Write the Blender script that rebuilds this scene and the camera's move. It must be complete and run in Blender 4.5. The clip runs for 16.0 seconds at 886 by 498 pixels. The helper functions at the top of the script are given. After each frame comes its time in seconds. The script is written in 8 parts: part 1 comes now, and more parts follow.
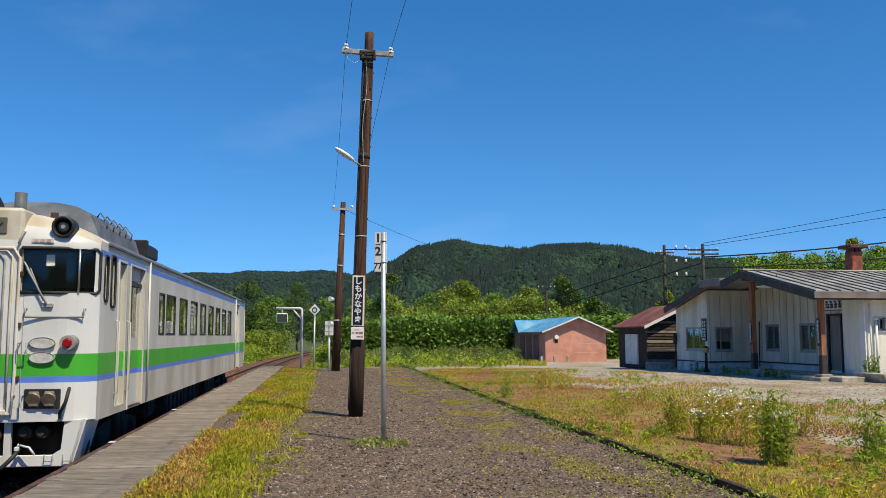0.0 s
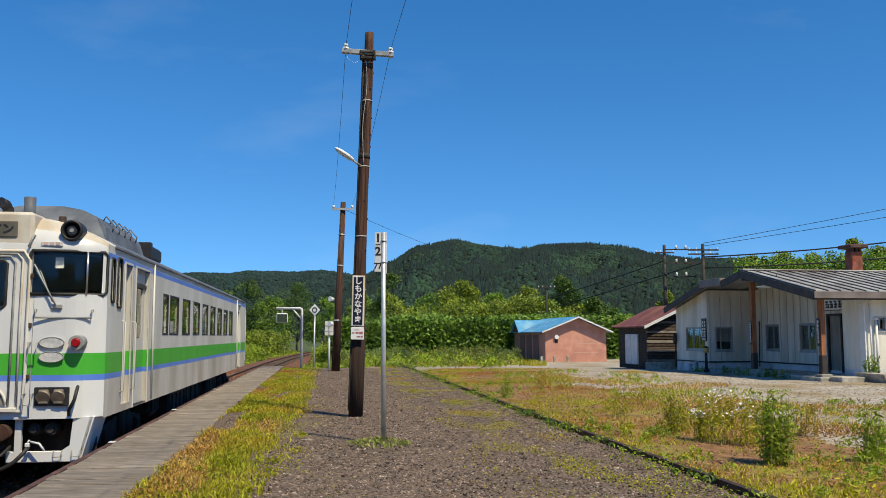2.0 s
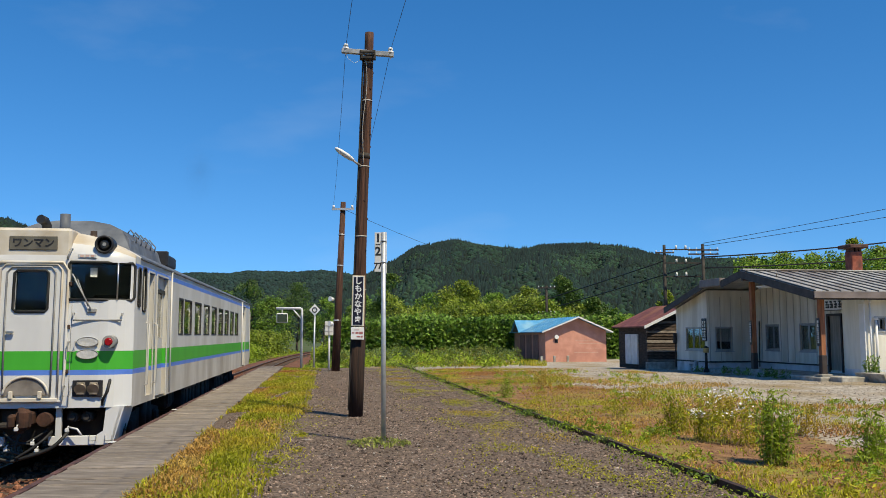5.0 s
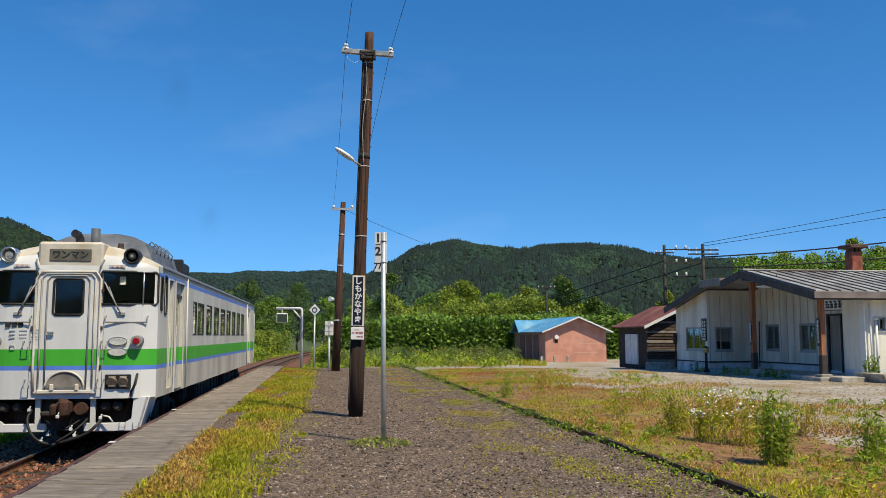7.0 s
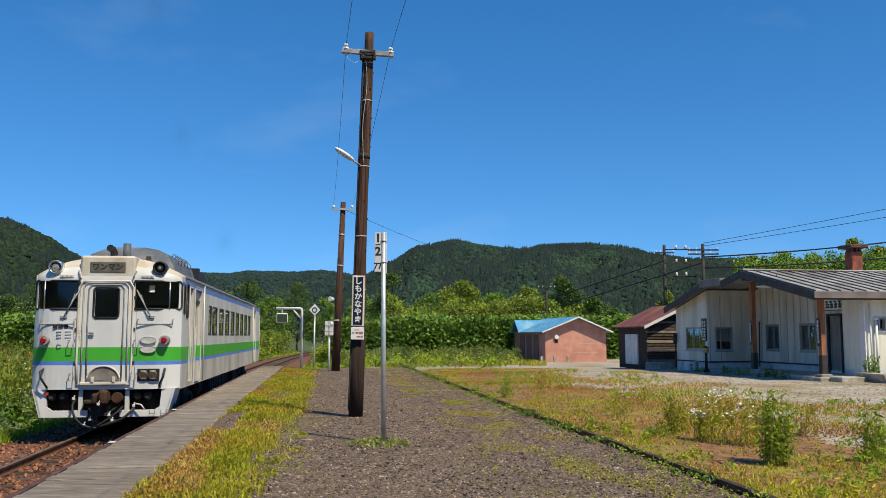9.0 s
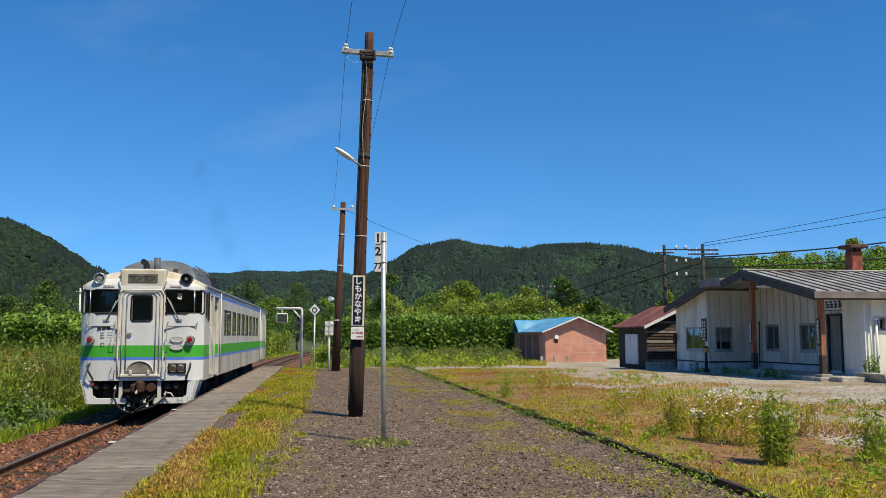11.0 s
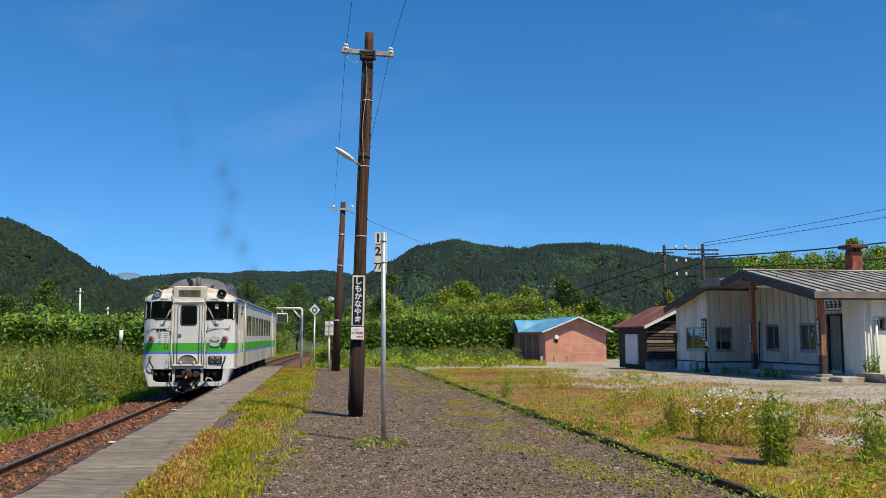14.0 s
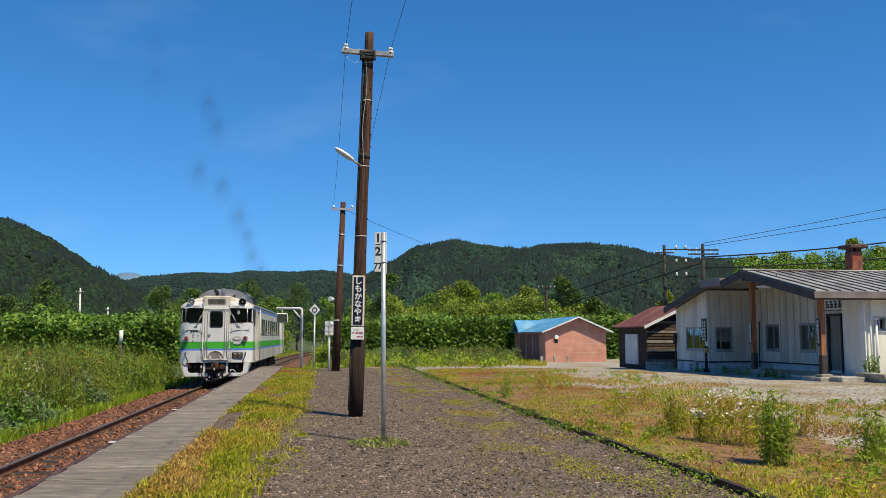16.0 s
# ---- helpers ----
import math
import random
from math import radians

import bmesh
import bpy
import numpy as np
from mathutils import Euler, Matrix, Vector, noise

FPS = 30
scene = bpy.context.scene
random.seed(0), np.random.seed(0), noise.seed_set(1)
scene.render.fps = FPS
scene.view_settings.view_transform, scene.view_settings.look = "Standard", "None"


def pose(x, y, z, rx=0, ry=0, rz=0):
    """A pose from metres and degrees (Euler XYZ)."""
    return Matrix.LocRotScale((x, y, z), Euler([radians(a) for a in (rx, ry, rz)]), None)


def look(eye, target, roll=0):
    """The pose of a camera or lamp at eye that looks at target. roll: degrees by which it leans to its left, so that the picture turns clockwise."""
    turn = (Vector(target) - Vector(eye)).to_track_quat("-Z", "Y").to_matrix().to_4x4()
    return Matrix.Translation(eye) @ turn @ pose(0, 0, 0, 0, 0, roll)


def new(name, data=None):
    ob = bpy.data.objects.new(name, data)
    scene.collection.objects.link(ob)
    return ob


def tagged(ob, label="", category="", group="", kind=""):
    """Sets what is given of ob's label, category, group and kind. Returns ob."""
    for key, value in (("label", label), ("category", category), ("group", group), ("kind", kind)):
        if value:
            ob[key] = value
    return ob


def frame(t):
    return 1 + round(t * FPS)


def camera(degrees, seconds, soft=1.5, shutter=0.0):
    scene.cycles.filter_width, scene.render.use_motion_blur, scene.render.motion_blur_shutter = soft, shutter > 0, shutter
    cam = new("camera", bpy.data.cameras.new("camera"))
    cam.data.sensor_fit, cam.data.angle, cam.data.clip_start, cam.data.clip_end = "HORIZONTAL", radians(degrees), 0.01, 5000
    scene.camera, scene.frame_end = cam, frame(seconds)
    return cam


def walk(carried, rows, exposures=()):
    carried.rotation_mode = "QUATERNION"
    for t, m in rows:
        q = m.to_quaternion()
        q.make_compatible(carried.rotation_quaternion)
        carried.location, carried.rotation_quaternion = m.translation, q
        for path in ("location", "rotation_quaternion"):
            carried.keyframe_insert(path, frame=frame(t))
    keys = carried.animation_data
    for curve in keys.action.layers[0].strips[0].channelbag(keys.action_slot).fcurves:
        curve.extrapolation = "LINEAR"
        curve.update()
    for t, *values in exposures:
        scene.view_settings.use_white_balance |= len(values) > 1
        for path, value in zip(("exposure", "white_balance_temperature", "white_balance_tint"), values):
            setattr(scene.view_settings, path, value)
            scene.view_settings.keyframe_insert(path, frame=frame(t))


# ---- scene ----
# The eye stands 1.33 m over the platform, on a fixed support.
EYE = 1.33
RAIL = -0.65          # top of the running rail
cam = camera(53.97, 16.0, soft=0.6)
STAND = pose(0, 0, EYE, 95.6975, 0, 0) @ pose(0, 0, 0, 0, 0, -0.084)
walk(cam, [(0, STAND), (16, STAND)], [(0, 0.06, 7550, 1), (16, 0.06, 7550, 1)])

# ---- daylight ----
SUN_AZ, SUN_EL = radians(139), radians(56)      # azimuth clockwise from +Y
world = bpy.data.worlds.new("sky")
scene.world = world
world.use_nodes = True
wn = world.node_tree
sky = wn.nodes.new("ShaderNodeTexSky")
sky.sky_type, sky.sun_disc = "NISHITA", False
sky.sun_elevation, sky.sun_rotation = SUN_EL, SUN_AZ
sky.altitude = 3600
sky.air_density, sky.dust_density, sky.ozone_density = 1.0, 0.0, 4.0
dirs = wn.nodes.new("ShaderNodeTexCoord")
lift = wn.nodes.new("ShaderNodeMapping")
lift.inputs["Scale"].default_value, lift.inputs["Location"].default_value = (1, 1, 0.72), (0, 0, 0.085)
wn.links.new(dirs.outputs["Generated"], lift.inputs[0])
wn.links.new(lift.outputs[0], sky.inputs["Vector"])
deep = wn.nodes.new("ShaderNodeHueSaturation")
deep.inputs["Saturation"].default_value, deep.inputs["Hue"].default_value = 1.295, 0.505
wn.links.new(sky.outputs[0], deep.inputs["Color"])
# thin high cirrus over the whole sky
co = wn.nodes.new("ShaderNodeTexCoord")
mpw = wn.nodes.new("ShaderNodeMapping")
mpw.inputs["Scale"].default_value, mpw.inputs["Rotation"].default_value = (2.2, 5.0, 7.0), (0.3, 0.5, 0.4)
cir = wn.nodes.new("ShaderNodeTexNoise")
cir.inputs["Scale"].default_value, cir.inputs["Detail"].default_value = 1.6, 7
thin = wn.nodes.new("ShaderNodeMapRange")
thin.inputs[1].default_value, thin.inputs[2].default_value, thin.inputs[4].default_value = 0.60, 0.85, 0.09
veil = wn.nodes.new("ShaderNodeMix")
veil.data_type = "RGBA"
veil.inputs[7].default_value = (4.2, 4.6, 5.2, 1)
wn.links.new(co.outputs["Generated"], mpw.inputs[0])
wn.links.new(mpw.outputs[0], cir.inputs["Vector"])
wn.links.new(cir.outputs[0], thin.inputs[0])
wn.links.new(thin.outputs[0], veil.inputs[0])
wn.links.new(deep.outputs[0], veil.inputs[6])
wn.links.new(veil.outputs[2], wn.nodes["Background"].inputs[0])
wn.nodes["Background"].inputs[1].default_value = 0.185
sun_data = bpy.data.lights.new("sun", "SUN")
sun_data.energy, sun_data.angle, sun_data.color = 4.9, radians(0.53), (1.0, 0.89, 0.73)
sun = new("sun", sun_data)
sun.matrix_world = look((0, 0, 0), (-math.sin(SUN_AZ) * math.cos(SUN_EL), -math.cos(SUN_AZ) * math.cos(SUN_EL), -math.sin(SUN_EL)))


# ---- materials ----
def surf(name, a, b, scale=4.0, rough=0.7, metal=0.0, bump=0.2, c=None, scale2=0.6, bscale=None, stretch=(1, 1, 1), rnd=0.0, coord="Object", spec=0.4, island=False):
    """A surface of two colours mottled at one scale and a third at a larger one, with relief."""
    m = bpy.data.materials.new(name)
    m.use_nodes = True
    n, l = m.node_tree.nodes, m.node_tree.links
    bs = n["Principled BSDF"]
    bs.inputs["Roughness"].default_value, bs.inputs["Metallic"].default_value = rough, metal
    bs.inputs["Specular IOR Level"].default_value = spec
    tc = n.new("ShaderNodeTexCoord")
    mp = n.new("ShaderNodeMapping")
    mp.inputs["Scale"].default_value = stretch
    if coord == "World":
        l.new(n.new("ShaderNodeNewGeometry").outputs["Position"], mp.inputs[0])
    else:
        l.new(tc.outputs[coord], mp.inputs[0])
    t1 = n.new("ShaderNodeTexNoise")
    t1.inputs["Scale"].default_value, t1.inputs["Detail"].default_value = scale, 6
    l.new(mp.outputs[0], t1.inputs["Vector"])
    ramp = n.new("ShaderNodeValToRGB")
    ramp.color_ramp.elements[0].position, ramp.color_ramp.elements[1].position = 0.36, 0.64
    ramp.color_ramp.elements[0].color, ramp.color_ramp.elements[1].color = (*a, 1), (*b, 1)
    l.new(t1.outputs[0], ramp.inputs[0])
    out = ramp.outputs[0]
    if c is not None:
        t2 = n.new("ShaderNodeTexNoise")
        t2.inputs["Scale"].default_value, t2.inputs["Detail"].default_value = scale2, 4
        l.new(mp.outputs[0], t2.inputs["Vector"])
        r2 = n.new("ShaderNodeValToRGB")
        r2.color_ramp.elements[0].position, r2.color_ramp.elements[1].position = 0.5, 0.68
        l.new(t2.outputs[0], r2.inputs[0])
        mx = n.new("ShaderNodeMix")
        mx.data_type = "RGBA"
        l.new(r2.outputs[0], mx.inputs[0])
        l.new(out, mx.inputs[6])
        mx.inputs[7].default_value = (*c, 1)
        out = mx.outputs[2]
    if rnd:
        hv = n.new("ShaderNodeHueSaturation")
        mr = n.new("ShaderNodeMapRange")
        mr.inputs[3].default_value, mr.inputs[4].default_value = 1 - rnd, 1 + rnd
        if island:
            l.new(n.new("ShaderNodeNewGeometry").outputs["Random Per Island"], mr.inputs[0])
        else:
            l.new(n.new("ShaderNodeObjectInfo").outputs["Random"], mr.inputs[0])
        l.new(mr.outputs[0], hv.inputs["Value"])
        l.new(out, hv.inputs["Color"])
        out = hv.outputs[0]
    l.new(out, bs.inputs["Base Color"])
    if bump:
        t3 = n.new("ShaderNodeTexNoise")
        t3.inputs["Scale"].default_value, t3.inputs["Detail"].default_value = bscale or scale * 3, 5
        l.new(mp.outputs[0], t3.inputs["Vector"])
        bp = n.new("ShaderNodeBump")
        bp.inputs["Strength"].default_value, bp.inputs["Distance"].default_value = bump, 0.02
        l.new(t3.outputs[0], bp.inputs["Height"])
        l.new(bp.outputs[0], bs.inputs["Normal"])
    return m


def glass(name, tint, rough=0.03):
    m = bpy.data.materials.new(name)
    m.use_nodes = True
    bs = m.node_tree.nodes["Principled BSDF"]
    bs.inputs["Base Color"].default_value = (*tint, 1)
    bs.inputs["Roughness"].default_value = rough
    bs.inputs["Transmission Weight"].default_value = 1.0
    bs.inputs["IOR"].default_value = 1.5
    return m


def glow(name, col, strength):
    m = bpy.data.materials.new(name)
    m.use_nodes = True
    bs = m.node_tree.nodes["Principled BSDF"]
    bs.inputs["Base Color"].default_value = (*col, 1)
    bs.inputs["Roughness"].default_value = 0.25
    bs.inputs["Emission Color"].default_value = (*col, 1)
    bs.inputs["Emission Strength"].default_value = strength
    return m


M_GRAVEL = surf("gravel", (0.054, 0.038, 0.028), (0.235, 0.169, 0.125), 34, 0.9, bump=1.0, c=(0.125, 0.092, 0.068), scale2=0.35, bscale=45)
M_YARD = surf("yard_gravel", (0.21, 0.18, 0.145), (0.50, 0.45, 0.385), 9, 0.92, bump=0.8, c=(0.24, 0.17, 0.07), scale2=0.3, bscale=30)
M_BALLAST = surf("rusty_ballast", (0.07, 0.028, 0.016), (0.22, 0.09, 0.05), 14, 0.9, bump=1.0, c=(0.17, 0.09, 0.06), scale2=1.0)
M_PLANK = surf("weathered_plank", (0.160, 0.132, 0.108), (0.285, 0.245, 0.210), 3.0, 0.88, bump=0.7, c=(0.17, 0.14, 0.117), scale2=0.9, stretch=(1.4, 11, 6), rnd=0.17, coord="World")
M_SLEEPER = surf("tarred_sleeper", (0.035, 0.024, 0.018), (0.11, 0.075, 0.055), 3, 0.85, bump=0.4, stretch=(1, 12, 4), rnd=0.3, coord="World")
M_RAILSIDE = surf("rusty_rail", (0.07, 0.030, 0.018), (0.16, 0.075, 0.045), 6, 0.7, metal=0.2, bump=0.2)
M_RAILTOP = surf("worn_rail_top", (0.12, 0.095, 0.08), (0.22, 0.19, 0.17), 10, 0.5, metal=0.4, bump=0.05)
M_TARFOOT = surf("tarred_timber", (0.014, 0.009, 0.007), (0.042, 0.022, 0.015), 3.0, 0.95, bump=0.8, stretch=(8, 8, 0.5))
M_POLE = surf("brown_timber_pole", (0.026, 0.012, 0.009), (0.125, 0.058, 0.036), 3.6, 0.85, bump=1.0, c=(0.07, 0.033, 0.021), scale2=0.7, stretch=(9, 9, 0.4))
M_STEEL = surf("galvanised_steel", (0.42, 0.44, 0.46), (0.58, 0.60, 0.62), 8, 0.45, metal=0.5, bump=0.05)
M_WHITE = surf("white_paint", (0.72, 0.73, 0.74), (0.82, 0.82, 0.82), 3, 0.4, bump=0.03)
M_BLACK = surf("black_paint", (0.015, 0.015, 0.017), (0.03, 0.03, 0.033), 5, 0.5, bump=0.05)
M_NAVY = surf("navy_enamel", (0.010, 0.010, 0.022), (0.016, 0.016, 0.034), 5, 0.3, bump=0.0)
M_CONC = surf("concrete", (0.30, 0.28, 0.25), (0.50, 0.48, 0.44), 6, 0.9, bump=0.4, c=(0.24, 0.22, 0.18), scale2=1.2)


# ---- building blocks ----
def part(name, bm, mat, parent=None, label="", smooth=False, at=None):
    me = bpy.data.meshes.new(name)
    bmesh.ops.recalc_face_normals(bm, faces=bm.faces[:])
    bm.to_mesh(me)
    bm.free()
    for k in (mat if isinstance(mat, (list, tuple)) else [mat]):
        me.materials.append(k)
    if smooth:
        for p in me.polygons:
            p.use_smooth = True
    ob = new(name, me)
    if parent:
        ob.parent = parent
    if at is not None:
        ob.matrix_basis = at
    if label:
        tagged(ob, label)
    return ob


def thing(name, label, category, m=None, group="", kind=""):
    ob = new(name)
    ob.empty_display_size = 0.2
    if m is not None:
        ob.matrix_basis = m
    return tagged(ob, label, category, group, kind)


def box(bm, x0, x1, y0, y1, z0, z1, bevel=0.0, m=None, mi=0):
    r = bmesh.ops.create_cube(bm, size=1.0)
    vs = r["verts"]
    for v in vs:
        v.co = Vector(((x0 + x1) / 2 + v.co.x * (x1 - x0), (y0 + y1) / 2 + v.co.y * (y1 - y0), (z0 + z1) / 2 + v.co.z * (z1 - z0)))
    faces = {f for v in vs for f in v.link_faces}
    if bevel > 0:
        es = list({e for v in vs for e in v.link_edges})
        b = bmesh.ops.bevel(bm, geom=es, offset=bevel, segments=1, affect="EDGES")
        vs = list(b["verts"])
        faces = {f for v in vs for f in v.link_faces}
    for f in faces:
        f.material_index = mi
    if m is not None:
        for v in vs:
            v.co = m @ v.co
    return vs


def tube(bm, p0, p1, r0, r1=None, n=10, mi=0, caps=True):
    r1 = r0 if r1 is None else r1
    p0, p1 = Vector(p0), Vector(p1)
    d = (p1 - p0).normalized()
    u = d.orthogonal().normalized()
    w = d.cross(u)
    rings = []
    for p, r in ((p0, r0), (p1, r1)):
        rings.append([bm.verts.new(p + (u * math.cos(2 * math.pi * i / n) + w * math.sin(2 * math.pi * i / n)) * r) for i in range(n)])
    for i in range(n):
        f = bm.faces.new((rings[0][i], rings[0][(i + 1) % n], rings[1][(i + 1) % n], rings[1][i]))
        f.material_index, f.smooth = mi, True
    if caps:
        bm.faces.new(rings[0][::-1]).material_index = mi
        bm.faces.new(rings[1]).material_index = mi


def pipe(bm, pts, r, n=8, mi=0):
    """A bent tube through points."""
    pts = [Vector(p) for p in pts]
    rings = []
    u = None
    for i, p in enumerate(pts):
        d = (pts[min(i + 1, len(pts) - 1)] - pts[max(i - 1, 0)]).normalized()
        u = d.orthogonal().normalized() if u is None else (u - d * u.dot(d)).normalized()
        w = d.cross(u)
        rings.append([bm.verts.new(p + (u * math.cos(2 * math.pi * k / n) + w * math.sin(2 * math.pi * k / n)) * r) for k in range(n)])
    for a, b in zip(rings, rings[1:]):
        for k in range(n):
            f = bm.faces.new((a[k], a[(k + 1) % n], b[(k + 1) % n], b[k]))
            f.material_index, f.smooth = mi, True
    bm.faces.new(rings[0][::-1]).material_index = mi
    bm.faces.new(rings[-1]).material_index = mi


def prism(bm, poly, y0, y1, m=None, mi=0):
    """A polygon in x, z pushed from y0 to y1."""
    a = [bm.verts.new((x, y0, z)) for x, z in poly]
    b = [bm.verts.new((x, y1, z)) for x, z in poly]
    k = len(poly)
    fs = [bm.faces.new(a), bm.faces.new(b[::-1])]
    fs += [bm.faces.new((a[i], b[i], b[(i + 1) % k], a[(i + 1) % k])) for i in range(k)]
    for f in fs:
        f.material_index = mi
    if m is not None:
        for v in a + b:
            v.co = m @ v.co


def panel(bm, us, vs, holes, at, depth=0.0, inward=None, mat_of=None, keep=None, round_off=None):
    """A sheet over a grid in u, v with rectangular holes (u0, u1, v0, v1); at(u, v, d) gives the place at depth d behind the sheet."""
    us = sorted(set(round(x, 4) for x in list(us) + [h[i] for h in holes for i in (0, 1)]))
    vs = sorted(set(round(x, 4) for x in list(vs) + [h[i] for h in holes for i in (2, 3)]))
    cache = {}

    def vert(u, v, d=0.0):
        k = (u, v, d)
        if k not in cache:
            cache[k] = bm.verts.new(at(u, v, d))
        return cache[k]

    def solid(i, j):
        if i < 0 or j < 0 or i >= len(us) - 1 or j >= len(vs) - 1:
            return True
        cu, cv = (us[i] + us[i + 1]) / 2, (vs[j] + vs[j + 1]) / 2
        if keep and not keep(cu, cv):
            return True
        return not any(h[0] < cu < h[1] and h[2] < cv < h[3] for h in holes)
    for i in range(len(us) - 1):
        for j in range(len(vs) - 1):
            cu, cv = (us[i] + us[i + 1]) / 2, (vs[j] + vs[j + 1]) / 2
            if keep and not keep(cu, cv):
                continue
            if solid(i, j):
                f = bm.faces.new((vert(us[i], vs[j]), vert(us[i + 1], vs[j]), vert(us[i + 1], vs[j + 1]), vert(us[i], vs[j + 1])))
                f.smooth = bool(round_off and round_off(cu, cv))
                if mat_of:
                    f.material_index = mat_of(cu, cv)
            elif depth:
                for (di, dj, a, b) in ((-1, 0, (0, 0), (0, 1)), (1, 0, (1, 0), (1, 1)), (0, -1, (0, 0), (1, 0)), (0, 1, (0, 1), (1, 1))):
                    if solid(i + di, j + dj):
                        p, q = (us[i + a[0]], vs[j + a[1]]), (us[i + b[0]], vs[j + b[1]])
                        f = bm.faces.new((vert(*p), vert(*q), vert(*q, depth), vert(*p, depth)))
                        if mat_of:
                            f.material_index = mat_of(cu, cv)


# ---- the line of the track: distance along it and sideways (right positive) ----
TURN0, BEND, START = -0.14731, 0.00054, -4.203


def heading(s):
    return TURN0 + BEND * s + (0.0008 * (s - 62) if s > 62 else 0.0)


_line = [(START, 0.0)]
for _i in range(1, 1600):
    _h = heading(_i * 0.2 - 0.1)
    _line.append((_line[-1][0] + 0.2 * math.sin(_h), _line[-1][1] + 0.2 * math.cos(_h)))


def on_track(s, side=0.0, z=0.0):
    """The place s metres along the track and side metres to its right."""
    h = heading(s)
    if s <= 0:
        x, y = START + s * math.sin(h), s * math.cos(h)
    else:
        i = min(int(s / 0.2), len(_line) - 2)
        k = s / 0.2 - i
        x, y = (_line[i][0] * (1 - k) + _line[i + 1][0] * k, _line[i][1] * (1 - k) + _line[i + 1][1] * k)
    return Vector((x + side * math.cos(h), y - side * math.sin(h), z))


def ribbon(bm, s_list, profile, mi=0, close=False, jit=0.0):
    """A strip along the track; profile: (side, z) points."""
    rows = []
    for s in s_list:
        rows.append([bm.verts.new(on_track(s, a + random.uniform(-jit, jit), z + random.uniform(-jit, jit) * 0.5)) for a, z in profile])
    for r, q in zip(rows, rows[1:]):
        n = len(profile)
        for k in range(n if close else n - 1):
            bm.faces.new((r[k], r[(k + 1) % n], q[(k + 1) % n], q[k])).material_index = mi
    return rows


# ---- ground ----
def lat_of(x, y):
    """Sideways distance from the track, right positive, near the station."""
    s = y
    for _ in range(4):
        p, h = on_track(s), heading(s)
        s += (x - p.x) * math.sin(h) + (y - p.y) * math.cos(h)
    p, h = on_track(s), heading(s)
    return (x - p.x) * math.cos(h) - (y - p.y) * math.sin(h)


def smooth(a, b, x):
    t = min(1.0, max(0.0, (x - a) / (b - a)))
    return t * t * (3 - 2 * t)


def ground_z(x, y):
    yard = -0.05 - 0.30 * smooth(30, 52, y) - 0.7 * smooth(60, 110, y)
    if y > 320 or y < -60 or abs(x) > 200:
        return -1.05
    lat = lat_of(x, y)
    low = -1.05 + 0.45 * smooth(3.0, 5.5, -lat) * (1 - smooth(60, 110, y))
    k = smooth(2.6, 6.5, lat)
    z = low + (yard - low) * k
    return z + 0.03 * noise.noise((x * 0.35, y * 0.35, 0)) * (1 if lat > 8 else 0.3)


M_FIELD = surf("field_growth", (0.035, 0.065, 0.012), (0.09, 0.12, 0.03), 0.8, 0.95, bump=0.5, c=(0.10, 0.10, 0.035), scale2=0.05)


def make_ground():
    xs = [-3500, -1500, -700, -350, -200, -120, -70] + [-46 + 2 * i for i in range(13)] + [-20 + i for i in range(48)] + [29 + 2 * i for i in range(10)] + [55, 80, 120, 200, 350, 700, 1500, 3500]
    ys = [-3000, -1000, -300, -60, -20] + [-8 + i for i in range(50)] + [42 + 2 * i for i in range(20)] + [90, 105, 125, 150, 190, 250, 320, 500, 900, 1700, 3800]
    bm = bmesh.new()
    g = [[bm.verts.new((x, y, ground_z(x, y))) for y in ys] for x in xs]
    for i in range(len(xs) - 1):
        for j in range(len(ys) - 1):
            f = bm.faces.new((g[i][j], g[i + 1][j], g[i + 1][j + 1], g[i][j + 1]))
            cx, cy = (xs[i] + xs[i + 1]) / 2, (ys[j] + ys[j + 1]) / 2
            f.material_index = 1 if (-20 < cy < 62 and abs(cx) < 100 and lat_of(cx, cy) > 5) else 0
            f.smooth = True
    tagged(part("ground", bm, [M_FIELD, M_YARD]), "gravel yard and green fields", "ground", kind="structure")


make_ground()
SS = [-40 + i for i in range(164)] + [125 + 4 * i for i in range(40)]


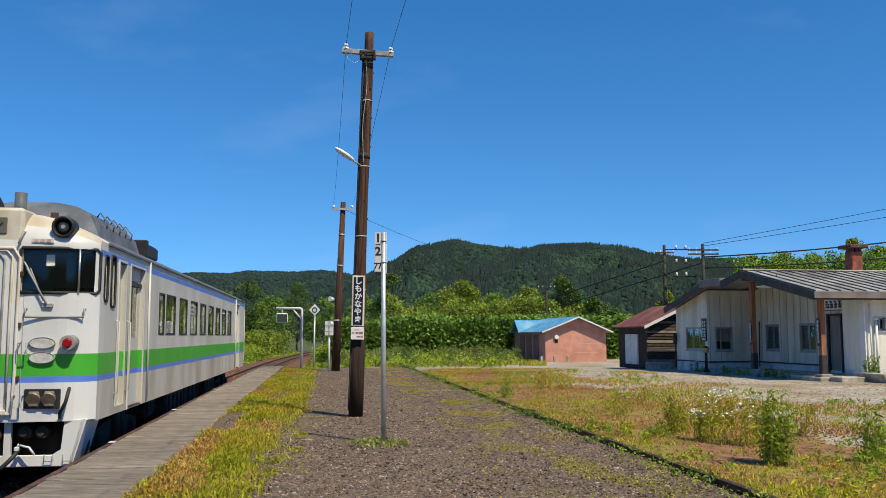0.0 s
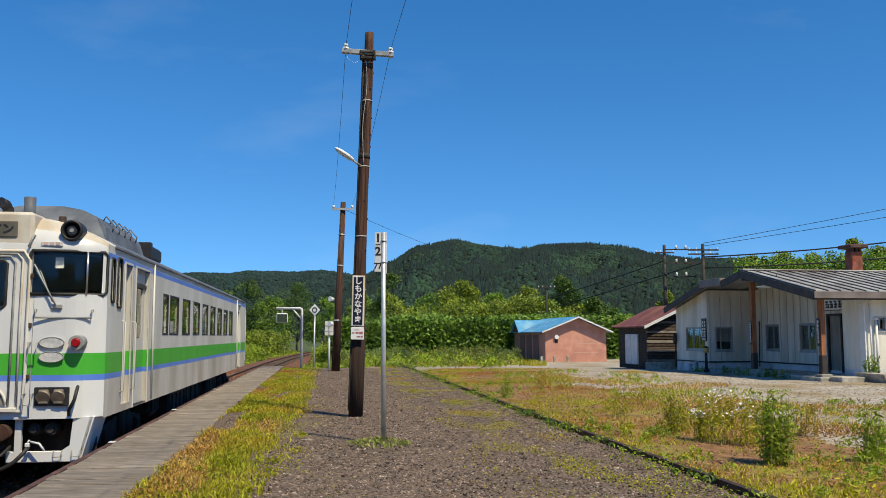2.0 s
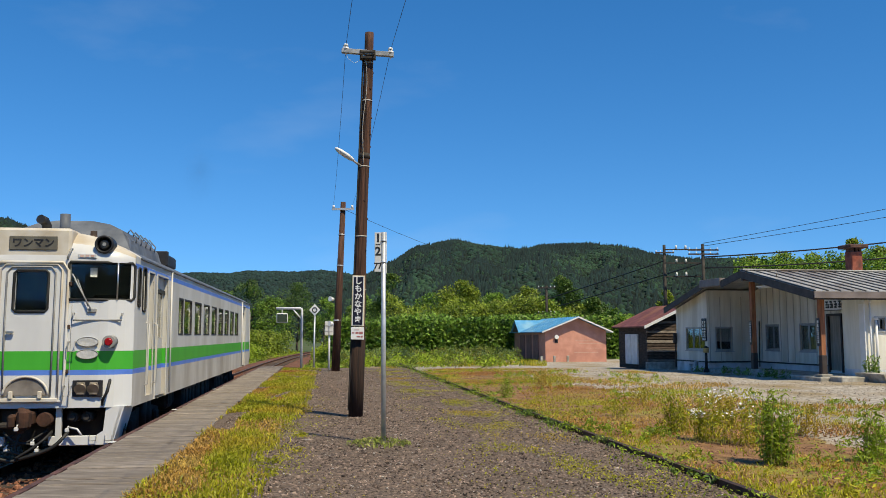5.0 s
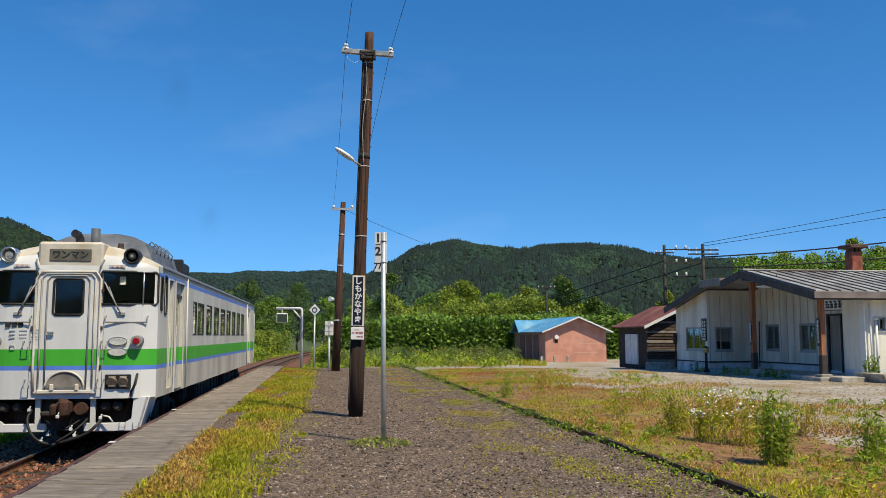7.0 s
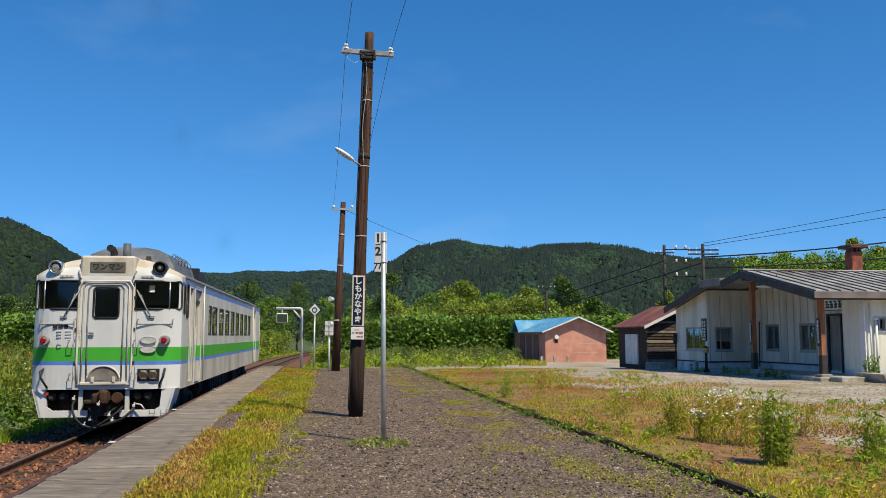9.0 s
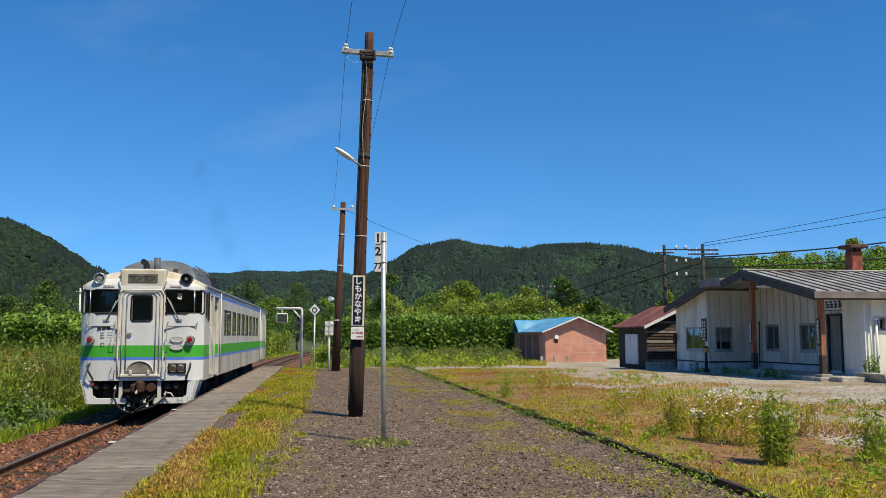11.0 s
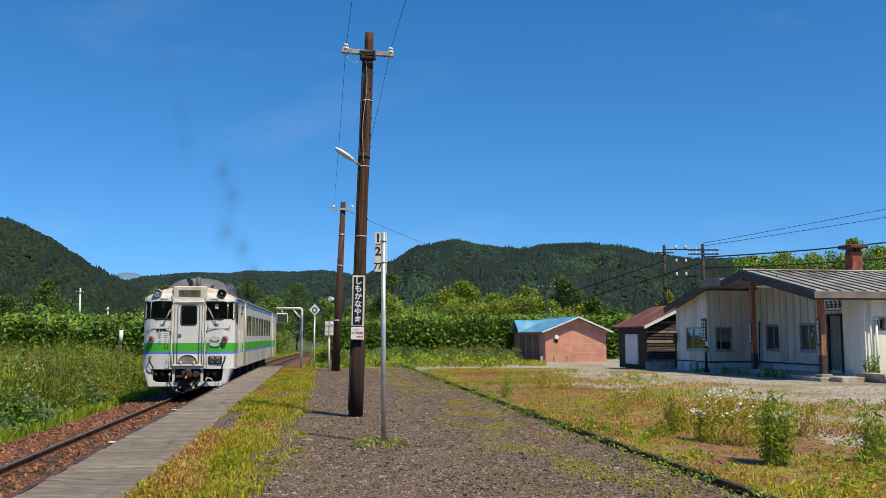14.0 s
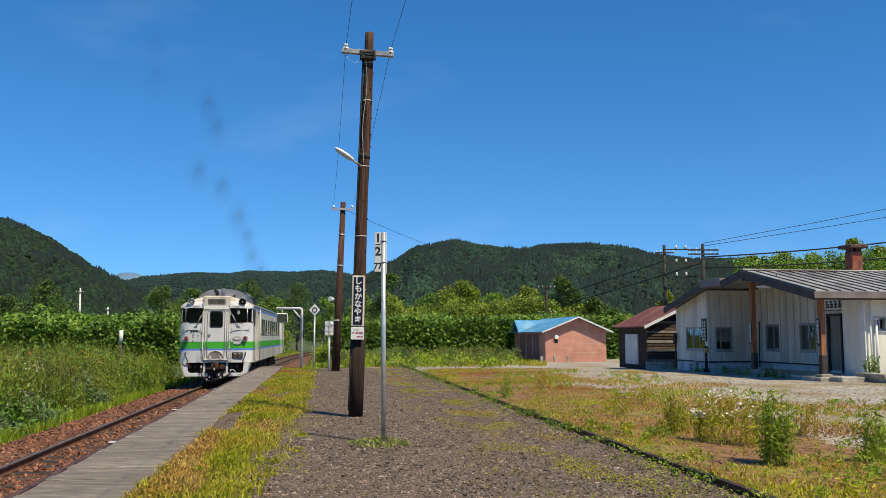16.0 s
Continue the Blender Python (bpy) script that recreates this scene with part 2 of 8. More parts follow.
# ---- track ----
def make_track():
    bm = bmesh.new()
    ribbon(bm, SS, [(-3.0, RAIL - 0.42), (-1.75, RAIL - 0.16), (-1.3, RAIL - 0.13), (-0.8, RAIL - 0.15), (0.8, RAIL - 0.15), (1.4, RAIL - 0.14), (2.2, RAIL - 0.4)], jit=0.02)
    bed = part("ballast_bed", bm, M_BALLAST, smooth=True)
    tagged(bed, "rust-stained crushed stone track ballast", "ballast", kind="structure")
    # loose stones on the bed
    rng = random.Random(5)
    vs, fs = [], []
    cube = [Vector((a, b, c)) for a in (-1, 1) for b in (-1, 1) for c in (-1, 1)]
    quads = ((0, 1, 3, 2), (4, 6, 7, 5), (0, 4, 5, 1), (2, 3, 7, 6), (0, 2, 6, 4), (1, 5, 7, 3))
    for i in range(14000):
        s = 6 + 50 * rng.random() ** 1.5
        a = rng.uniform(-2.1, 1.5)
        if abs(abs(a) - 0.565) < 0.07:
            continue
        z = RAIL - 0.15 - (0.2 * max(0, -1.7 - a))
        p = on_track(s, a, z + rng.uniform(-0.015, 0.03))
        e = Euler((rng.uniform(0, 3), rng.uniform(0, 3), rng.uniform(0, 3))).to_matrix()
        r = rng.uniform(0.016, 0.036)
        o = len(vs)
        vs += [p + e @ Vector((c.x * r * rng.uniform(.6, 1.3), c.y * r * rng.uniform(.6, 1.3), c.z * r * 0.8)) for c in cube]
        fs += [tuple(o + k for k in q) for q in quads]
    me = bpy.data.meshes.new("ballast_stones")
    me.from_pydata(vs, [], fs)
    me.materials.append(surf("ballast_stone", (0.11, 0.043, 0.025), (0.30, 0.135, 0.08), 9, 0.9, bump=0.3, rnd=0.6, island=True))
    tagged(new("ballast_stones", me), "loose rust-brown ballast stones", "ballast", kind="stuff")
    # rails
    prof = [(-0.06, -0.14), (-0.06, -0.125), (-0.012, -0.11), (-0.012, -0.04), (-0.033, -0.03), (-0.033, -0.004), (-0.026, 0), (0.026, 0), (0.033, -0.004), (0.033, -0.03), (0.012, -0.04), (0.012, -0.11), (0.06, -0.125), (0.06, -0.14)]
    for side in (-0.565, 0.565):
        bm = bmesh.new()
        ribbon(bm, SS, [(side + a, RAIL + z) for a, z in prof], close=True)
        for f in bm.faces:
            f.material_index = 1 if f.calc_center_median().z > RAIL - 0.002 else 0
        tagged(part("rail", bm, [M_RAILSIDE, M_RAILTOP]), "rusty steel running rail with a worn bright top", "rail", "running rails", "structure")
    # sleepers
    bm = bmesh.new()
    box(bm, -1.05, 1.05, -0.11, 0.11, -0.15, 0, 0.012)
    first = part("sleeper", bm, M_SLEEPER)
    for i in range(180):
        s = -17 + i * 0.62
        ob = first if i == 0 else new("sleeper", first.data)
        p = on_track(s, random.uniform(-0.03, 0.03), RAIL - 0.125)
        ob.matrix_basis = Matrix.Translation(p) @ pose(0, 0, 0, 0, 0, -math.degrees(heading(s)) + random.uniform(-1, 1))
        ob.parent = bed


make_track()


# ---- platform ----
M_TRIM_W = surf("plate_white", (0.6, 0.6, 0.58), (0.72, 0.72, 0.7), 6, 0.5, bump=0.05)


def make_platform():
    bm = bmesh.new()
    ss = [-24 + i for i in range(18)] + [-6 + i * 0.5 for i in range(92)]
    lats = [2.5, 2.75, 3.2, 3.7, 4.4, 5.2, 6.0, 6.8, 7.3, 7.72]
    rows = []
    for s in ss:
        drop = -0.5 * smooth(36.5, 39.5, s)
        row = [bm.verts.new(on_track(s, 2.5, RAIL - 0.3))]
        for a in lats:
            p = on_track(s, a)
            row.append(bm.verts.new((p.x, p.y, -0.012 + 0.02 * noise.noise((p.x * 0.8, p.y * 0.8, 3)) + drop)))
        row.append(bm.verts.new(on_track(s, 7.74, -0.4)))
        rows.append(row)
    for r, q in zip(rows, rows[1:]):
        for k in range(len(r) - 1):
            bm.faces.new((r[k], r[k + 1], q[k + 1], q[k])).smooth = True
    tagged(part("platform", bm, M_GRAVEL), "dark brown gravel platform surface", "platform", kind="structure")
    # timber deck along the track
    deck = thing("platform_deck", "weathered grey timber deck along the platform edge", "platform deck", kind="structure")
    rng = random.Random(11)
    meshes = []
    for k in range(6):
        bm = bmesh.new()
        w = 0.230
        vs = box(bm, 0, 1.0, -w / 2, w / 2, -0.07, 0, 0.012)
        meshes.append(bm)
    data = []
    for bm in meshes:
        me = bpy.data.meshes.new("plank")
        bm.to_mesh(me)
        bm.free()
        me.materials.append(M_PLANK)
        data.append(me)
    s, i = -23.5, 0
    while s < 38.4:
        a = 1.70 - 0.0052 * max(0, s - 8)
        inner = 2.64 - 0.006 * max(0, s - 12) + rng.uniform(-0.02, 0.02)
        ob = new("plank", data[i % 6])
        p = on_track(s, a, 0.012 + rng.uniform(-0.014, 0.006))
        ob.matrix_basis = Matrix.Translation(p) @ pose(0, 0, 0, 0, rng.uniform(-0.4, 0.4), -math.degrees(heading(s)) + rng.uniform(-0.5, 0.5)) @ Matrix.Diagonal((inner - a, 1, 1, 1))
        ob.parent = deck
        s += 0.245 + (0.02 if rng.random() < 0.12 else 0)
        i += 1
    bm = bmesh.new()
    for k in range(64):
        s0 = -24 + k
        a0 = 1.66 - 0.0052 * max(0, s0 - 8)
        a1 = 1.66 - 0.0052 * max(0, s0 + 1 - 8)
        if s0 > 37.6:
            break
        r = [[bm.verts.new(on_track(q, b + da, z)) for da, z in ((-0.03, -0.15), (-0.03, 0.005), (0.035, 0.005), (0.035, -0.15))] for q, b in ((s0, a0), (s0 + 0.99, a1))]
        for j in range(4):
            bm.faces.new((r[0][j], r[0][(j + 1) % 4], r[1][(j + 1) % 4], r[1][j]))
        bm.faces.new(r[0])
        bm.faces.new(r[1][::-1])
    part("edge_beam", bm, surf("edge_beam_rust", (0.05, 0.024, 0.022), (0.13, 0.06, 0.05), 5, 0.8, bump=0.3), deck, "dark red-brown edge beam")
    for s_ in (10.9, 15.77, 21.9):
        bm = bmesh.new()
        box(bm, -0.02, 0.06, -0.06, 0.06, 0.018, 0.024, 0.002)
        part("edge_plate", bm, M_TRIM_W, deck, "small white marker plate", at=Matrix.Translation(on_track(s_, 1.66 - 0.0052 * max(0, s_ - 8), 0)) @ pose(0, 0, 0, 0, 0, -math.degrees(heading(s_))))
    # timber wall under the edge
    bm = bmesh.new()
    ribbon(bm, [-24 + i * 2 for i in range(32)], [(1.75, -0.02), (1.75, RAIL - 0.3)])
    part("edge_wall", bm, M_SLEEPER, deck)
    # old rail laid as a kerb on the far side
    bm = bmesh.new()
    prof = [(-0.05, -0.12), (-0.012, -0.1), (-0.012, -0.03), (-0.03, -0.02), (-0.03, 0.025), (0.03, 0.025), (0.03, -0.02), (0.012, -0.03), (0.012, -0.1), (0.05, -0.12)]
    ribbon(bm, [-24 + i for i in range(66)], [(7.80 + a, z + 0.018) for a, z in prof], close=True)
    tagged(part("kerb_rail", bm, surf("old_rail", (0.028, 0.017, 0.014), (0.075, 0.04, 0.03), 6, 0.8, bump=0.3)), "old rusty rail laid as the platform kerb", "kerb", kind="structure")


make_platform()

# ---- the railcar; its own space: y along the car from the end that faces the camera, z from the rail top ----
L, W = 20.8, 1.42
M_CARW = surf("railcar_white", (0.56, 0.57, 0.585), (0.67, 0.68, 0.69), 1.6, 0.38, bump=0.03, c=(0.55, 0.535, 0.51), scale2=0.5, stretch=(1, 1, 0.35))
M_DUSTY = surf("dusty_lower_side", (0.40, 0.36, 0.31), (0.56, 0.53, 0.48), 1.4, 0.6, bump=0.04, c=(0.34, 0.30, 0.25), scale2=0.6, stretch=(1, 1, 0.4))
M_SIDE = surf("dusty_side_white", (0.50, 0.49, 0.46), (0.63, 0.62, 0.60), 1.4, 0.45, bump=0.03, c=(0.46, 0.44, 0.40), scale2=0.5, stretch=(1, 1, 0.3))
M_CARG = surf("railcar_green", (0.050, 0.36, 0.035), (0.065, 0.43, 0.045), 2, 0.38, bump=0.03, stretch=(1, 1, 0.3))
M_CARB = surf("railcar_blue", (0.085, 0.19, 0.62), (0.11, 0.24, 0.70), 2, 0.4, bump=0.03)
M_ROOF = surf("railcar_roof", (0.075, 0.088, 0.11), (0.16, 0.175, 0.20), 3, 0.6, bump=0.1, c=(0.10, 0.10, 0.11))
M_CREAM = surf("sooty_cream", (0.46, 0.39, 0.295), (0.66, 0.625, 0.56), 1.8, 0.5, bump=0.05, c=(0.68, 0.675, 0.66), scale2=1.2)
M_GLASS = glass("window_glass", (0.75, 0.80, 0.80))
M_SHADEIN = surf("shade_black_interior", (0.020, 0.022, 0.022), (0.05, 0.055, 0.055), 2, 0.8, bump=0)
M_UNDER = surf("underframe_black", (0.012, 0.011, 0.010), (0.05, 0.042, 0.036), 4, 0.75, bump=0.3)
M_RUBBER = surf("black_rubber", (0.012, 0.012, 0.012), (0.03, 0.03, 0.03), 6, 0.6, bump=0.05)
M_RUSTY = surf("rusty_iron", (0.07, 0.035, 0.022), (0.20, 0.11, 0.07), 7, 0.8, bump=0.3)
M_STEPS = surf("step_grey", (0.22, 0.22, 0.22), (0.34, 0.34, 0.33), 6, 0.6, bump=0.05)
M_COUPLER = surf("grimy_iron", (0.028, 0.018, 0.014), (0.10, 0.055, 0.04), 7, 0.8, bump=0.3)
M_CHROME = surf("dull_chrome", (0.50, 0.50, 0.50), (0.65, 0.65, 0.65), 6, 0.3, metal=0.9, bump=0)
M_RED = glow("tail_lamp_red", (0.26, 0.003, 0.008), 0.10)


def roof_z(u):
    return 3.20 + 0.38 * (1 - min(1, abs(u) / W) ** 2.6)


def face_at(u, v, d):
    """The car's end: v is the height, past 3.1 it runs over the brow to the roof."""
    y = 0.27 * (abs(u) / W) ** 7
    x = u
    z = v
    y += 0.03 * max(0, v - 2.2)
    if v > 3.1:
        t = (v - 3.1) / 0.5
        z = 3.1 + (roof_z(u) - 3.1) * t
        y += 0.36 * t ** 2.5 * (1 - (abs(u) / W) ** 4)
    return Vector((x, y + d, z))


def side_at(sx):
    def f(u, v, d):
        return Vector((sx * (W - d), u, v))
    return f


def paint(lo, v):
    if 1.49 < v < 1.765:
        return 1
    if 1.415 < v < 1.49:
        return 2
    return 0


def text(name, s, size, mat, m, parent, ext=0.002):
    cu = bpy.data.curves.new(name, "FONT")
    cu.body, cu.size, cu.extrude, cu.offset = s, size, ext, size * 0.03
    cu.align_x, cu.align_y = "CENTER", "CENTER"
    tmp = bpy.data.objects.new("tmp", cu)
    scene.collection.objects.link(tmp)
    me = bpy.data.meshes.new_from_object(tmp.evaluated_get(bpy.context.evaluated_depsgraph_get()))
    bpy.data.objects.remove(tmp)
    bpy.data.curves.remove(cu)
    me.materials.clear()
    me.materials.append(mat)
    ob = new(name, me)
    ob.parent = parent
    ob.matrix_basis = m
    return ob


CAB_WINDOWS = [(0.45, 0.64, 2.44, 3.03), (0.80, 1.06, 2.38, 3.06)]
SIDE_WINDOWS = [(4.32, 4.86)] + [(5.02 + 1.465 * i, 6.02 + 1.465 * i) for i in range(8)]


def make_train():
    car = thing("railcar", "white diesel railcar with green and blue bands", "railcar")
    # --- shell
    bm = bmesh.new()
    holes_f = [(-1.36, -0.54, 2.52, 3.08), (0.54, 1.36, 2.52, 3.08), (-0.225, 0.225, 2.36, 2.93)]
    us = [-W + 2 * W * i / 26 for i in range(27)] + [q * W * k for q in (-1, 1) for k in (0.945, 0.965, 0.985)]
    vs = [0.94, 1.415, 1.49, 1.765, 2.0, 2.2, 2.52, 2.7, 2.9, 3.08, 3.1, 3.2, 3.3, 3.4, 3.47, 3.53, 3.57, 3.6]
    panel(bm, us, vs, holes_f, face_at, 0.05, mat_of=lambda u, v: 3 if v > 3.38 else paint(0, v), round_off=lambda u, v: v > 3.12 or abs(u) > 1.365)
    holes_s = [(a, b, 2.02, 2.72) for a, b in SIDE_WINDOWS] + CAB_WINDOWS
    doors = [(1.28, 1.72, 1.02, 3.02), (2.02, 3.02, 0.92, 3.02), (17.9, 18.9, 0.92, 3.02)]
    for sx in (-1, 1):
        panel(bm, [0.27, 4, 8, 12, 16, L], [0.94, 1.415, 1.49, 1.765, 2.0, 3.01, 3.09, 3.20], holes_s + doors, side_at(sx), 0.075,
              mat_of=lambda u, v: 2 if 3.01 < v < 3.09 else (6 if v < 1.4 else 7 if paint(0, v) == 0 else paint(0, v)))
    # roof
    prof = [-W + 2 * W * i / 24 for i in range(25)]
    ysr = [0.55, 0.95, 2, 5, 10, 15, L]
    rows = [[bm.verts.new((u, yy if k else face_at(u, 3.6, 0).y, roof_z(u))) for u in prof] for k, yy in enumerate(ysr)]
    for k, (r, q) in enumerate(zip(rows, rows[1:])):
        for i in range(24):
            f = bm.faces.new((r[i], r[i + 1], q[i + 1], q[i]))
            f.material_index, f.smooth = (3 if k == 0 else 4), True
    # far end and floor
    f = bm.faces.new([bm.verts.new((u, L, roof_z(u))) for u in prof] + [bm.verts.new((W, L, 0.94)), bm.verts.new((-W, L, 0.94))])
    bm.faces.new([bm.verts.new(c) for c in ((-W, 0.1, 0.945), (W, 0.1, 0.945), (W, L, 0.945), (-W, L, 0.945))]).material_index = 5
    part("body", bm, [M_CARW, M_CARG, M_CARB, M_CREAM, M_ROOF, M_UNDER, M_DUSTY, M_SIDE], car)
    # --- inside: near-black colour stands in for the unlit saloon
    bm = bmesh.new()
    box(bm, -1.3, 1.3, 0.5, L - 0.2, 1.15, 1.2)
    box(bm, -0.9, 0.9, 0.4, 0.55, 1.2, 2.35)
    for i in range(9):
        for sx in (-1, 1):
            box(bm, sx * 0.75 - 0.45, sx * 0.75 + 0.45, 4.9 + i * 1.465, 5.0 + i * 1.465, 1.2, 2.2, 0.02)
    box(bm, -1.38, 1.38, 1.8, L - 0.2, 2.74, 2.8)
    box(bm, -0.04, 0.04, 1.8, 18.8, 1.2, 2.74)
    part("interior", bm, M_SHADEIN, car)
    bm = bmesh.new()
    box(bm, -1.34, 1.34, 1.74, 1.80, 1.2, 3.1)
    # added dark panels that hide the white shell behind the cab side windows
    for sx in (-1, 1):
        lin = bmesh.new()
        box(lin, *sorted((sx * 1.27, sx * 1.31)), 0.42, 1.2, 2.3, 3.12)
        part("cab_view_block", lin, M_SHADEIN, car)
    part("cab_bulkhead", bm, surf("cab_green", (0.09, 0.11, 0.10), (0.14, 0.165, 0.15), 2, 0.7, bump=0), car)
    bm = bmesh.new()
    box(bm, 0.55, 1.0, 1.0, 1.4, 1.6, 2.1, 0.06)
    box(bm, 0.58, 0.97, 1.36, 1.46, 2.05, 2.62, 0.05)
    part("driver_seat", bm, M_RUBBER, car)
    # --- glazing
    for sx in (-1, 1):
        bm = bmesh.new()
        panel(bm, [sx * 0.54 + (sx * 0.82) * i / 8 for i in range(9)], [2.52, 3.08], [], lambda u, v, d: face_at(u, v, 0.03))
        wn_ = part("windscreen", bm, M_GLASS, car)
        wn_.visible_shadow = False
        bm = bmesh.new()
        pts = [face_at(sx * u, v, -0.008) for u, v in ((0.54, 2.52), (1.0, 2.52), (1.38, 2.52), (1.41, 2.56), (1.41, 3.04), (1.38, 3.08), (1.0, 3.08), (0.54, 3.08), (0.52, 3.05), (0.52, 2.55), (0.54, 2.52))]
        pipe(bm, pts, 0.022, 6)
        part("gasket", bm, M_RUBBER, wn_)
        bm = bmesh.new()
        pipe(bm, [face_at(sx * 1.2, 2.52, -0.005), face_at(sx * 1.2, 3.08, -0.005)], 0.014, 6)
        part("mullion", bm, M_CHROME, wn_)
        bm = bmesh.new()
        pipe(bm, [face_at(sx * 0.86 if sx > 0 else -0.78, 2.38, -0.05), face_at((0.62 if sx > 0 else -0.55), 2.82, -0.06)], 0.012, 6)
        pipe(bm, [face_at(sx * 0.82 if sx > 0 else -0.74, 2.42, -0.05), face_at((0.66 if sx > 0 else -0.59), 2.82, -0.06)], 0.008, 6)
        pipe(bm, [face_at((0.58 if sx > 0 else -0.50) , 2.90, -0.05), face_at((0.74 if sx > 0 else -0.66), 2.62, -0.05)], 0.012, 6)
        box(bm, (0.80 if sx > 0 else -0.86), (0.93 if sx > 0 else -0.73), -0.02, 0.06, 2.33, 2.39, 0.01)
        part("wiper", bm, M_STEPS, wn_)
    bm = bmesh.new()
    panel(bm, [-0.225, 0.225], [2.36, 2.93], [], lambda u, v, d: face_at(u, v, 0.035))
    ob = part("door_window", bm, M_GLASS, car)
    ob.visible_shadow = False
    bm = bmesh.new()
    pipe(bm, [face_at(u, v, -0.004) for u, v in ((-0.2, 2.34), (0.2, 2.34), (0.24, 2.38), (0.24, 2.91), (0.2, 2.95), (-0.2, 2.95), (-0.24, 2.91), (-0.24, 2.38), (-0.2, 2.34))], 0.02, 6)
    part("gasket", bm, M_RUBBER, ob)
    for k, (a, b) in enumerate(SIDE_WINDOWS):
        for sx in (-1, 1):
            bm = bmesh.new()
            box(bm, *sorted((sx * (W - 0.024), sx * (W - 0.018))), a, b, 2.02, 2.72)
            ob = part("side_window", bm, M_GLASS, car)
            ob.visible_shadow = False
            bm = bmesh.new()
            for y0, y1, z0, z1 in ((a - 0.012, a + 0.014, 2.0, 2.74), (b - 0.014, b + 0.012, 2.0, 2.74), (a, b, 2.0, 2.035), (a, b, 2.705, 2.74)):
                box(bm, *sorted((sx * (W - 0.03), sx * (W + 0.004))), y0, y1, z0, z1)
            part("frame", bm, M_RUBBER, ob)
    for sx in (-1, 1):
        for a, b, z0, z1 in CAB_WINDOWS:
            bm = bmesh.new()
            box(bm, *sorted((sx * (W - 0.034), sx * (W - 0.028))), a, b, z0, z1)
            ob = part("cab_window", bm, M_GLASS, car)
            bm = bmesh.new()
            pipe(bm, [(sx * (W + 0.002), y, z) for y, z in ((a + 0.03, z0), (b - 0.03, z0), (b, z0 + 0.04), (b, z1 - 0.04), (b - 0.03, z1), (a + 0.03, z1), (a, z1 - 0.04), (a, z0 + 0.04), (a + 0.03, z0))], 0.018, 6)
            part("gasket", bm, M_RUBBER, ob)
        for nm, (a, b, c, d), wz in (("crew_door", doors[0], (2.05, 2.85)), ("passenger_door", doors[1], (1.95, 2.82)), ("passenger_door", doors[2], (1.95, 2.82))):
            bm = bmesh.new()
            w0, w1 = (a + 0.07, b - 0.06) if nm == "crew_door" else (a + 0.30, b - 0.16)
            panel(bm, [a, b], [c, 1.415, 1.49, 1.765, d], [(w0, w1, *wz)], lambda u, v, q: Vector((sx * (W - 0.068 - q), u, v)), 0.03, mat_of=lambda u, v: paint(0, v))
            dd = part(nm, bm, [M_SIDE, M_CARG, M_CARB], car)
            bm = bmesh.new()
            box(bm, *sorted((sx * (W - 0.088), sx * (W - 0.082))), w0, w1, *wz)
            part("pane", bm, M_GLASS, dd)
            bm = bmesh.new()
            for y0, y1, z0, z1 in ((a - 0.03, a, c, d + 0.03), (b, b + 0.03, c, d + 0.03), (a, b, d, d + 0.03)):
                box(bm, *sorted((sx * (W - 0.01), sx * (W + 0.014))), y0, y1, z0, z1)
            part("door_frame", bm, M_SIDE, dd)
        # gutter, rain pipes and grab rails
        bm = bmesh.new()
        box(bm, *sorted((sx * (W - 0.01), sx * (W + 0.03))), 0.6, L - 0.1, 3.17, 3.205, 0.006)
        part("gutter", bm, M_ROOF, car)
        for y in (3.35, 17.5):
            bm = bmesh.new()
            pipe(bm, [(sx * (W + 0.02), y, 3.18), (sx * (W + 0.022), y, 0.95)], 0.018, 6)
            part("rain_pipe", bm, M_SIDE, car)
        for y, z0, z1 in ((1.15, 1.2, 2.2), (1.85, 1.2, 2.2), (20.3, 1.1, 2.9)):
            bm = bmesh.new()
            pipe(bm, [(sx * W, y, z0), (sx * (W + 0.05), y, z0 + 0.02), (sx * (W + 0.05), y, z1 - 0.02), (sx * W, y, z1)], 0.012, 6)
            part("grab_rail", bm, M_SIDE, car)
    # --- gangway door and its frame on the end
    bm = bmesh.new()
    pipe(bm, [face_at(u, v, -0.018) for u, v in ((-0.50, 1.04), (-0.52, 1.5), (-0.52, 2.2), (-0.52, 2.95), (-0.44, 3.07), (0.44, 3.07), (0.52, 2.95), (0.52, 2.2), (0.52, 1.5), (0.50, 1.04), (-0.50, 1.04))], 0.022, 8)
    part("gangway_frame", bm, M_CREAM, car)
    for sx in (-1, 1):
        bm = bmesh.new()
        pipe(bm, [face_at(sx * 0.50, 3.13, 0), face_at(sx * 0.50, 3.13, -0.05), face_at(sx * 0.545, 3.30, -0.05), face_at(sx * 0.545, 3.30, 0.03)], 0.014, 6)
        part("grab_handle", bm, M_STEPS, car)
        for v in (1.47, 2.12, 2.75):
            bm = bmesh.new()
            box(bm, sx * 0.555 - 0.018, sx * 0.555 + 0.018, -0.03, 0.02, v - 0.03, v + 0.03, 0.006)
            part("hinge", bm, M_COUPLER, car)
    # seams of the end sheets beside the gangway
    for sx in (-1, 1):
        bm = bmesh.new()
        pipe(bm, [face_at(sx * 0.585, v, -0.001) for v in (0.96, 1.5, 2.0, 2.5)], 0.005, 5)
        part("sheet_seam", bm, M_STEPS, car)
    # a paper notice behind the windscreen
    bm = bmesh.new()
    box(bm, 0.80, 0.90, 0.12, 0.124, 2.86, 3.0)
    part("notice_card", bm, M_WHITE, car, "small white notice behind the windscreen")
    bm = bmesh.new()
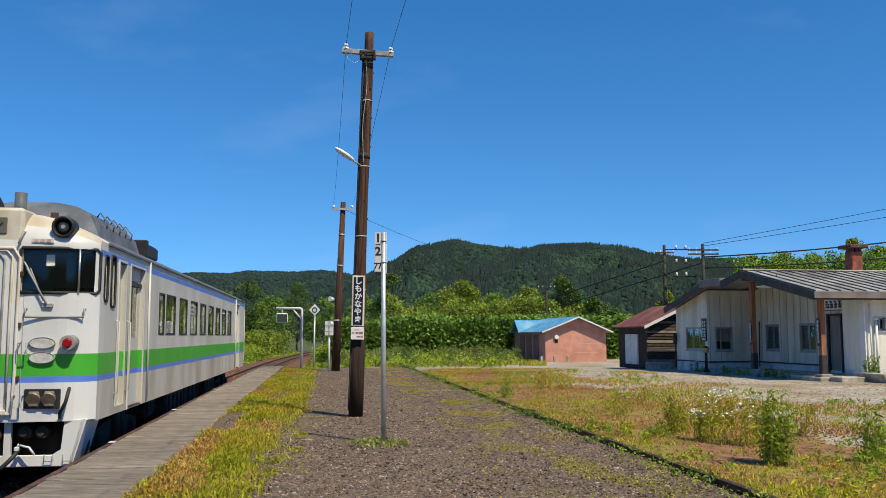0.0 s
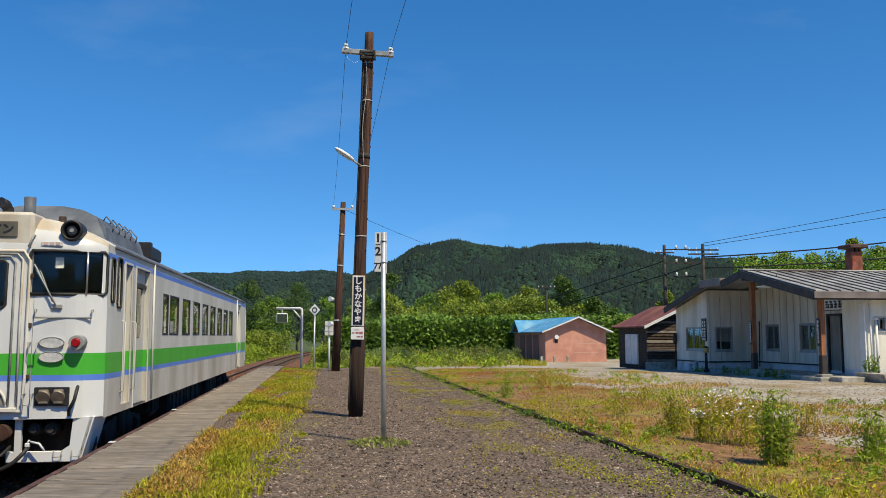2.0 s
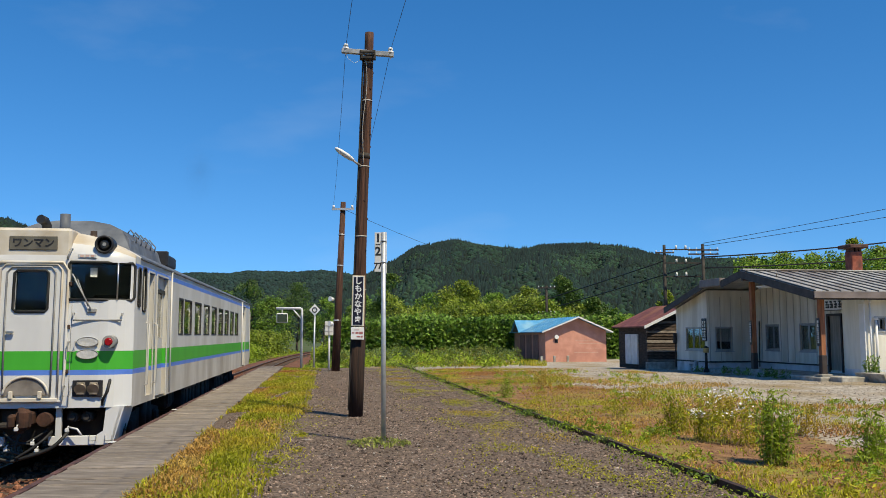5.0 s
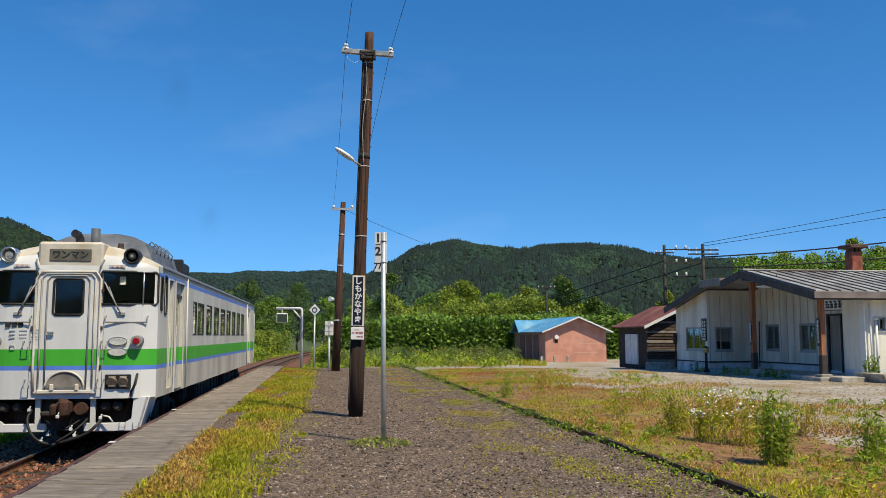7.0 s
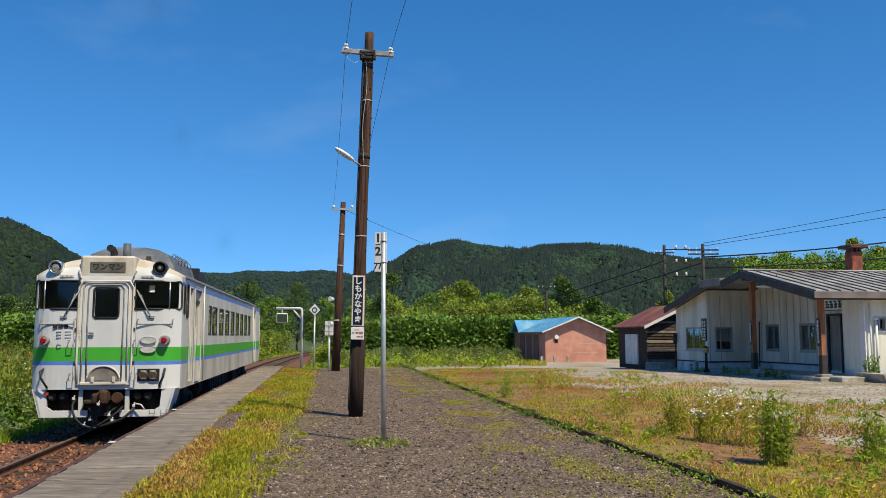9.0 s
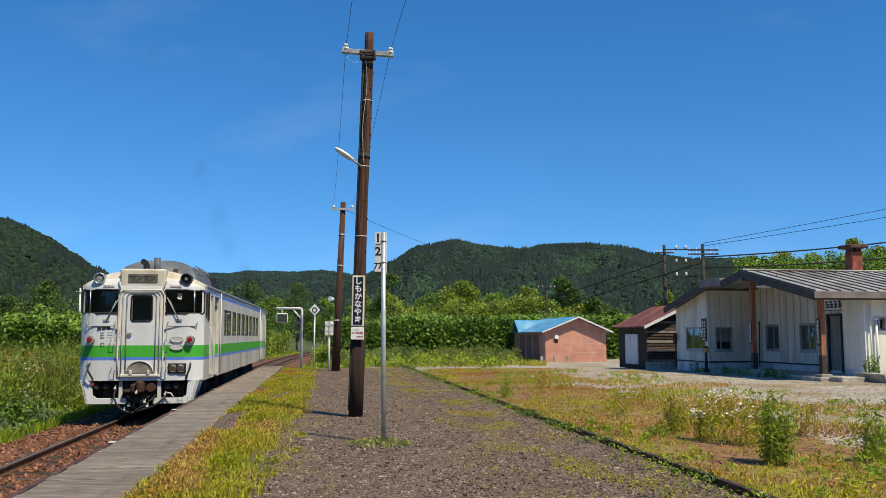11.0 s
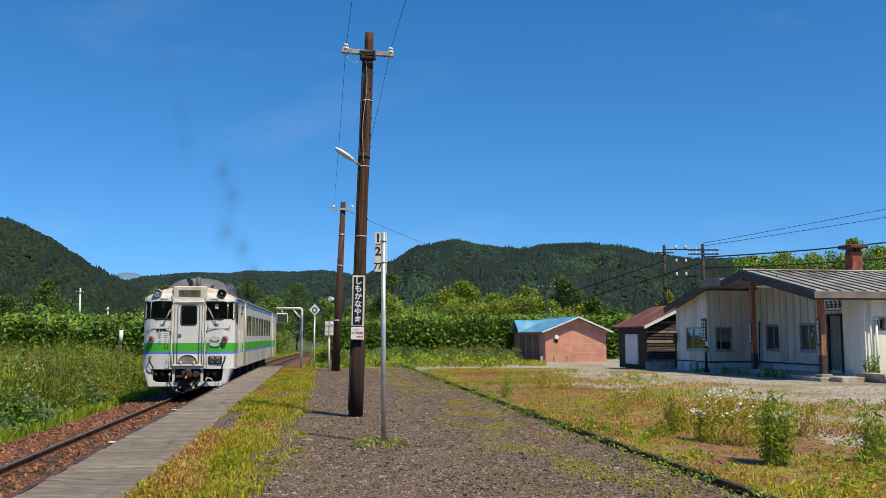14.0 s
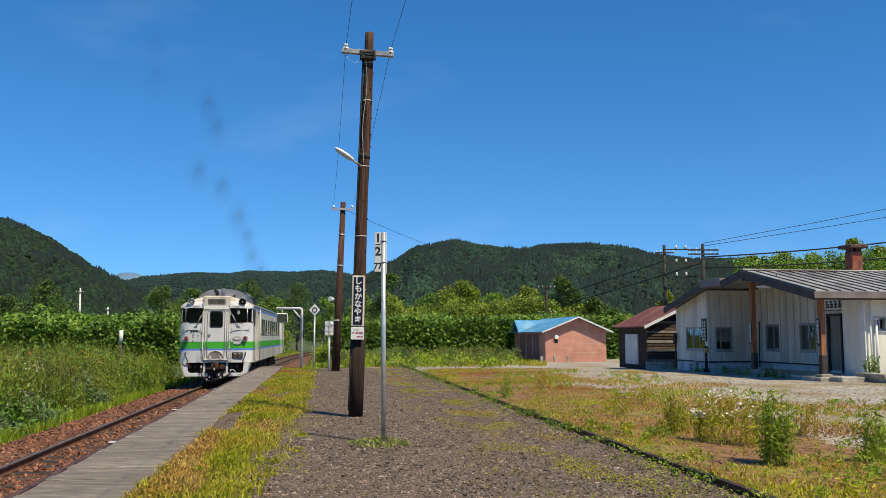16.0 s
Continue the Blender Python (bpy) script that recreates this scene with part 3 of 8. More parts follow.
    pipe(bm, [face_at(u, v, -0.012) for u, v in ((-0.33, 1.1), (-0.34, 2.2), (-0.34, 2.92), (-0.28, 3.0), (0.28, 3.0), (0.34, 2.92), (0.34, 2.2), (0.33, 1.1))], 0.014, 6)
    part("door_seal", bm, M_STEPS, car)
    bm = bmesh.new()
    pipe(bm, [face_at(u, v, -0.014) for u, v in ((-0.43, 1.08), (-0.43, 2.2), (-0.43, 2.96), (-0.36, 3.04), (0.36, 3.04), (0.43, 2.96), (0.43, 2.2), (0.43, 1.08))], 0.016, 6)
    part("frame_bead", bm, M_CREAM, car)
    bm = bmesh.new()
    box(bm, -0.31, -0.2, -0.06, -0.02, 2.02, 2.06, 0.01)
    part("door_handle", bm, M_CHROME, car)
    # half-round jumper hatch
    bm = bmesh.new()
    arc = [(0.29 * math.cos(math.pi * i / 14), 1.13 + 0.25 * math.sin(math.pi * i / 14)) for i in range(15)]
    prism(bm, arc, -0.04, 0.02)
    part("jumper_hatch", bm, surf("hatch_grey", (0.15, 0.13, 0.115), (0.26, 0.235, 0.21), 5, 0.7, bump=0.15), car, "grey half-round hatch in the gangway door")
    bm = bmesh.new()
    pipe(bm, [(a * 1.07, -0.045, 1.13 + (b - 1.13) * 1.07) for a, b in arc], 0.02, 6)
    box(bm, -0.44, 0.44, -0.06, 0.0, 1.03, 1.09, 0.01)
    for x in (-0.2, 0.2):
        box(bm, x - 0.03, x + 0.03, -0.08, 0, 1.08, 1.19, 0.01)
    part("hatch_rim", bm, M_CREAM, car)
    # route box over the door
    bm = bmesh.new()
    box(bm, -0.53, 0.53, 0.035, 0.6, 3.10, 3.585, 0.04)
    part("route_box", bm, M_CREAM, car, "sooty cream route indicator box")
    rb = bmesh.new()
    box(rb, -0.34, 0.34, 0.018, 0.05, 3.25, 3.46, 0.01)
    rbo = part("route_blind", rb, surf("blind_grey", (0.10, 0.09, 0.07), (0.16, 0.15, 0.12), 4, 0.4, bump=0), car)
    text("blind_text", "ワンマン", 0.15, M_BLACK, pose(0, 0.015, 3.352, 90, 0, 0), rbo)
    # --- head lamps, tail lamps
    for sx in (-1, 1):
        bm = bmesh.new()
        y0 = face_at(1.0, 3.35, 0).y
        ring = [(0.135, 0.16), (0.14, -0.03), (0.135, -0.085), (0.118, -0.095), (0.106, -0.085), (0.102, -0.02)]
        rows = [[bm.verts.new((sx * 1.0 + r * math.cos(2 * math.pi * k / 24), y0 + q, 3.35 + r * math.sin(2 * math.pi * k / 24))) for k in range(24)] for r, q in ring]
        for a, b in zip(rows, rows[1:]):
            for k in range(24):
                bm.faces.new((a[k], a[(k + 1) % 24], b[(k + 1) % 24], b[k])).smooth = True
        hl = part("head_lamp", bm, M_BLACK if sx > 0 else M_CHROME, car, "black-rimmed unlit head lamp" if sx > 0 else "chrome-rimmed head lamp")
        bm = bmesh.new()
        tube(bm, (sx * 1.0, y0 - 0.03, 3.35), (sx * 1.0, y0 + 0.0, 3.35), 0.104, 0.104, 20)
        rf = part("reflector", bm, M_BLACK if sx > 0 else M_CHROME, hl)
        bm = bmesh.new()
        tube(bm, (sx * 1.0, y0 - 0.03, 3.35), (sx * 1.0, y0 - 0.065, 3.35), 0.098, 0.05, 20)
        part("lens", bm, surf("lamp_glass", (0.05, 0.05, 0.05), (0.12, 0.12, 0.12), 6, 0.12, metal=0.5, bump=0) if sx > 0 else surf("clear_lamp_glass", (0.30, 0.30, 0.28), (0.5, 0.49, 0.45), 14, 0.1, metal=0.4, bump=0), hl)
        bm = bmesh.new()
        tube(bm, (sx * 1.0, y0 - 0.06, 3.35), (sx * 1.0, y0 - 0.075, 3.35), 0.03, 0.025, 12)
        part("bulb_cover", bm, M_STEPS, hl)
        bm = bmesh.new()
        tube(bm, (sx * 1.14, 0.08, 1.90), (sx * 1.14, -0.09, 1.90), 0.10, 0.092, 18)
        tl = part("tail_lamp", bm, M_STEPS, car)
        bm = bmesh.new()
        tube(bm, (sx * 1.14, -0.08, 1.90), (sx * 1.14, -0.115, 1.90), 0.066, 0.045, 16)
        part("lens", bm, M_RED, tl)
        # hand rails, steps
        bm = bmesh.new()
        a, b = (0.62, 1.28) if sx > 0 else (-1.24, -0.58)
        pipe(bm, [face_at(a, 2.32, 0), face_at(a, 2.32, -0.05), face_at(a, 2.22, -0.05), face_at(b, 2.22, -0.05), face_at(b, 2.32, -0.05), face_at(b, 2.32, 0)], 0.013, 6)
        part("hand_rail", bm, M_STEPS, car)
        for u, v in ((0.62, 1.82), (0.58, 1.18)):
            bm = bmesh.new()
            u *= sx
            pipe(bm, [(u - 0.05, 0.0, v + 0.08), (u - 0.05, -0.09, v + 0.08), (u - 0.05, -0.09, v - 0.06), (u + 0.05, -0.09, v - 0.06), (u + 0.05, -0.09, v + 0.08), (u + 0.05, 0, v + 0.08)], 0.008, 6)
            part("step", bm, M_STEPS, car)
    # warning plates, builder's ovals, end markings
    for sx in (-1, 1):
        bm = bmesh.new()
        box(bm, sx * 0.77 - 0.13, sx * 0.77 + 0.13, 0.02, 0.06, 3.14, 3.20, 0.004)
        wp_ = part("plate_back", bm, M_CARW, car)
        bm = bmesh.new()
        for k in range(3):
            box(bm, sx * 0.77 - 0.10 + k * 0.075, sx * 0.77 - 0.05 + k * 0.075, 0.014, 0.022, 3.155, 3.187)
        part("warning_bars", bm, surf("plate_red", (0.52, 0.33, 0.28), (0.62, 0.44, 0.38), 5, 0.5, bump=0), wp_)
    for v in (1.90, 1.72):
        bm = bmesh.new()
        prism(bm, [(0.83 + 0.15 * math.cos(2 * math.pi * i / 20), v + 0.068 * math.sin(2 * math.pi * i / 20)) for i in range(20)], -0.025, 0.01)
        ob = part("oval_plate", bm, surf("plate_grey", (0.44, 0.44, 0.43), (0.60, 0.60, 0.59), 22, 0.45, bump=0.1), car)
        bm = bmesh.new()
        pipe(bm, [(0.83 + 0.15 * math.cos(2 * math.pi * i / 20), -0.025, v + 0.068 * math.sin(2 * math.pi * i / 20)) for i in range(21)], 0.006, 5)
        part("rim", bm, M_STEPS, ob)
    bm = bmesh.new()
    for k in range(3):
        box(bm, -0.985 + 0.1 * k, -0.905 + 0.1 * k, -0.008, 0.02, 2.135, 2.215, 0.004)
    part("number_bars", bm, M_BLACK, car)
    M_MARK = surf("marking_grey", (0.30, 0.33, 0.36), (0.42, 0.45, 0.48), 5, 0.5, bump=0)
    for r in range(3):
        for x0, x1 in ((-0.92, -0.83), (-0.76, -0.64)):
            bm = bmesh.new()
            box(bm, x0, x1, -0.005, 0.01, 2.065 - r * 0.06, 2.085 - r * 0.06)
            part("marking", bm, M_MARK, car)
    bm = bmesh.new()
    for x0, x1, z0, z1 in ((-0.60, -0.44, 2.085, 2.095), (-0.60, -0.44, 1.925, 1.935), (-0.60, -0.59, 1.935, 2.085), (-0.45, -0.44, 1.935, 2.085)):
        box(bm, x0, x1, -0.005, 0.01, z0, z1)
    mk = part("marking_frame", bm, M_MARK, car)
    for z in (2.03, 1.965):
        bm = bmesh.new()
        box(bm, -0.57, -0.47, -0.005, 0.01, z, z + 0.02)
        part("marking", bm, M_MARK, mk)
    bm = bmesh.new()
    pipe(bm, [(-0.90, -0.004, 1.76), (-0.90, -0.004, 1.83), (-0.83, -0.004, 1.83), (-0.83, -0.004, 1.76), (-0.90, -0.004, 1.76)], 0.007, 5)
    part("marking", bm, M_MARK, car)
    # jumper socket
    bm = bmesh.new()
    box(bm, 0.64, 1.06, -0.02, 0.03, 1.10, 1.34, 0.01)
    js = part("jumper_socket", bm, M_BLACK, car)
    for x in (0.76, 0.94):
        bm = bmesh.new()
        tube(bm, (x, 0, 1.24), (x, -0.07, 1.21), 0.075, 0.085, 14)
        box(bm, x - 0.06, x + 0.06, -0.05, 0, 1.13, 1.31, 0.01)
        part("socket_cap", bm, surf("dull_bronze", (0.20, 0.17, 0.13), (0.34, 0.29, 0.23), 6, 0.5, metal=0.4, bump=0.1), js)
    for sx in (-1, 1):
        bm = bmesh.new()
        pipe(bm, [(sx * 1.15, 0.05, 1.34), (sx * 1.17, -0.07, 1.30), (sx * 1.15, -0.09, 1.18), (sx * 1.08, -0.06, 1.05), (sx * 1.06, 0.02, 0.98)], 0.022, 6)
        part("air_hose", bm, M_RUBBER, car)
    # --- skirt, coupler, pipes under the end
    for sx in (-1, 1):
        bm = bmesh.new()
        prism(bm, [(sx * 1.34, 0.95), (sx * 1.10, 0.95), (sx * 1.07, 0.60), (sx * 0.98, 0.54), (sx * 0.98, 0.40), (sx * 1.2, 0.40)], 0.08, 0.14)
        prism(bm, [(sx * 0.48, 0.95), (sx * 0.40, 0.95), (sx * 0.40, 0.40), (sx * 0.48, 0.40)], 0.08, 0.14)
        box(bm, *sorted((sx * 0.3, sx * 1.2)), 0.085, 0.135, 0.39, 0.53, 0.01)
        prism(bm, [(sx * 1.36, 0.95), (sx * 1.30, 0.95), (sx * 1.17, 0.40), (sx * 1.21, 0.40)], 0.08, 0.75)
        part("skirt", bm, M_CARW, car, "dusty white skirt plates and plough")
    bm = bmesh.new()
    box(bm, -0.09, 0.13, -0.20, 0.6, 0.70, 0.90, 0.03)
    box(bm, 0.0, 0.16, -0.40, -0.18, 0.66, 0.95, 0.045)
    box(bm, -0.14, -0.04, -0.36, -0.18, 0.68, 0.88, 0.035)
    tube(bm, (0.04, -0.30, 0.62), (0.04, -0.30, 0.97), 0.045, 0.045, 10)
    M_KNUCKLE = surf("coupler_rust", (0.025, 0.013, 0.009), (0.085, 0.038, 0.024), 7, 0.85, bump=0.3)
    part("coupler", bm, M_KNUCKLE, car, "rust-brown knuckle coupler")
    bm = bmesh.new()
    tube(bm, (0.27, -0.05, 0.78), (0.27, 0.25, 0.78), 0.10, 0.11, 16)
    part("draft_cylinder", bm, M_KNUCKLE, car)
    bm = bmesh.new()
    box(bm, -0.40, 0.40, 0.18, 0.42, 0.45, 0.935, 0.02)
    box(bm, -0.36, -0.12, -0.06, 0.2, 0.66, 0.74, 0.02)
    part("draw_gear", bm, M_UNDER, car)
    # backing plate and buffers of gear behind the skirt openings
    bm = bmesh.new()
    box(bm, -1.28, 1.28, 0.55, 0.60, 0.42, 0.935)
    part("gear_backing", bm, M_UNDER, car)
    for x in (-1.0, -0.78, 0.62, 0.82):
        bm = bmesh.new()
        tube(bm, (x, 0.4, 0.80), (x, 0.12, 0.80), 0.085, 0.075, 14)
        tube(bm, (x, 0.12, 0.80), (x, 0.09, 0.80), 0.05, 0.045, 12)
        part("air_coupling", bm, M_UNDER, car)
    bm = bmesh.new()
    tube(bm, (-1.08, 0.10, 0.86), (-1.08, 0.05, 0.86), 0.04, 0.04, 12)
    part("red_cock", bm, surf("valve_red", (0.30, 0.02, 0.02), (0.4, 0.05, 0.04), 6, 0.5, bump=0), car)
    # hoses hanging in loops between the end cocks and the coupling heads
    for pts, r in ((((-0.52, 0.02, 0.76), (-0.54, -0.10, 0.62), (-0.47, -0.16, 0.42), (-0.32, -0.16, 0.27), (-0.12, -0.14, 0.21), (-0.04, -0.12, 0.24)), 0.024),
                   (((0.60, 0.02, 0.62), (0.58, -0.12, 0.54), (0.44, -0.17, 0.40), (0.20, -0.17, 0.30), (-0.02, -0.14, 0.24)), 0.026),
                   (((0.36, 0.06, 0.60), (0.30, -0.12, 0.50), (0.12, -0.16, 0.36), (-0.06, -0.15, 0.25)), 0.02),
                   (((-0.16, 0.05, 0.56), (-0.22, -0.1, 0.46), (-0.12, -0.13, 0.34), (0.10, -0.13, 0.30), (0.26, -0.1, 0.36)), 0.017),
                   (((-0.30, 0.04, 0.60), (-0.10, -0.08, 0.48), (0.22, -0.08, 0.42)), 0.016),
                   (((0.30, 0.04, 0.62), (0.05, -0.06, 0.46), (-0.28, -0.06, 0.40)), 0.016),
                   (((-0.05, 0.0, 0.60), (-0.08, -0.1, 0.42), (-0.07, -0.1, 0.26)), 0.02)):
        bm = bmesh.new()
        q = [Vector(p) for p in pts]
        fine = []
        for i in range(len(q) - 1):
            p0, p1, p2, p3 = q[max(i - 1, 0)], q[i], q[i + 1], q[min(i + 2, len(q) - 1)]
            for k in range(4):
                t = k / 4
                fine.append(0.5 * (2 * p1 + (p2 - p0) * t + (2 * p0 - 5 * p1 + 4 * p2 - p3) * t * t + (3 * p1 - p0 - 3 * p2 + p3) * t ** 3))
        pipe(bm, fine + [q[-1]], r, 7)
        part("brake_hose", bm, M_RUBBER, car)
    for x, y, z in ((-0.54, -0.04, 0.76), (0.60, -0.06, 0.62), (-0.20, -0.14, 0.37), (0.16, -0.15, 0.45), (0.22, -0.15, 0.35), (0.02, -0.42, 0.68), (-0.30, -0.15, 0.26)):
        bm = bmesh.new()
        box(bm, x - 0.026, x + 0.026, y - 0.025, y + 0.03, z - 0.022, z + 0.034, 0.01)
        tube(bm, (x, y, z + 0.02), (x + 0.025, y - 0.01, z + 0.07), 0.012, 0.009, 8)
        part("hose_cock", bm, M_CARW, car, "white hose coupling head")
    bm = bmesh.new()
    pipe(bm, [(0.62, 0.0, 0.66), (0.74, -0.05, 0.64), (0.80, -0.04, 0.55)], 0.016, 6)
    part("cock_handle", bm, M_CARW, car)
    for x0, x1 in ((0.88, 0.98), (1.10, 1.2)):
        bm = bmesh.new()
        pipe(bm, [(x0, 0.08, 0.54), (x0 + 0.01, 0.05, 0.46), (x1, 0.05, 0.46), (x1, 0.08, 0.54)], 0.008, 5)
        part("step", bm, M_STEPS, car)
    # --- underfloor gear
    for nm, x0, x1, y0, y1, z0, z1 in (("fuel_tank", -1.2, 1.2, 6.6, 8.6, 0.35, 0.9), ("engine", -1.1, 1.1, 9.0, 11.8, 0.3, 0.92), ("battery_box", -1.25, 1.25, 12.1, 13.6, 0.4, 0.92), ("air_tank", -1.0, 1.0, 5.7, 6.4, 0.45, 0.9), ("end_gear", -1.0, 1.0, 0.5, 1.2, 0.45, 0.92)):
        bm = bmesh.new()
        box(bm, x0, x1, y0, y1, z0, z1, 0.05)
        for k in range(4):
            yy = y0 + (y1 - y0) * (k + 0.5) / 4
            box(bm, x1 - 0.02, x1 + 0.03, yy - 0.06, yy + 0.06, z0 + 0.1, z1 - 0.1, 0.01)
        part(nm, bm, M_UNDER, car)
    wheels = []
    for yc in (3.2, 17.6):
        bm = bmesh.new()
        for sx in (-1, 1):
            prism(bm, [(yc - 1.55, 0.42), (yc - 1.5, 0.6), (yc - 0.5, 0.72), (yc + 0.5, 0.72), (yc + 1.5, 0.6), (yc + 1.55, 0.42), (yc + 0.4, 0.36), (yc - 0.4, 0.36)], -0.06, 0.06,
                  m=Matrix(((0, 1, 0, sx * 0.95), (1, 0, 0, 0), (0, 0, 1, 0), (0, 0, 0, 1))))
            for dy in (-1.05, 1.05):
                box(bm, sx * 0.98 - 0.1, sx * 0.98 + 0.1, yc + dy - 0.16, yc + dy + 0.16, 0.28, 0.58, 0.03)
            for dy in (-0.18, 0.18):
                tube(bm, (sx * 1.0, yc + dy, 0.38), (sx * 1.0, yc + dy, 0.85), 0.11, 0.11, 10)
        box(bm, -0.95, 0.95, yc - 0.2, yc + 0.2, 0.45, 0.8, 0.03)
        bg = part("bogie", bm, M_UNDER, car, "grimy bogie frame")
        for dy in (-1.05, 1.05):
            bm = bmesh.new()
            tube(bm, (-0.75, 0, 0), (0.75, 0, 0), 0.08, 0.08, 10)
            for sx in (-1, 1):
                tube(bm, (sx * 0.52, 0, 0), (sx * 0.60, 0, 0), 0.43, 0.425, 24)
                tube(bm, (sx * 0.495, 0, 0), (sx * 0.52, 0, 0), 0.455, 0.455, 24)
                tube(bm, (sx * 0.60, 0, 0), (sx * 0.66, 0, 0), 0.14, 0.12, 12)
                for k in range(6):
                    c, s_ = math.cos(k * math.pi / 3), math.sin(k * math.pi / 3)
                    tube(bm, (sx * 0.6, 0.27 * c, 0.27 * s_), (sx * 0.607, 0.27 * c, 0.27 * s_), 0.04, 0.04, 8)
            ws = part("wheelset", bm, M_RUSTY, bg)
            ws.location = (0, yc + dy, 0.43)
            wheels.append((ws, yc + dy))
    # --- roof gear
    bm = bmesh.new()
    prism(bm, [(-1.02, 3.42), (-0.97, 3.62), (-0.82, 3.79), (-0.6, 3.90), (-0.3, 3.96), (0.3, 3.96), (0.6, 3.90), (0.82, 3.79), (0.97, 3.62), (1.02, 3.42)], 1.7, 4.5)
    for v in bm.verts:
        if v.co.z > 3.5:
            v.co.y += (v.co.z - 3.5) * (0.9 if v.co.y < 2.1 else -0.7)
    hood = part("roof_hood", bm, M_ROOF, car, "grey sheet-metal roof duct")
    for k in range(5):
        bm = bmesh.new()
        yy = 2.3 + k * 0.42
        pipe(bm, [(0.84, yy, 3.77), (0.88, yy, 3.84), (1.0, yy, 3.70), (0.98, yy, 3.6)], 0.013, 5)
        part("hood_bracket", bm, M_ROOF, hood)
    bm = bmesh.new()
    box(bm, 0.5, 1.05, 4.9, 6.1, 3.4, 3.68, 0.05)
    box(bm, 0.46, 1.09, 4.82, 4.95, 3.4, 3.71, 0.02)
    part("roof_vent", bm, M_BLACK, car)
    bm = bmesh.new()
    pipe(bm, [(-0.12, 1.0, 3.5), (-0.12, 1.0, 3.74), (-0.14, 0.95, 3.80), (-0.17, 0.84, 3.82)], 0.075, 10)
    part("horn", bm, M_BLACK, car)
    bm = bmesh.new()
    tube(bm, (0.1, 1.2, 3.5), (0.1, 1.2, 3.95), 0.08, 0.08, 12)
    part("exhaust_stack", bm, M_ROOF, car)
    bm = bmesh.new()
    tube(bm, (0.55, 1.2, 3.4), (0.55, 1.2, 3.68), 0.07, 0.05, 10)
    part("whistle", bm, M_COUPLER, car)
    for y in (10.5, 12.5, 14.5, 16.5, 18.5):
        bm = bmesh.new()
        box(bm, -0.35, 0.35, y - 0.3, y + 0.3, 3.5, 3.72, 0.05)
        part("roof_vent", bm, M_ROOF, car)
    return car, wheels


railcar, railcar_wheels = make_train()


def travel(t):
    """Metres along the track of the car's near end."""
    return 10.779 + t * (0.04025 + t * (0.07499 + t * (0.000887 + t * (-0.00015174 + t * 0.000010235))))


def car_pose(t):
    s = travel(t)
    a, b = on_track(s), on_track(s + L)
    return Matrix.Translation((a.x, a.y, RAIL)) @ Matrix.Rotation(-math.atan2(b.x - a.x, b.y - a.y), 4, "Z")


# ---- the station: its own space has y along the track, x away from it ----
ST = Matrix.Rotation(0.165, 4, "Z")
M_SIDING = surf("white_siding", (0.66, 0.645, 0.575), (0.78, 0.765, 0.69), 2.5, 0.6, bump=0.08, c=(0.56, 0.53, 0.44), scale2=0.8, stretch=(2, 2, 0.3))
M_JOINT = surf("siding_joint", (0.40, 0.385, 0.345), (0.56, 0.545, 0.49), 2.5, 0.7, bump=0.05, stretch=(1, 1, 0.5))
M_BASE = surf("painted_footing", (0.58, 0.61, 0.66), (0.70, 0.72, 0.76), 3, 0.7, bump=0.1, c=(0.36, 0.37, 0.36), scale2=1.0)
M_DKBROWN = surf("dark_brown_trim", (0.035, 0.026, 0.024), (0.065, 0.05, 0.045), 4, 0.6, bump=0.1)
M_METALROOF = surf("grey_metal_roof", (0.30, 0.295, 0.285), (0.44, 0.435, 0.425), 2, 0.5, metal=0.15, bump=0.05, c=(0.18, 0.15, 0.13), scale2=0.7)
# roof metal darkened so the seams read as shadow lines
M_SEAM_SHADE = surf("shadow_dark_seam", (0.05, 0.048, 0.046), (0.10, 0.098, 0.095), 3, 0.5, metal=0.2, bump=0.05)
M_FASCIA = surf("grey_brown_fascia", (0.15, 0.125, 0.118), (0.22, 0.185, 0.178), 2, 0.5, bump=0.05)
M_TIMBER = surf("orange_timber", (0.21, 0.078, 0.035), (0.36, 0.15, 0.072), 3, 0.7, bump=0.2, stretch=(6, 6, 0.7))
M_ALU = surf("aluminium_frame", (0.30, 0.32, 0.34), (0.40, 0.42, 0.44), 5, 0.4, metal=0.4, bump=0)
M_SCREEN = surf("curtain_grey", (0.14, 0.15, 0.135), (0.22, 0.23, 0.20), 3, 0.8, bump=0.05)
M_DOOR = surf("old_door", (0.20, 0.19, 0.165), (0.30, 0.285, 0.25), 3, 0.7, bump=0.1, stretch=(5, 5, 0.5))


M_BLIND = surf("pale_blind", (0.45, 0.46, 0.45), (0.55, 0.56, 0.55), 3, 0.8, bump=0.05)


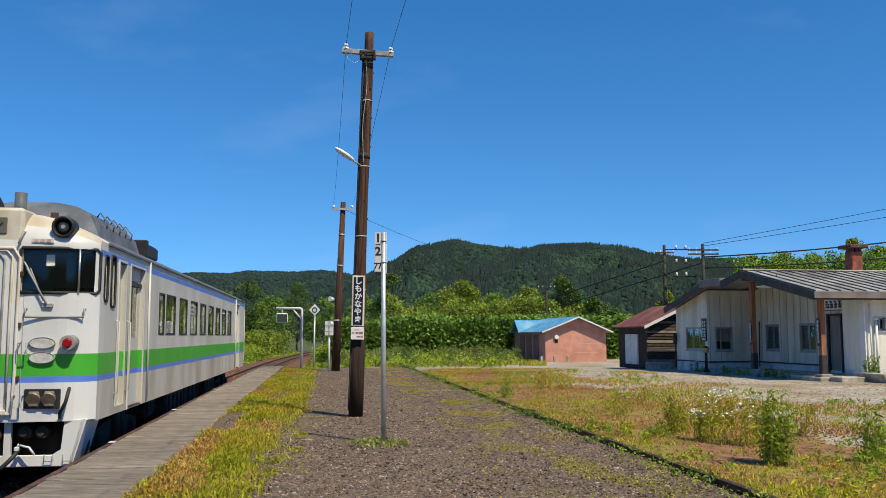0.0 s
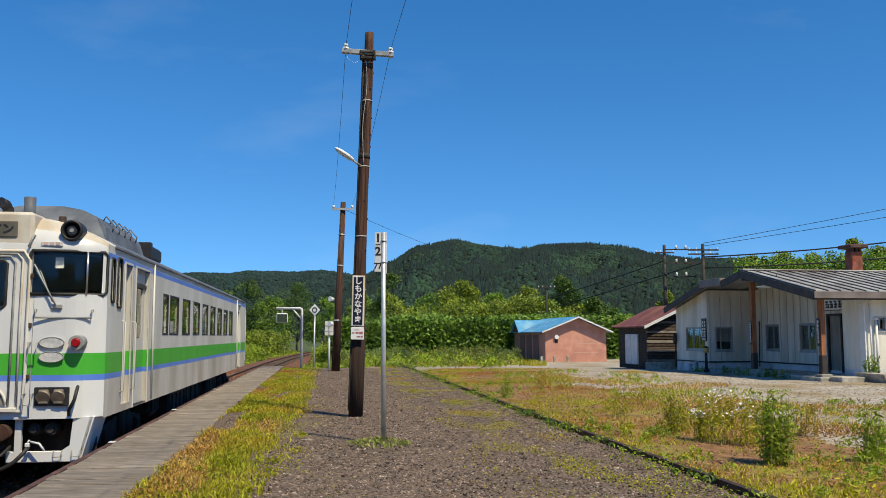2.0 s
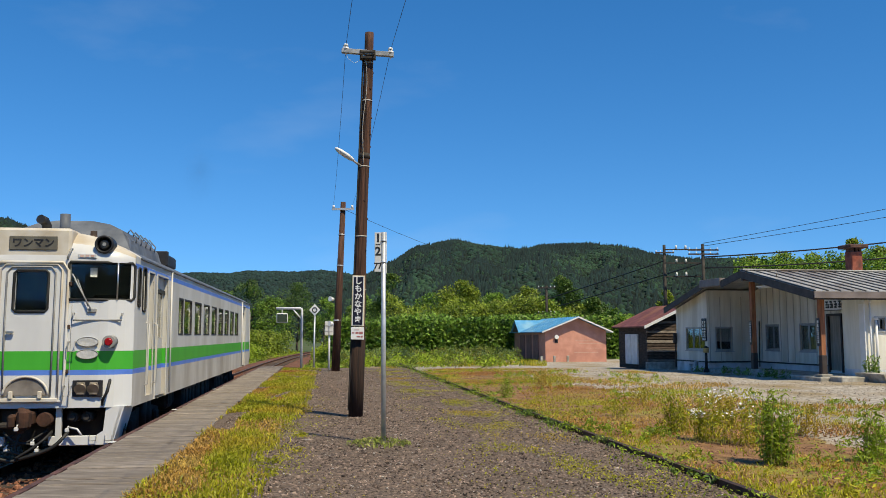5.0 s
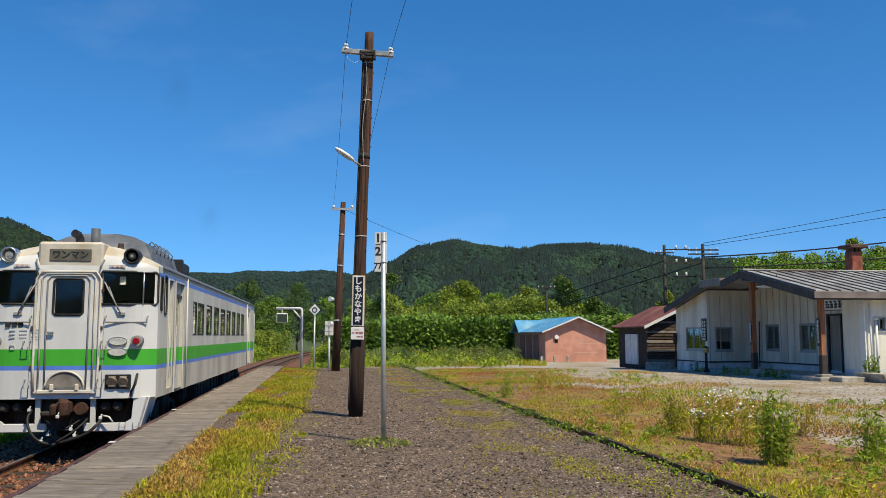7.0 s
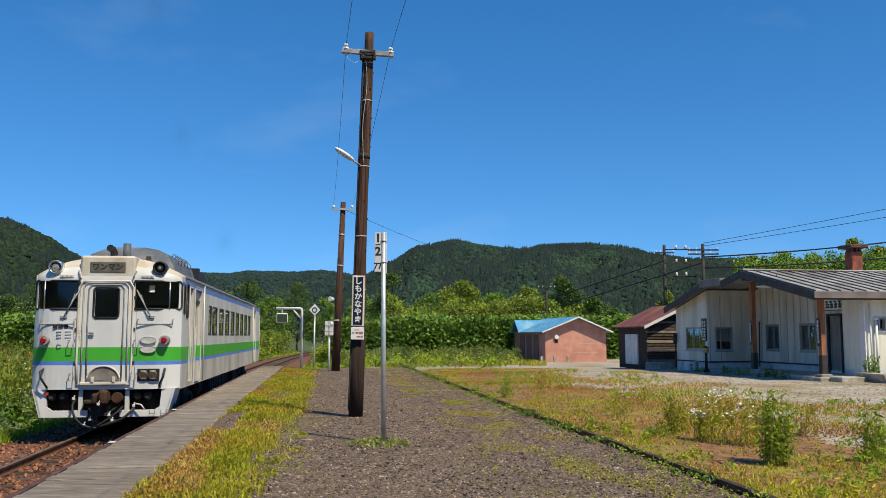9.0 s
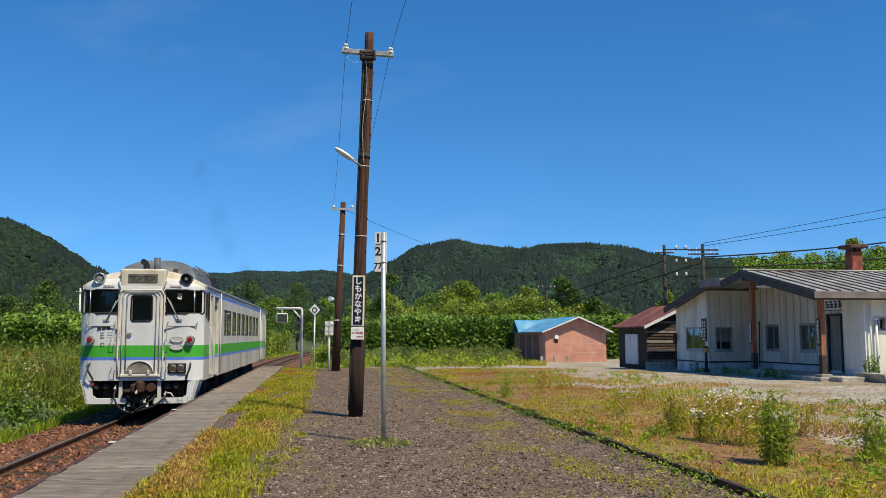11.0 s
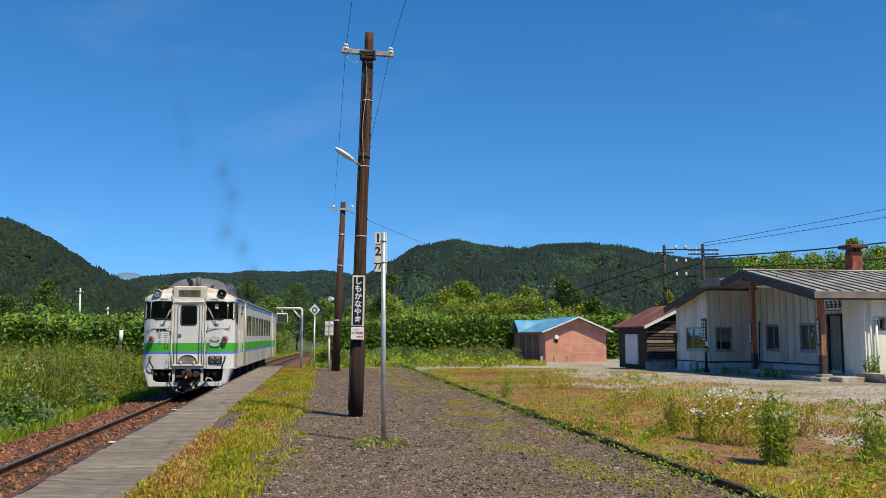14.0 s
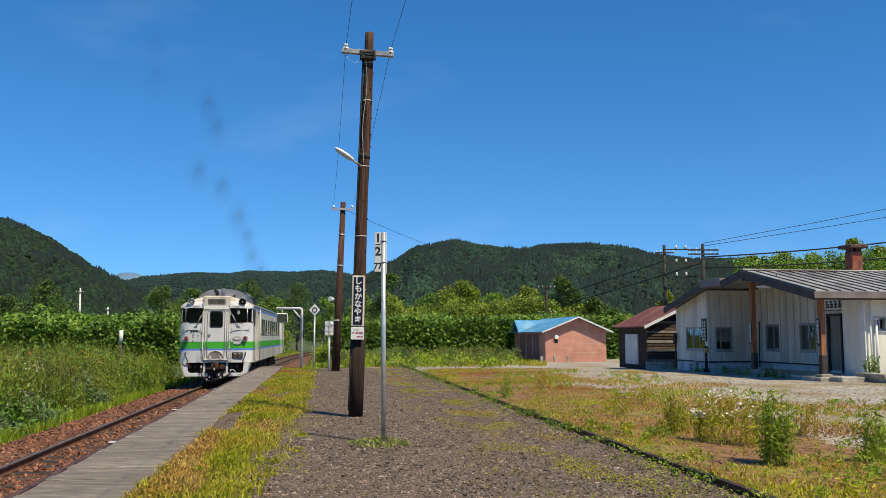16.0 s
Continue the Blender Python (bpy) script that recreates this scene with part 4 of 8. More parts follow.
def station_window(parent, m, w, h, panes, curtain=0.0):
    """A framed sliding window in its opening; local x across, y into the wall."""
    bm = bmesh.new()
    for x0, x1, z0, z1 in ((-0.05, 0.0, -0.05, h + 0.05), (w, w + 0.05, -0.05, h + 0.05), (0, w, -0.05, 0), (0, w, h, h + 0.05)):
        box(bm, x0, x1, -0.035, 0.07, z0, z1, 0.004)
    box(bm, -0.08, w + 0.08, -0.07, 0.02, -0.08, -0.045, 0.004)
    fr = part("window", bm, M_ALU, parent, at=m)
    for k in range(panes):
        a, b = w * k / panes, w * (k + 1) / panes
        bm = bmesh.new()
        for x0, x1, z0, z1 in ((a, a + 0.035, 0, h), (b - 0.035, b, 0, h), (a + 0.035, b - 0.035, 0, 0.04), (a + 0.035, b - 0.035, h - 0.04, h)):
            box(bm, x0, x1, 0.012 + 0.02 * (k % 2), 0.035 + 0.02 * (k % 2), z0, z1)
        part("sash", bm, M_ALU, fr)
        bm = bmesh.new()
        box(bm, a + 0.03, b - 0.03, 0.022 + 0.02 * (k % 2), 0.026 + 0.02 * (k % 2), 0.035, h - 0.035)
        part("pane", bm, M_GLASS, fr).visible_shadow = False
    if curtain:
        bm = bmesh.new()
        n = 24
        pts = [(w * i / n, 0.10 + 0.012 * math.sin(i * 2.1)) for i in range(n + 1)]
        for p, q in zip(pts, pts[1:]):
            bm.faces.new([bm.verts.new(c) for c in ((p[0], p[1], h * (1 - curtain)), (q[0], q[1], h * (1 - curtain)), (q[0], q[1], h), (p[0], p[1], h))])
        part("curtain", bm, M_BLIND if curtain < 0.9 else M_SCREEN, fr)
    return fr


RIDGE_V, RIDGE_Z, NEAR_V, FAR_V, EAVE_Z = 28.3, 3.60, 23.95, 35.2, 2.66


def make_station():
    st = thing("station_building", "white-sided wooden station building with a low grey metal roof", "station building", ST)
    XR = 33.0
    base = 0.27

    def roofline(v):
        if v < RIDGE_V:
            return EAVE_Z + (RIDGE_Z - EAVE_Z) * (v - NEAR_V) / (RIDGE_V - NEAR_V)
        if v < 29.74:
            return RIDGE_Z - 0.25 * (v - RIDGE_V) / (29.74 - RIDGE_V)
        if v < 31.4:
            return 3.35 + 0.06 * (v - 29.74) / 1.66
        return 3.41 - 0.232 * (v - 31.4)

    # wing front (faces the track)
    bm = bmesh.new()
    zs = [-0.3, base]

    def wall_to_roof(bm, a, b, holes, place, tops, nseg):
        us = [a + (b - a) * i / nseg for i in range(nseg + 1)]
        panel(bm, us, zs + [1.0, 2.0], holes, place, 0.12, mat_of=lambda u, v: 1 if v < base else 0)
        for p, q in zip(us, us[1:]):
            bm.faces.new([bm.verts.new(place(*c, 0)) for c in ((p, 2.0), (q, 2.0), (q, tops(q)), (p, tops(p)))])
    wall_to_roof(bm, 32.2, 35.05, [(32.45, 34.1, 0.78, 1.62)], lambda u, v, d: Vector((15.9 + d, u, v)), lambda v: roofline(v) - 0.12, 8)
    part("front_wall", bm, [M_SIDING, M_BASE], st)
    bm = bmesh.new()
    wall_to_roof(bm, 15.9, 18.0, [(16.28, 16.92, 0.76, 1.62)], lambda u, v, d: Vector((u, 32.2 + d, v)), lambda u: roofline(32.2) - 0.12, 4)
    part("return_wall", bm, [M_SIDING, M_BASE], st)
    bm = bmesh.new()
    wall_to_roof(bm, 25.6, 32.2, [(30.62, 31.5, 0.8, 1.70), (28.2, 29.18, 0.79, 1.71), (26.72, 27.45, 0.14, 2.0)], lambda u, v, d: Vector((18.0 + d, u, v)), lambda v: roofline(v) - 0.12, 12)
    part("recessed_wall", bm, [M_SIDING, M_BASE], st)
    bm = bmesh.new()
    wall_to_roof(bm, 17.3, XR - 1, [(17.68, 17.99, 1.49, 1.86)], lambda u, v, d: Vector((u, 24.5 + d, v)), lambda u: roofline(24.5) - 0.1, 10)
    part("end_wall", bm, [M_SIDING, M_BASE], st)
    bm = bmesh.new()
    wall_to_roof(bm, 24.5, 25.6, [], lambda u, v, d: Vector((17.3 + d, u, v)), lambda v: roofline(v) - 0.12, 3)
    for c in ((17.3, 18.0),):
        bm.faces.new([bm.verts.new(q) for q in ((17.3, 25.6, -0.3), (18.0, 25.6, -0.3), (18.0, 25.6, 2.8), (17.3, 25.6, 2.8))])
    part("bay_wall", bm, [M_SIDING, M_BASE], st)
    bm = bmesh.new()
    for a, b, c, d in ((15.9, 35.05, XR - 1, 35.05), (XR - 1, 24.5, XR - 1, 35.05)):
        bm.faces.new([bm.verts.new(p) for p in ((a, b, -0.3), (c, d, -0.3), (c, d, 2.6), (a, b, 2.6))])
    part("back_wall", bm, [M_SIDING], st)
    # battens over the siding joints and the drip board above the footing
    for k in range(5):
        bm = bmesh.new()
        u = 16.0 + 0.45 * k
        box(bm, u - 0.012, u + 0.012, 32.18, 32.21, base + 0.06, 2.85)
        part("batten", bm, M_JOINT, st)
    for k in range(14):
        bm = bmesh.new()
        v = 25.9 + 0.455 * k
        lo = base + 0.06
        if 26.7 < v < 27.5 or 28.2 < v < 29.2 or 30.6 < v < 31.5:
            lo = 2.02 if 26.7 < v < 27.5 else 1.78
        box(bm, 17.98, 18.01, v - 0.012, v + 0.012, lo, roofline(v) - 0.12)
        part("batten", bm, M_JOINT, st)
    for a, b, c, d in ((15.86, 15.9, 32.16, 35.05), (17.96, 18.0, 27.5, 32.16), (17.96, 18.0, 25.56, 26.7)):
        bm = bmesh.new()
        box(bm, a, b, c, d, base, base + 0.05, 0.004)
        part("drip_board", bm, M_DKBROWN, st)
    bm = bmesh.new()
    box(bm, 15.9, 17.96, 32.16, 32.2, base, base + 0.05, 0.004)
    part("drip_board", bm, M_DKBROWN, st)
    # inside: floor and walls painted near-black for the rooms' shade
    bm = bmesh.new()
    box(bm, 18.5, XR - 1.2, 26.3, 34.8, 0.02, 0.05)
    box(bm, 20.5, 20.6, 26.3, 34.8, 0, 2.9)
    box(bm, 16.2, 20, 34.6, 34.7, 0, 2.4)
    part("inner_wall", bm, M_SHADEIN, st)
    # roof: two slopes with thickness
    X0 = 15.3
    for nm, v0, v1 in (("roof_slope", NEAR_V, RIDGE_V), ("roof_slope", RIDGE_V, 29.74), ("roof_slope", 29.74, 31.4), ("roof_slope", 31.4, FAR_V)):
        bm = bmesh.new()
        x0 = X0 if v0 < 29.7 else 15.45
        pts = [(v0, roofline(v0)), (v1, RIDGE_Z if v1 == RIDGE_V else roofline(v1))]
        a, b = pts
        th = 0.05
        cs = [(x0, a[0], a[1]), (XR, a[0], a[1]), (XR, b[0], b[1]), (x0, b[0], b[1])]
        top = [bm.verts.new(c) for c in cs]
        bot = [bm.verts.new((c[0], c[1], c[2] - th)) for c in cs]
        bm.faces.new(top)
        bm.faces.new(bot[::-1])
        for i in range(4):
            bm.faces.new((top[i], bot[i], bot[(i + 1) % 4], top[(i + 1) % 4]))
        part(nm, bm, M_METALROOF, st)
    for k in range(int((XR - X0) / 0.42) + 1):
        u = X0 + 0.02 + 0.42 * k
        bm = bmesh.new()
        vs = [bm.verts.new(c) for v, z in ((NEAR_V - 0.01, EAVE_Z), (RIDGE_V, RIDGE_Z)) for c in ((u - 0.022, v, z - 0.01), (u - 0.022, v, z + 0.03), (u + 0.022, v, z + 0.03), (u + 0.022, v, z - 0.01))]
        for i in range(4):
            bm.faces.new((vs[i], vs[(i + 1) % 4], vs[4 + (i + 1) % 4], vs[4 + i]))
        bm.faces.new(vs[:4][::-1])
        part("roof_seam", bm, M_SEAM_SHADE, st)
    bm = bmesh.new()
    box(bm, X0, XR, RIDGE_V - 0.12, RIDGE_V + 0.12, RIDGE_Z - 0.01, RIDGE_Z + 0.05, 0.02)
    part("ridge_cap", bm, M_METALROOF, st)
    # barge boards, with the porch barge standing forward
    def barge(v0, v1, u0, u1, hgt):
        bm = bmesh.new()
        p = [(v0, roofline(v0) - 0.02), (v1, roofline(v1) - 0.02), (v1, roofline(v1) - hgt), (v0, roofline(v0) - hgt)]
        vs = [bm.verts.new((u, a, b)) for u in (u0, u1) for a, b in p]
        for i in range(4):
            bm.faces.new((vs[i], vs[(i + 1) % 4], vs[4 + (i + 1) % 4], vs[4 + i]))
        bm.faces.new(vs[:4])
        bm.faces.new(vs[4:][::-1])
        part("barge_board", bm, M_DKBROWN, st)
    barge(NEAR_V, RIDGE_V, X0 - 0.04, X0, 0.27)
    barge(RIDGE_V, 29.74, X0 - 0.04, X0, 0.27)
    barge(31.4, FAR_V, 15.41, 15.45, 0.26)
    bm = bmesh.new()
    box(bm, 15.22, 15.46, 29.75, 31.42, 3.15, 3.43, 0.01)
    part("gutter_box", bm, M_FASCIA, st, "grey-brown sheet gutter box")
    bm = bmesh.new()
    box(bm, X0 - 0.04, XR, NEAR_V - 0.06, NEAR_V - 0.02, EAVE_Z - 0.22, EAVE_Z - 0.02, 0.005)
    part("fascia", bm, M_FASCIA, st, "grey-brown sheet fascia under the eave")
    bm = bmesh.new()
    for v in (NEAR_V + 0.05, RIDGE_V):
        z = EAVE_Z - 0.2 if v < 25 else RIDGE_Z - 0.3
        box(bm, X0 + 0.03, 18.1, v - 0.05, v + 0.05, z - 0.06, z + 0.08)
    for k in range(9):
        v = NEAR_V + 0.4 + k * 0.52
        z = roofline(v)
        box(bm, 15.5, 18.0, v - 0.03, v + 0.03, z - 0.13, z - 0.055)
    part("porch_beam", bm, M_DKBROWN, st)
    bm = bmesh.new()
    vs = [bm.verts.new(c) for c in ((X0, NEAR_V, EAVE_Z - 0.06), (18.0, NEAR_V, EAVE_Z - 0.06), (18.0, RIDGE_V, RIDGE_Z - 0.06), (X0, RIDGE_V, RIDGE_Z - 0.06))]
    bm.faces.new(vs)
    part("soffit", bm, M_JOINT, st)
    # pillars on blocks
    for v, top in ((28.68, 3.22), (24.6, 2.44)):
        bm = bmesh.new()
        box(bm, 15.82, 15.98, v - 0.08, v + 0.08, 0.72, top, 0.012)
        box(bm, 15.81, 15.99, v - 0.09, v + 0.09, 0.14, 0.72, 0.012, mi=1)
        pl = part("pillar", bm, [M_TIMBER, M_DKBROWN], st, "orange-brown timber post with a dark wrapped foot")
        bm = bmesh.new()
        box(bm, 15.72, 16.08, v - 0.2, v + 0.2, -0.12, 0.15, 0.015)
        part("footing_block", bm, M_CONC, pl)
        bm = bmesh.new()
        box(bm, 15.78, 15.80, v - 0.07, v + 0.07, 1.0, 1.85, 0.003)
        sg = part("name_strip", bm, M_NAVY, pl)
        bm = bmesh.new()
        for k in range(6):
            z = 1.1 + k * 0.12
            for a, b, c, d in ((-0.045, 0.045, 0.0, 0.02), (-0.045, 0.045, 0.055, 0.075), (-0.01, 0.015, -0.01, 0.085)):
                box(bm, 15.772, 15.779, v + a, v + b, z + c, z + d)
        part("lettering", bm, M_WHITE, sg)
    # porch floor and step
    bm = bmesh.new()
    box(bm, 15.6, 18.0, 24.3, 32.16, -0.25, 0.06, 0.02)
    part("porch_floor", bm, M_CONC, st)
    bm = bmesh.new()
    box(bm, 15.9, 17.5, 23.7, 24.29, -0.3, 0.09, 0.02)
    part("step", bm, M_CONC, st)
    bm = bmesh.new()
    prism(bm, [(16.85, -0.2), (16.7, 0.20), (19.5, 0.24), (19.5, -0.2)], 22.9, 24.25)
    part("planter_box", bm, M_CONC, st)
    # windows and door
    RZ = Matrix.Rotation(-math.pi / 2, 4, "Z")
    station_window(st, Matrix.Translation((15.93, 34.1, 0.78)) @ RZ, 1.65, 0.84, 3)
    station_window(st, Matrix.Translation((16.28, 32.23, 0.76)), 0.64, 0.86, 1, 0.62)
    station_window(st, Matrix.Translation((18.03, 31.5, 0.8)) @ RZ, 0.88, 0.9, 2, 0.98)
    station_window(st, Matrix.Translation((18.03, 29.18, 0.79)) @ RZ, 0.98, 0.92, 2, 0.98)
    station_window(st, Matrix.Translation((17.68, 24.53, 1.49)), 0.31, 0.37, 2)
    bm = bmesh.new()
    box(bm, 18.04, 18.09, 26.74, 27.43, 0.14, 1.98, 0.006)
    dr = part("entrance_door", bm, M_DOOR, st, "weathered plain wooden door")
    bm = bmesh.new()
    for a, b, c, d in ((26.66, 26.74, 0.08, 2.06), (27.43, 27.51, 0.08, 2.06), (26.74, 27.43, 1.98, 2.06)):
        box(bm, 17.96, 18.06, a, b, c, d, 0.005)
    part("door_frame", bm, M_DKBROWN, dr)
    bm = bmesh.new()
    box(bm, 17.90, 17.95, 26.42, 27.55, 2.16, 2.58, 0.006)
    sb = part("sign_board", bm, M_WHITE, st, "white name board over the door")
    rng = random.Random(3)
    bm = bmesh.new()
    for k in range(4):
        v = 27.4 - 0.235 * k
        for dz, h in ((0.0, 0.045), (0.09, 0.04), (0.18, 0.045)):
            w = rng.uniform(0.12, 0.19)
            box(bm, 17.892, 17.899, v - w, v, 2.26 + dz, 2.26 + dz + h)
        box(bm, 17.892, 17.899, v - 0.11, v - 0.06, 2.25, 2.49)
        box(bm, 17.892, 17.899, v - 0.18, v - 0.145, 2.25, 2.4)
    part("sign_bars", bm, M_BLACK, sb)
    bm = bmesh.new()
    for a, b, c, d in ((26.42, 27.55, 2.16, 2.18), (26.42, 27.55, 2.56, 2.58), (26.42, 26.44, 2.18, 2.56), (27.53, 27.55, 2.18, 2.56)):
        box(bm, 17.889, 17.899, a, b, c, d)
    part("sign_border", bm, M_BLACK, sb)
    # down pipes on the end wall
    for u, r, z1 in ((17.42, 0.026, 2.32), (17.62, 0.04, 1.80)):
        bm = bmesh.new()
        tube(bm, (u, 24.4, 0.1), (u, 24.4, z1), r, r, 12)
        tube(bm, (u, 24.4, z1), (u, 24.4, z1 + 0.09), r * 1.7, r * 1.6, 12)
        part("vent_pipe", bm, M_WHITE, st)
    bm = bmesh.new()
    box(bm, 17.26, 17.296, 24.46, 24.72, 0.1, 2.3, 0.006)
    part("corner_board", bm, M_WHITE, st)
    # wing hardware: name plate, meter, small post box
    bm = bmesh.new()
    box(bm, 15.86, 15.89, 31.82 + 0.42, 32.2 + 0.42, 1.1, 2.0, 0.004)
    pl = part("name_plate", bm, M_NAVY, st)
    bm = bmesh.new()
    for k in range(6):
        for a in (0.04, 0.2):
            z = 1.16 + k * 0.13
            for c, d in ((0.0, 0.02), (0.05, 0.07)):
                box(bm, 15.852, 15.859, 32.24 + a, 32.24 + a + 0.12, z + c, z + d)
            box(bm, 15.852, 15.859, 32.24 + a + 0.045, 32.24 + a + 0.07, z - 0.01, z + 0.08)
    part("lettering", bm, M_WHITE, pl)
    bm = bmesh.new()
    pipe(bm, [(15.8, 34.95, 0.0), (15.8, 34.95, 1.3)], 0.03, 8)
    box(bm, 15.72, 15.84, 34.86, 35.02, 1.0, 1.45, 0.02)
    part("cable_riser", bm, M_UNDER, st)
    bm = bmesh.new()
    pipe(bm, [(17.97, 31.95, 1.9), (17.93, 31.95, 0.1)], 0.02, 6)
    part("thin_pipe", bm, M_UNDER, st)
    # chimney
    bm = bmesh.new()
    box(bm, 20.58, 21.02, 29.7, 30.14, 3.2, 4.48, 0.02)
    ch = part("chimney", bm, surf("chimney_brick", (0.22, 0.055, 0.035), (0.36, 0.11, 0.07), 5, 0.85, bump=0.3, c=(0.12, 0.05, 0.04), scale2=2), st, "red brick chimney with a dark cap")
    bm = bmesh.new()
    box(bm, 20.4, 21.18, 29.52, 30.32, 4.60, 4.74, 0.03)
    for a in (20.6, 20.76, 20.92):
        box(bm, a, a + 0.08, 29.72, 30.1, 4.48, 4.60)
    part("chimney_cap", bm, surf("cap_rust", (0.06, 0.03, 0.025), (0.14, 0.07, 0.055), 5, 0.8, bump=0.2), ch)


make_station()

# ---- small things by the station ----
def make_bollard():
    b = thing("garden_post", "dark post with a yellowed cap beside the station wall", "post", ST @ Matrix.Translation((15.3, 31.15, -0.06)))
    bm = bmesh.new()
    tube(bm, (0, 0, -0.1), (0, 0, 0.78), 0.06, 0.05, 10)
    tube(bm, (0, 0, -0.05), (0, 0, 0.12), 0.12, 0.10, 12)
    part("post", bm, M_UNDER, b)
    bm = bmesh.new()
    tube(bm, (0, 0, 0.74), (0, 0, 0.92), 0.10, 0.115, 12)
    part("lantern", bm, surf("yellowed_plastic", (0.36, 0.27, 0.10), (0.46, 0.36, 0.15), 5, 0.5, bump=0.05), b)
    bm = bmesh.new()
    tube(bm, (0, 0, 0.92), (0, 0, 0.99), 0.13, 0.03, 12)
    part("cap", bm, M_UNDER, b)
    for k, (u, v, h, r) in enumerate(((15.45, 32.3, 0.34, 0.07), (15.5, 32.9, 0.22, 0.06))):
        bm = bmesh.new()
        tube(bm, (0, 0, -0.1), (0, 0, h), r, r, 10)
        tube(bm, (0, 0, h), (0, 0, h + 0.05), r * 1.3, r * 1.2, 10)
        ob = part("drain_stub", bm, M_ALU)
        ob.matrix_basis = ST @ Matrix.Translation((u, v, -0.06))
        tagged(ob, "short grey drain pipe stub by the footing", "pipe", "drain stubs")
    lt = thing("tube_light", "white fluorescent tube light under the porch roof", "light", ST @ Matrix.Translation((15.7, 27.2, 2.98)))
    bm = bmesh.new()
    box(bm, -0.05, 0.05, -0.75, 0.75, 0.0, 0.05, 0.01)
    part("housing", bm, M_WHITE, lt)
    bm = bmesh.new()
    tube(bm, (0, -0.68, -0.025), (0, 0.68, -0.025), 0.018, 0.018, 8)
    part("tube", bm, M_WHITE, lt)
    for y in (-0.5, 0.5):
        bm = bmesh.new()
        tube(bm, (0, y, 0.04), (0, y, 0.42), 0.012, 0.012, 6)
        part("hanger", bm, M_UNDER, lt)


make_bollard()

# ---- sheds ----
M_PINK = surf("pink_mortar", (0.50, 0.23, 0.17), (0.60, 0.30, 0.23), 2, 0.85, bump=0.15, c=(0.45, 0.21, 0.16), scale2=0.9)
M_SKYROOF = surf("blue_sheet_roof", (0.07, 0.28, 0.50), (0.11, 0.36, 0.60), 2, 0.45, bump=0.05, c=(0.22, 0.42, 0.55), scale2=0.8)
M_REDROOF = surf("faded_red_roof", (0.12, 0.035, 0.028), (0.22, 0.075, 0.06), 3, 0.7, bump=0.15, c=(0.27, 0.115, 0.06), scale2=1.2)
M_BOARD = surf("black_weathered_board", (0.022, 0.016, 0.013), (0.085, 0.06, 0.048), 3, 0.9, bump=0.4, stretch=(1.5, 1.5, 12), rnd=0.4)
# the wall's pink with the side's shade painted in, hence brown
M_SHADED_PINK = surf("shaded_pink_door", (0.20, 0.095, 0.075), (0.30, 0.15, 0.12), 3, 0.8, bump=0.1, stretch=(5, 5, 0.6))
M_TRIM = surf("white_trim", (0.60, 0.60, 0.60), (0.72, 0.72, 0.72), 4, 0.6, bump=0.05)


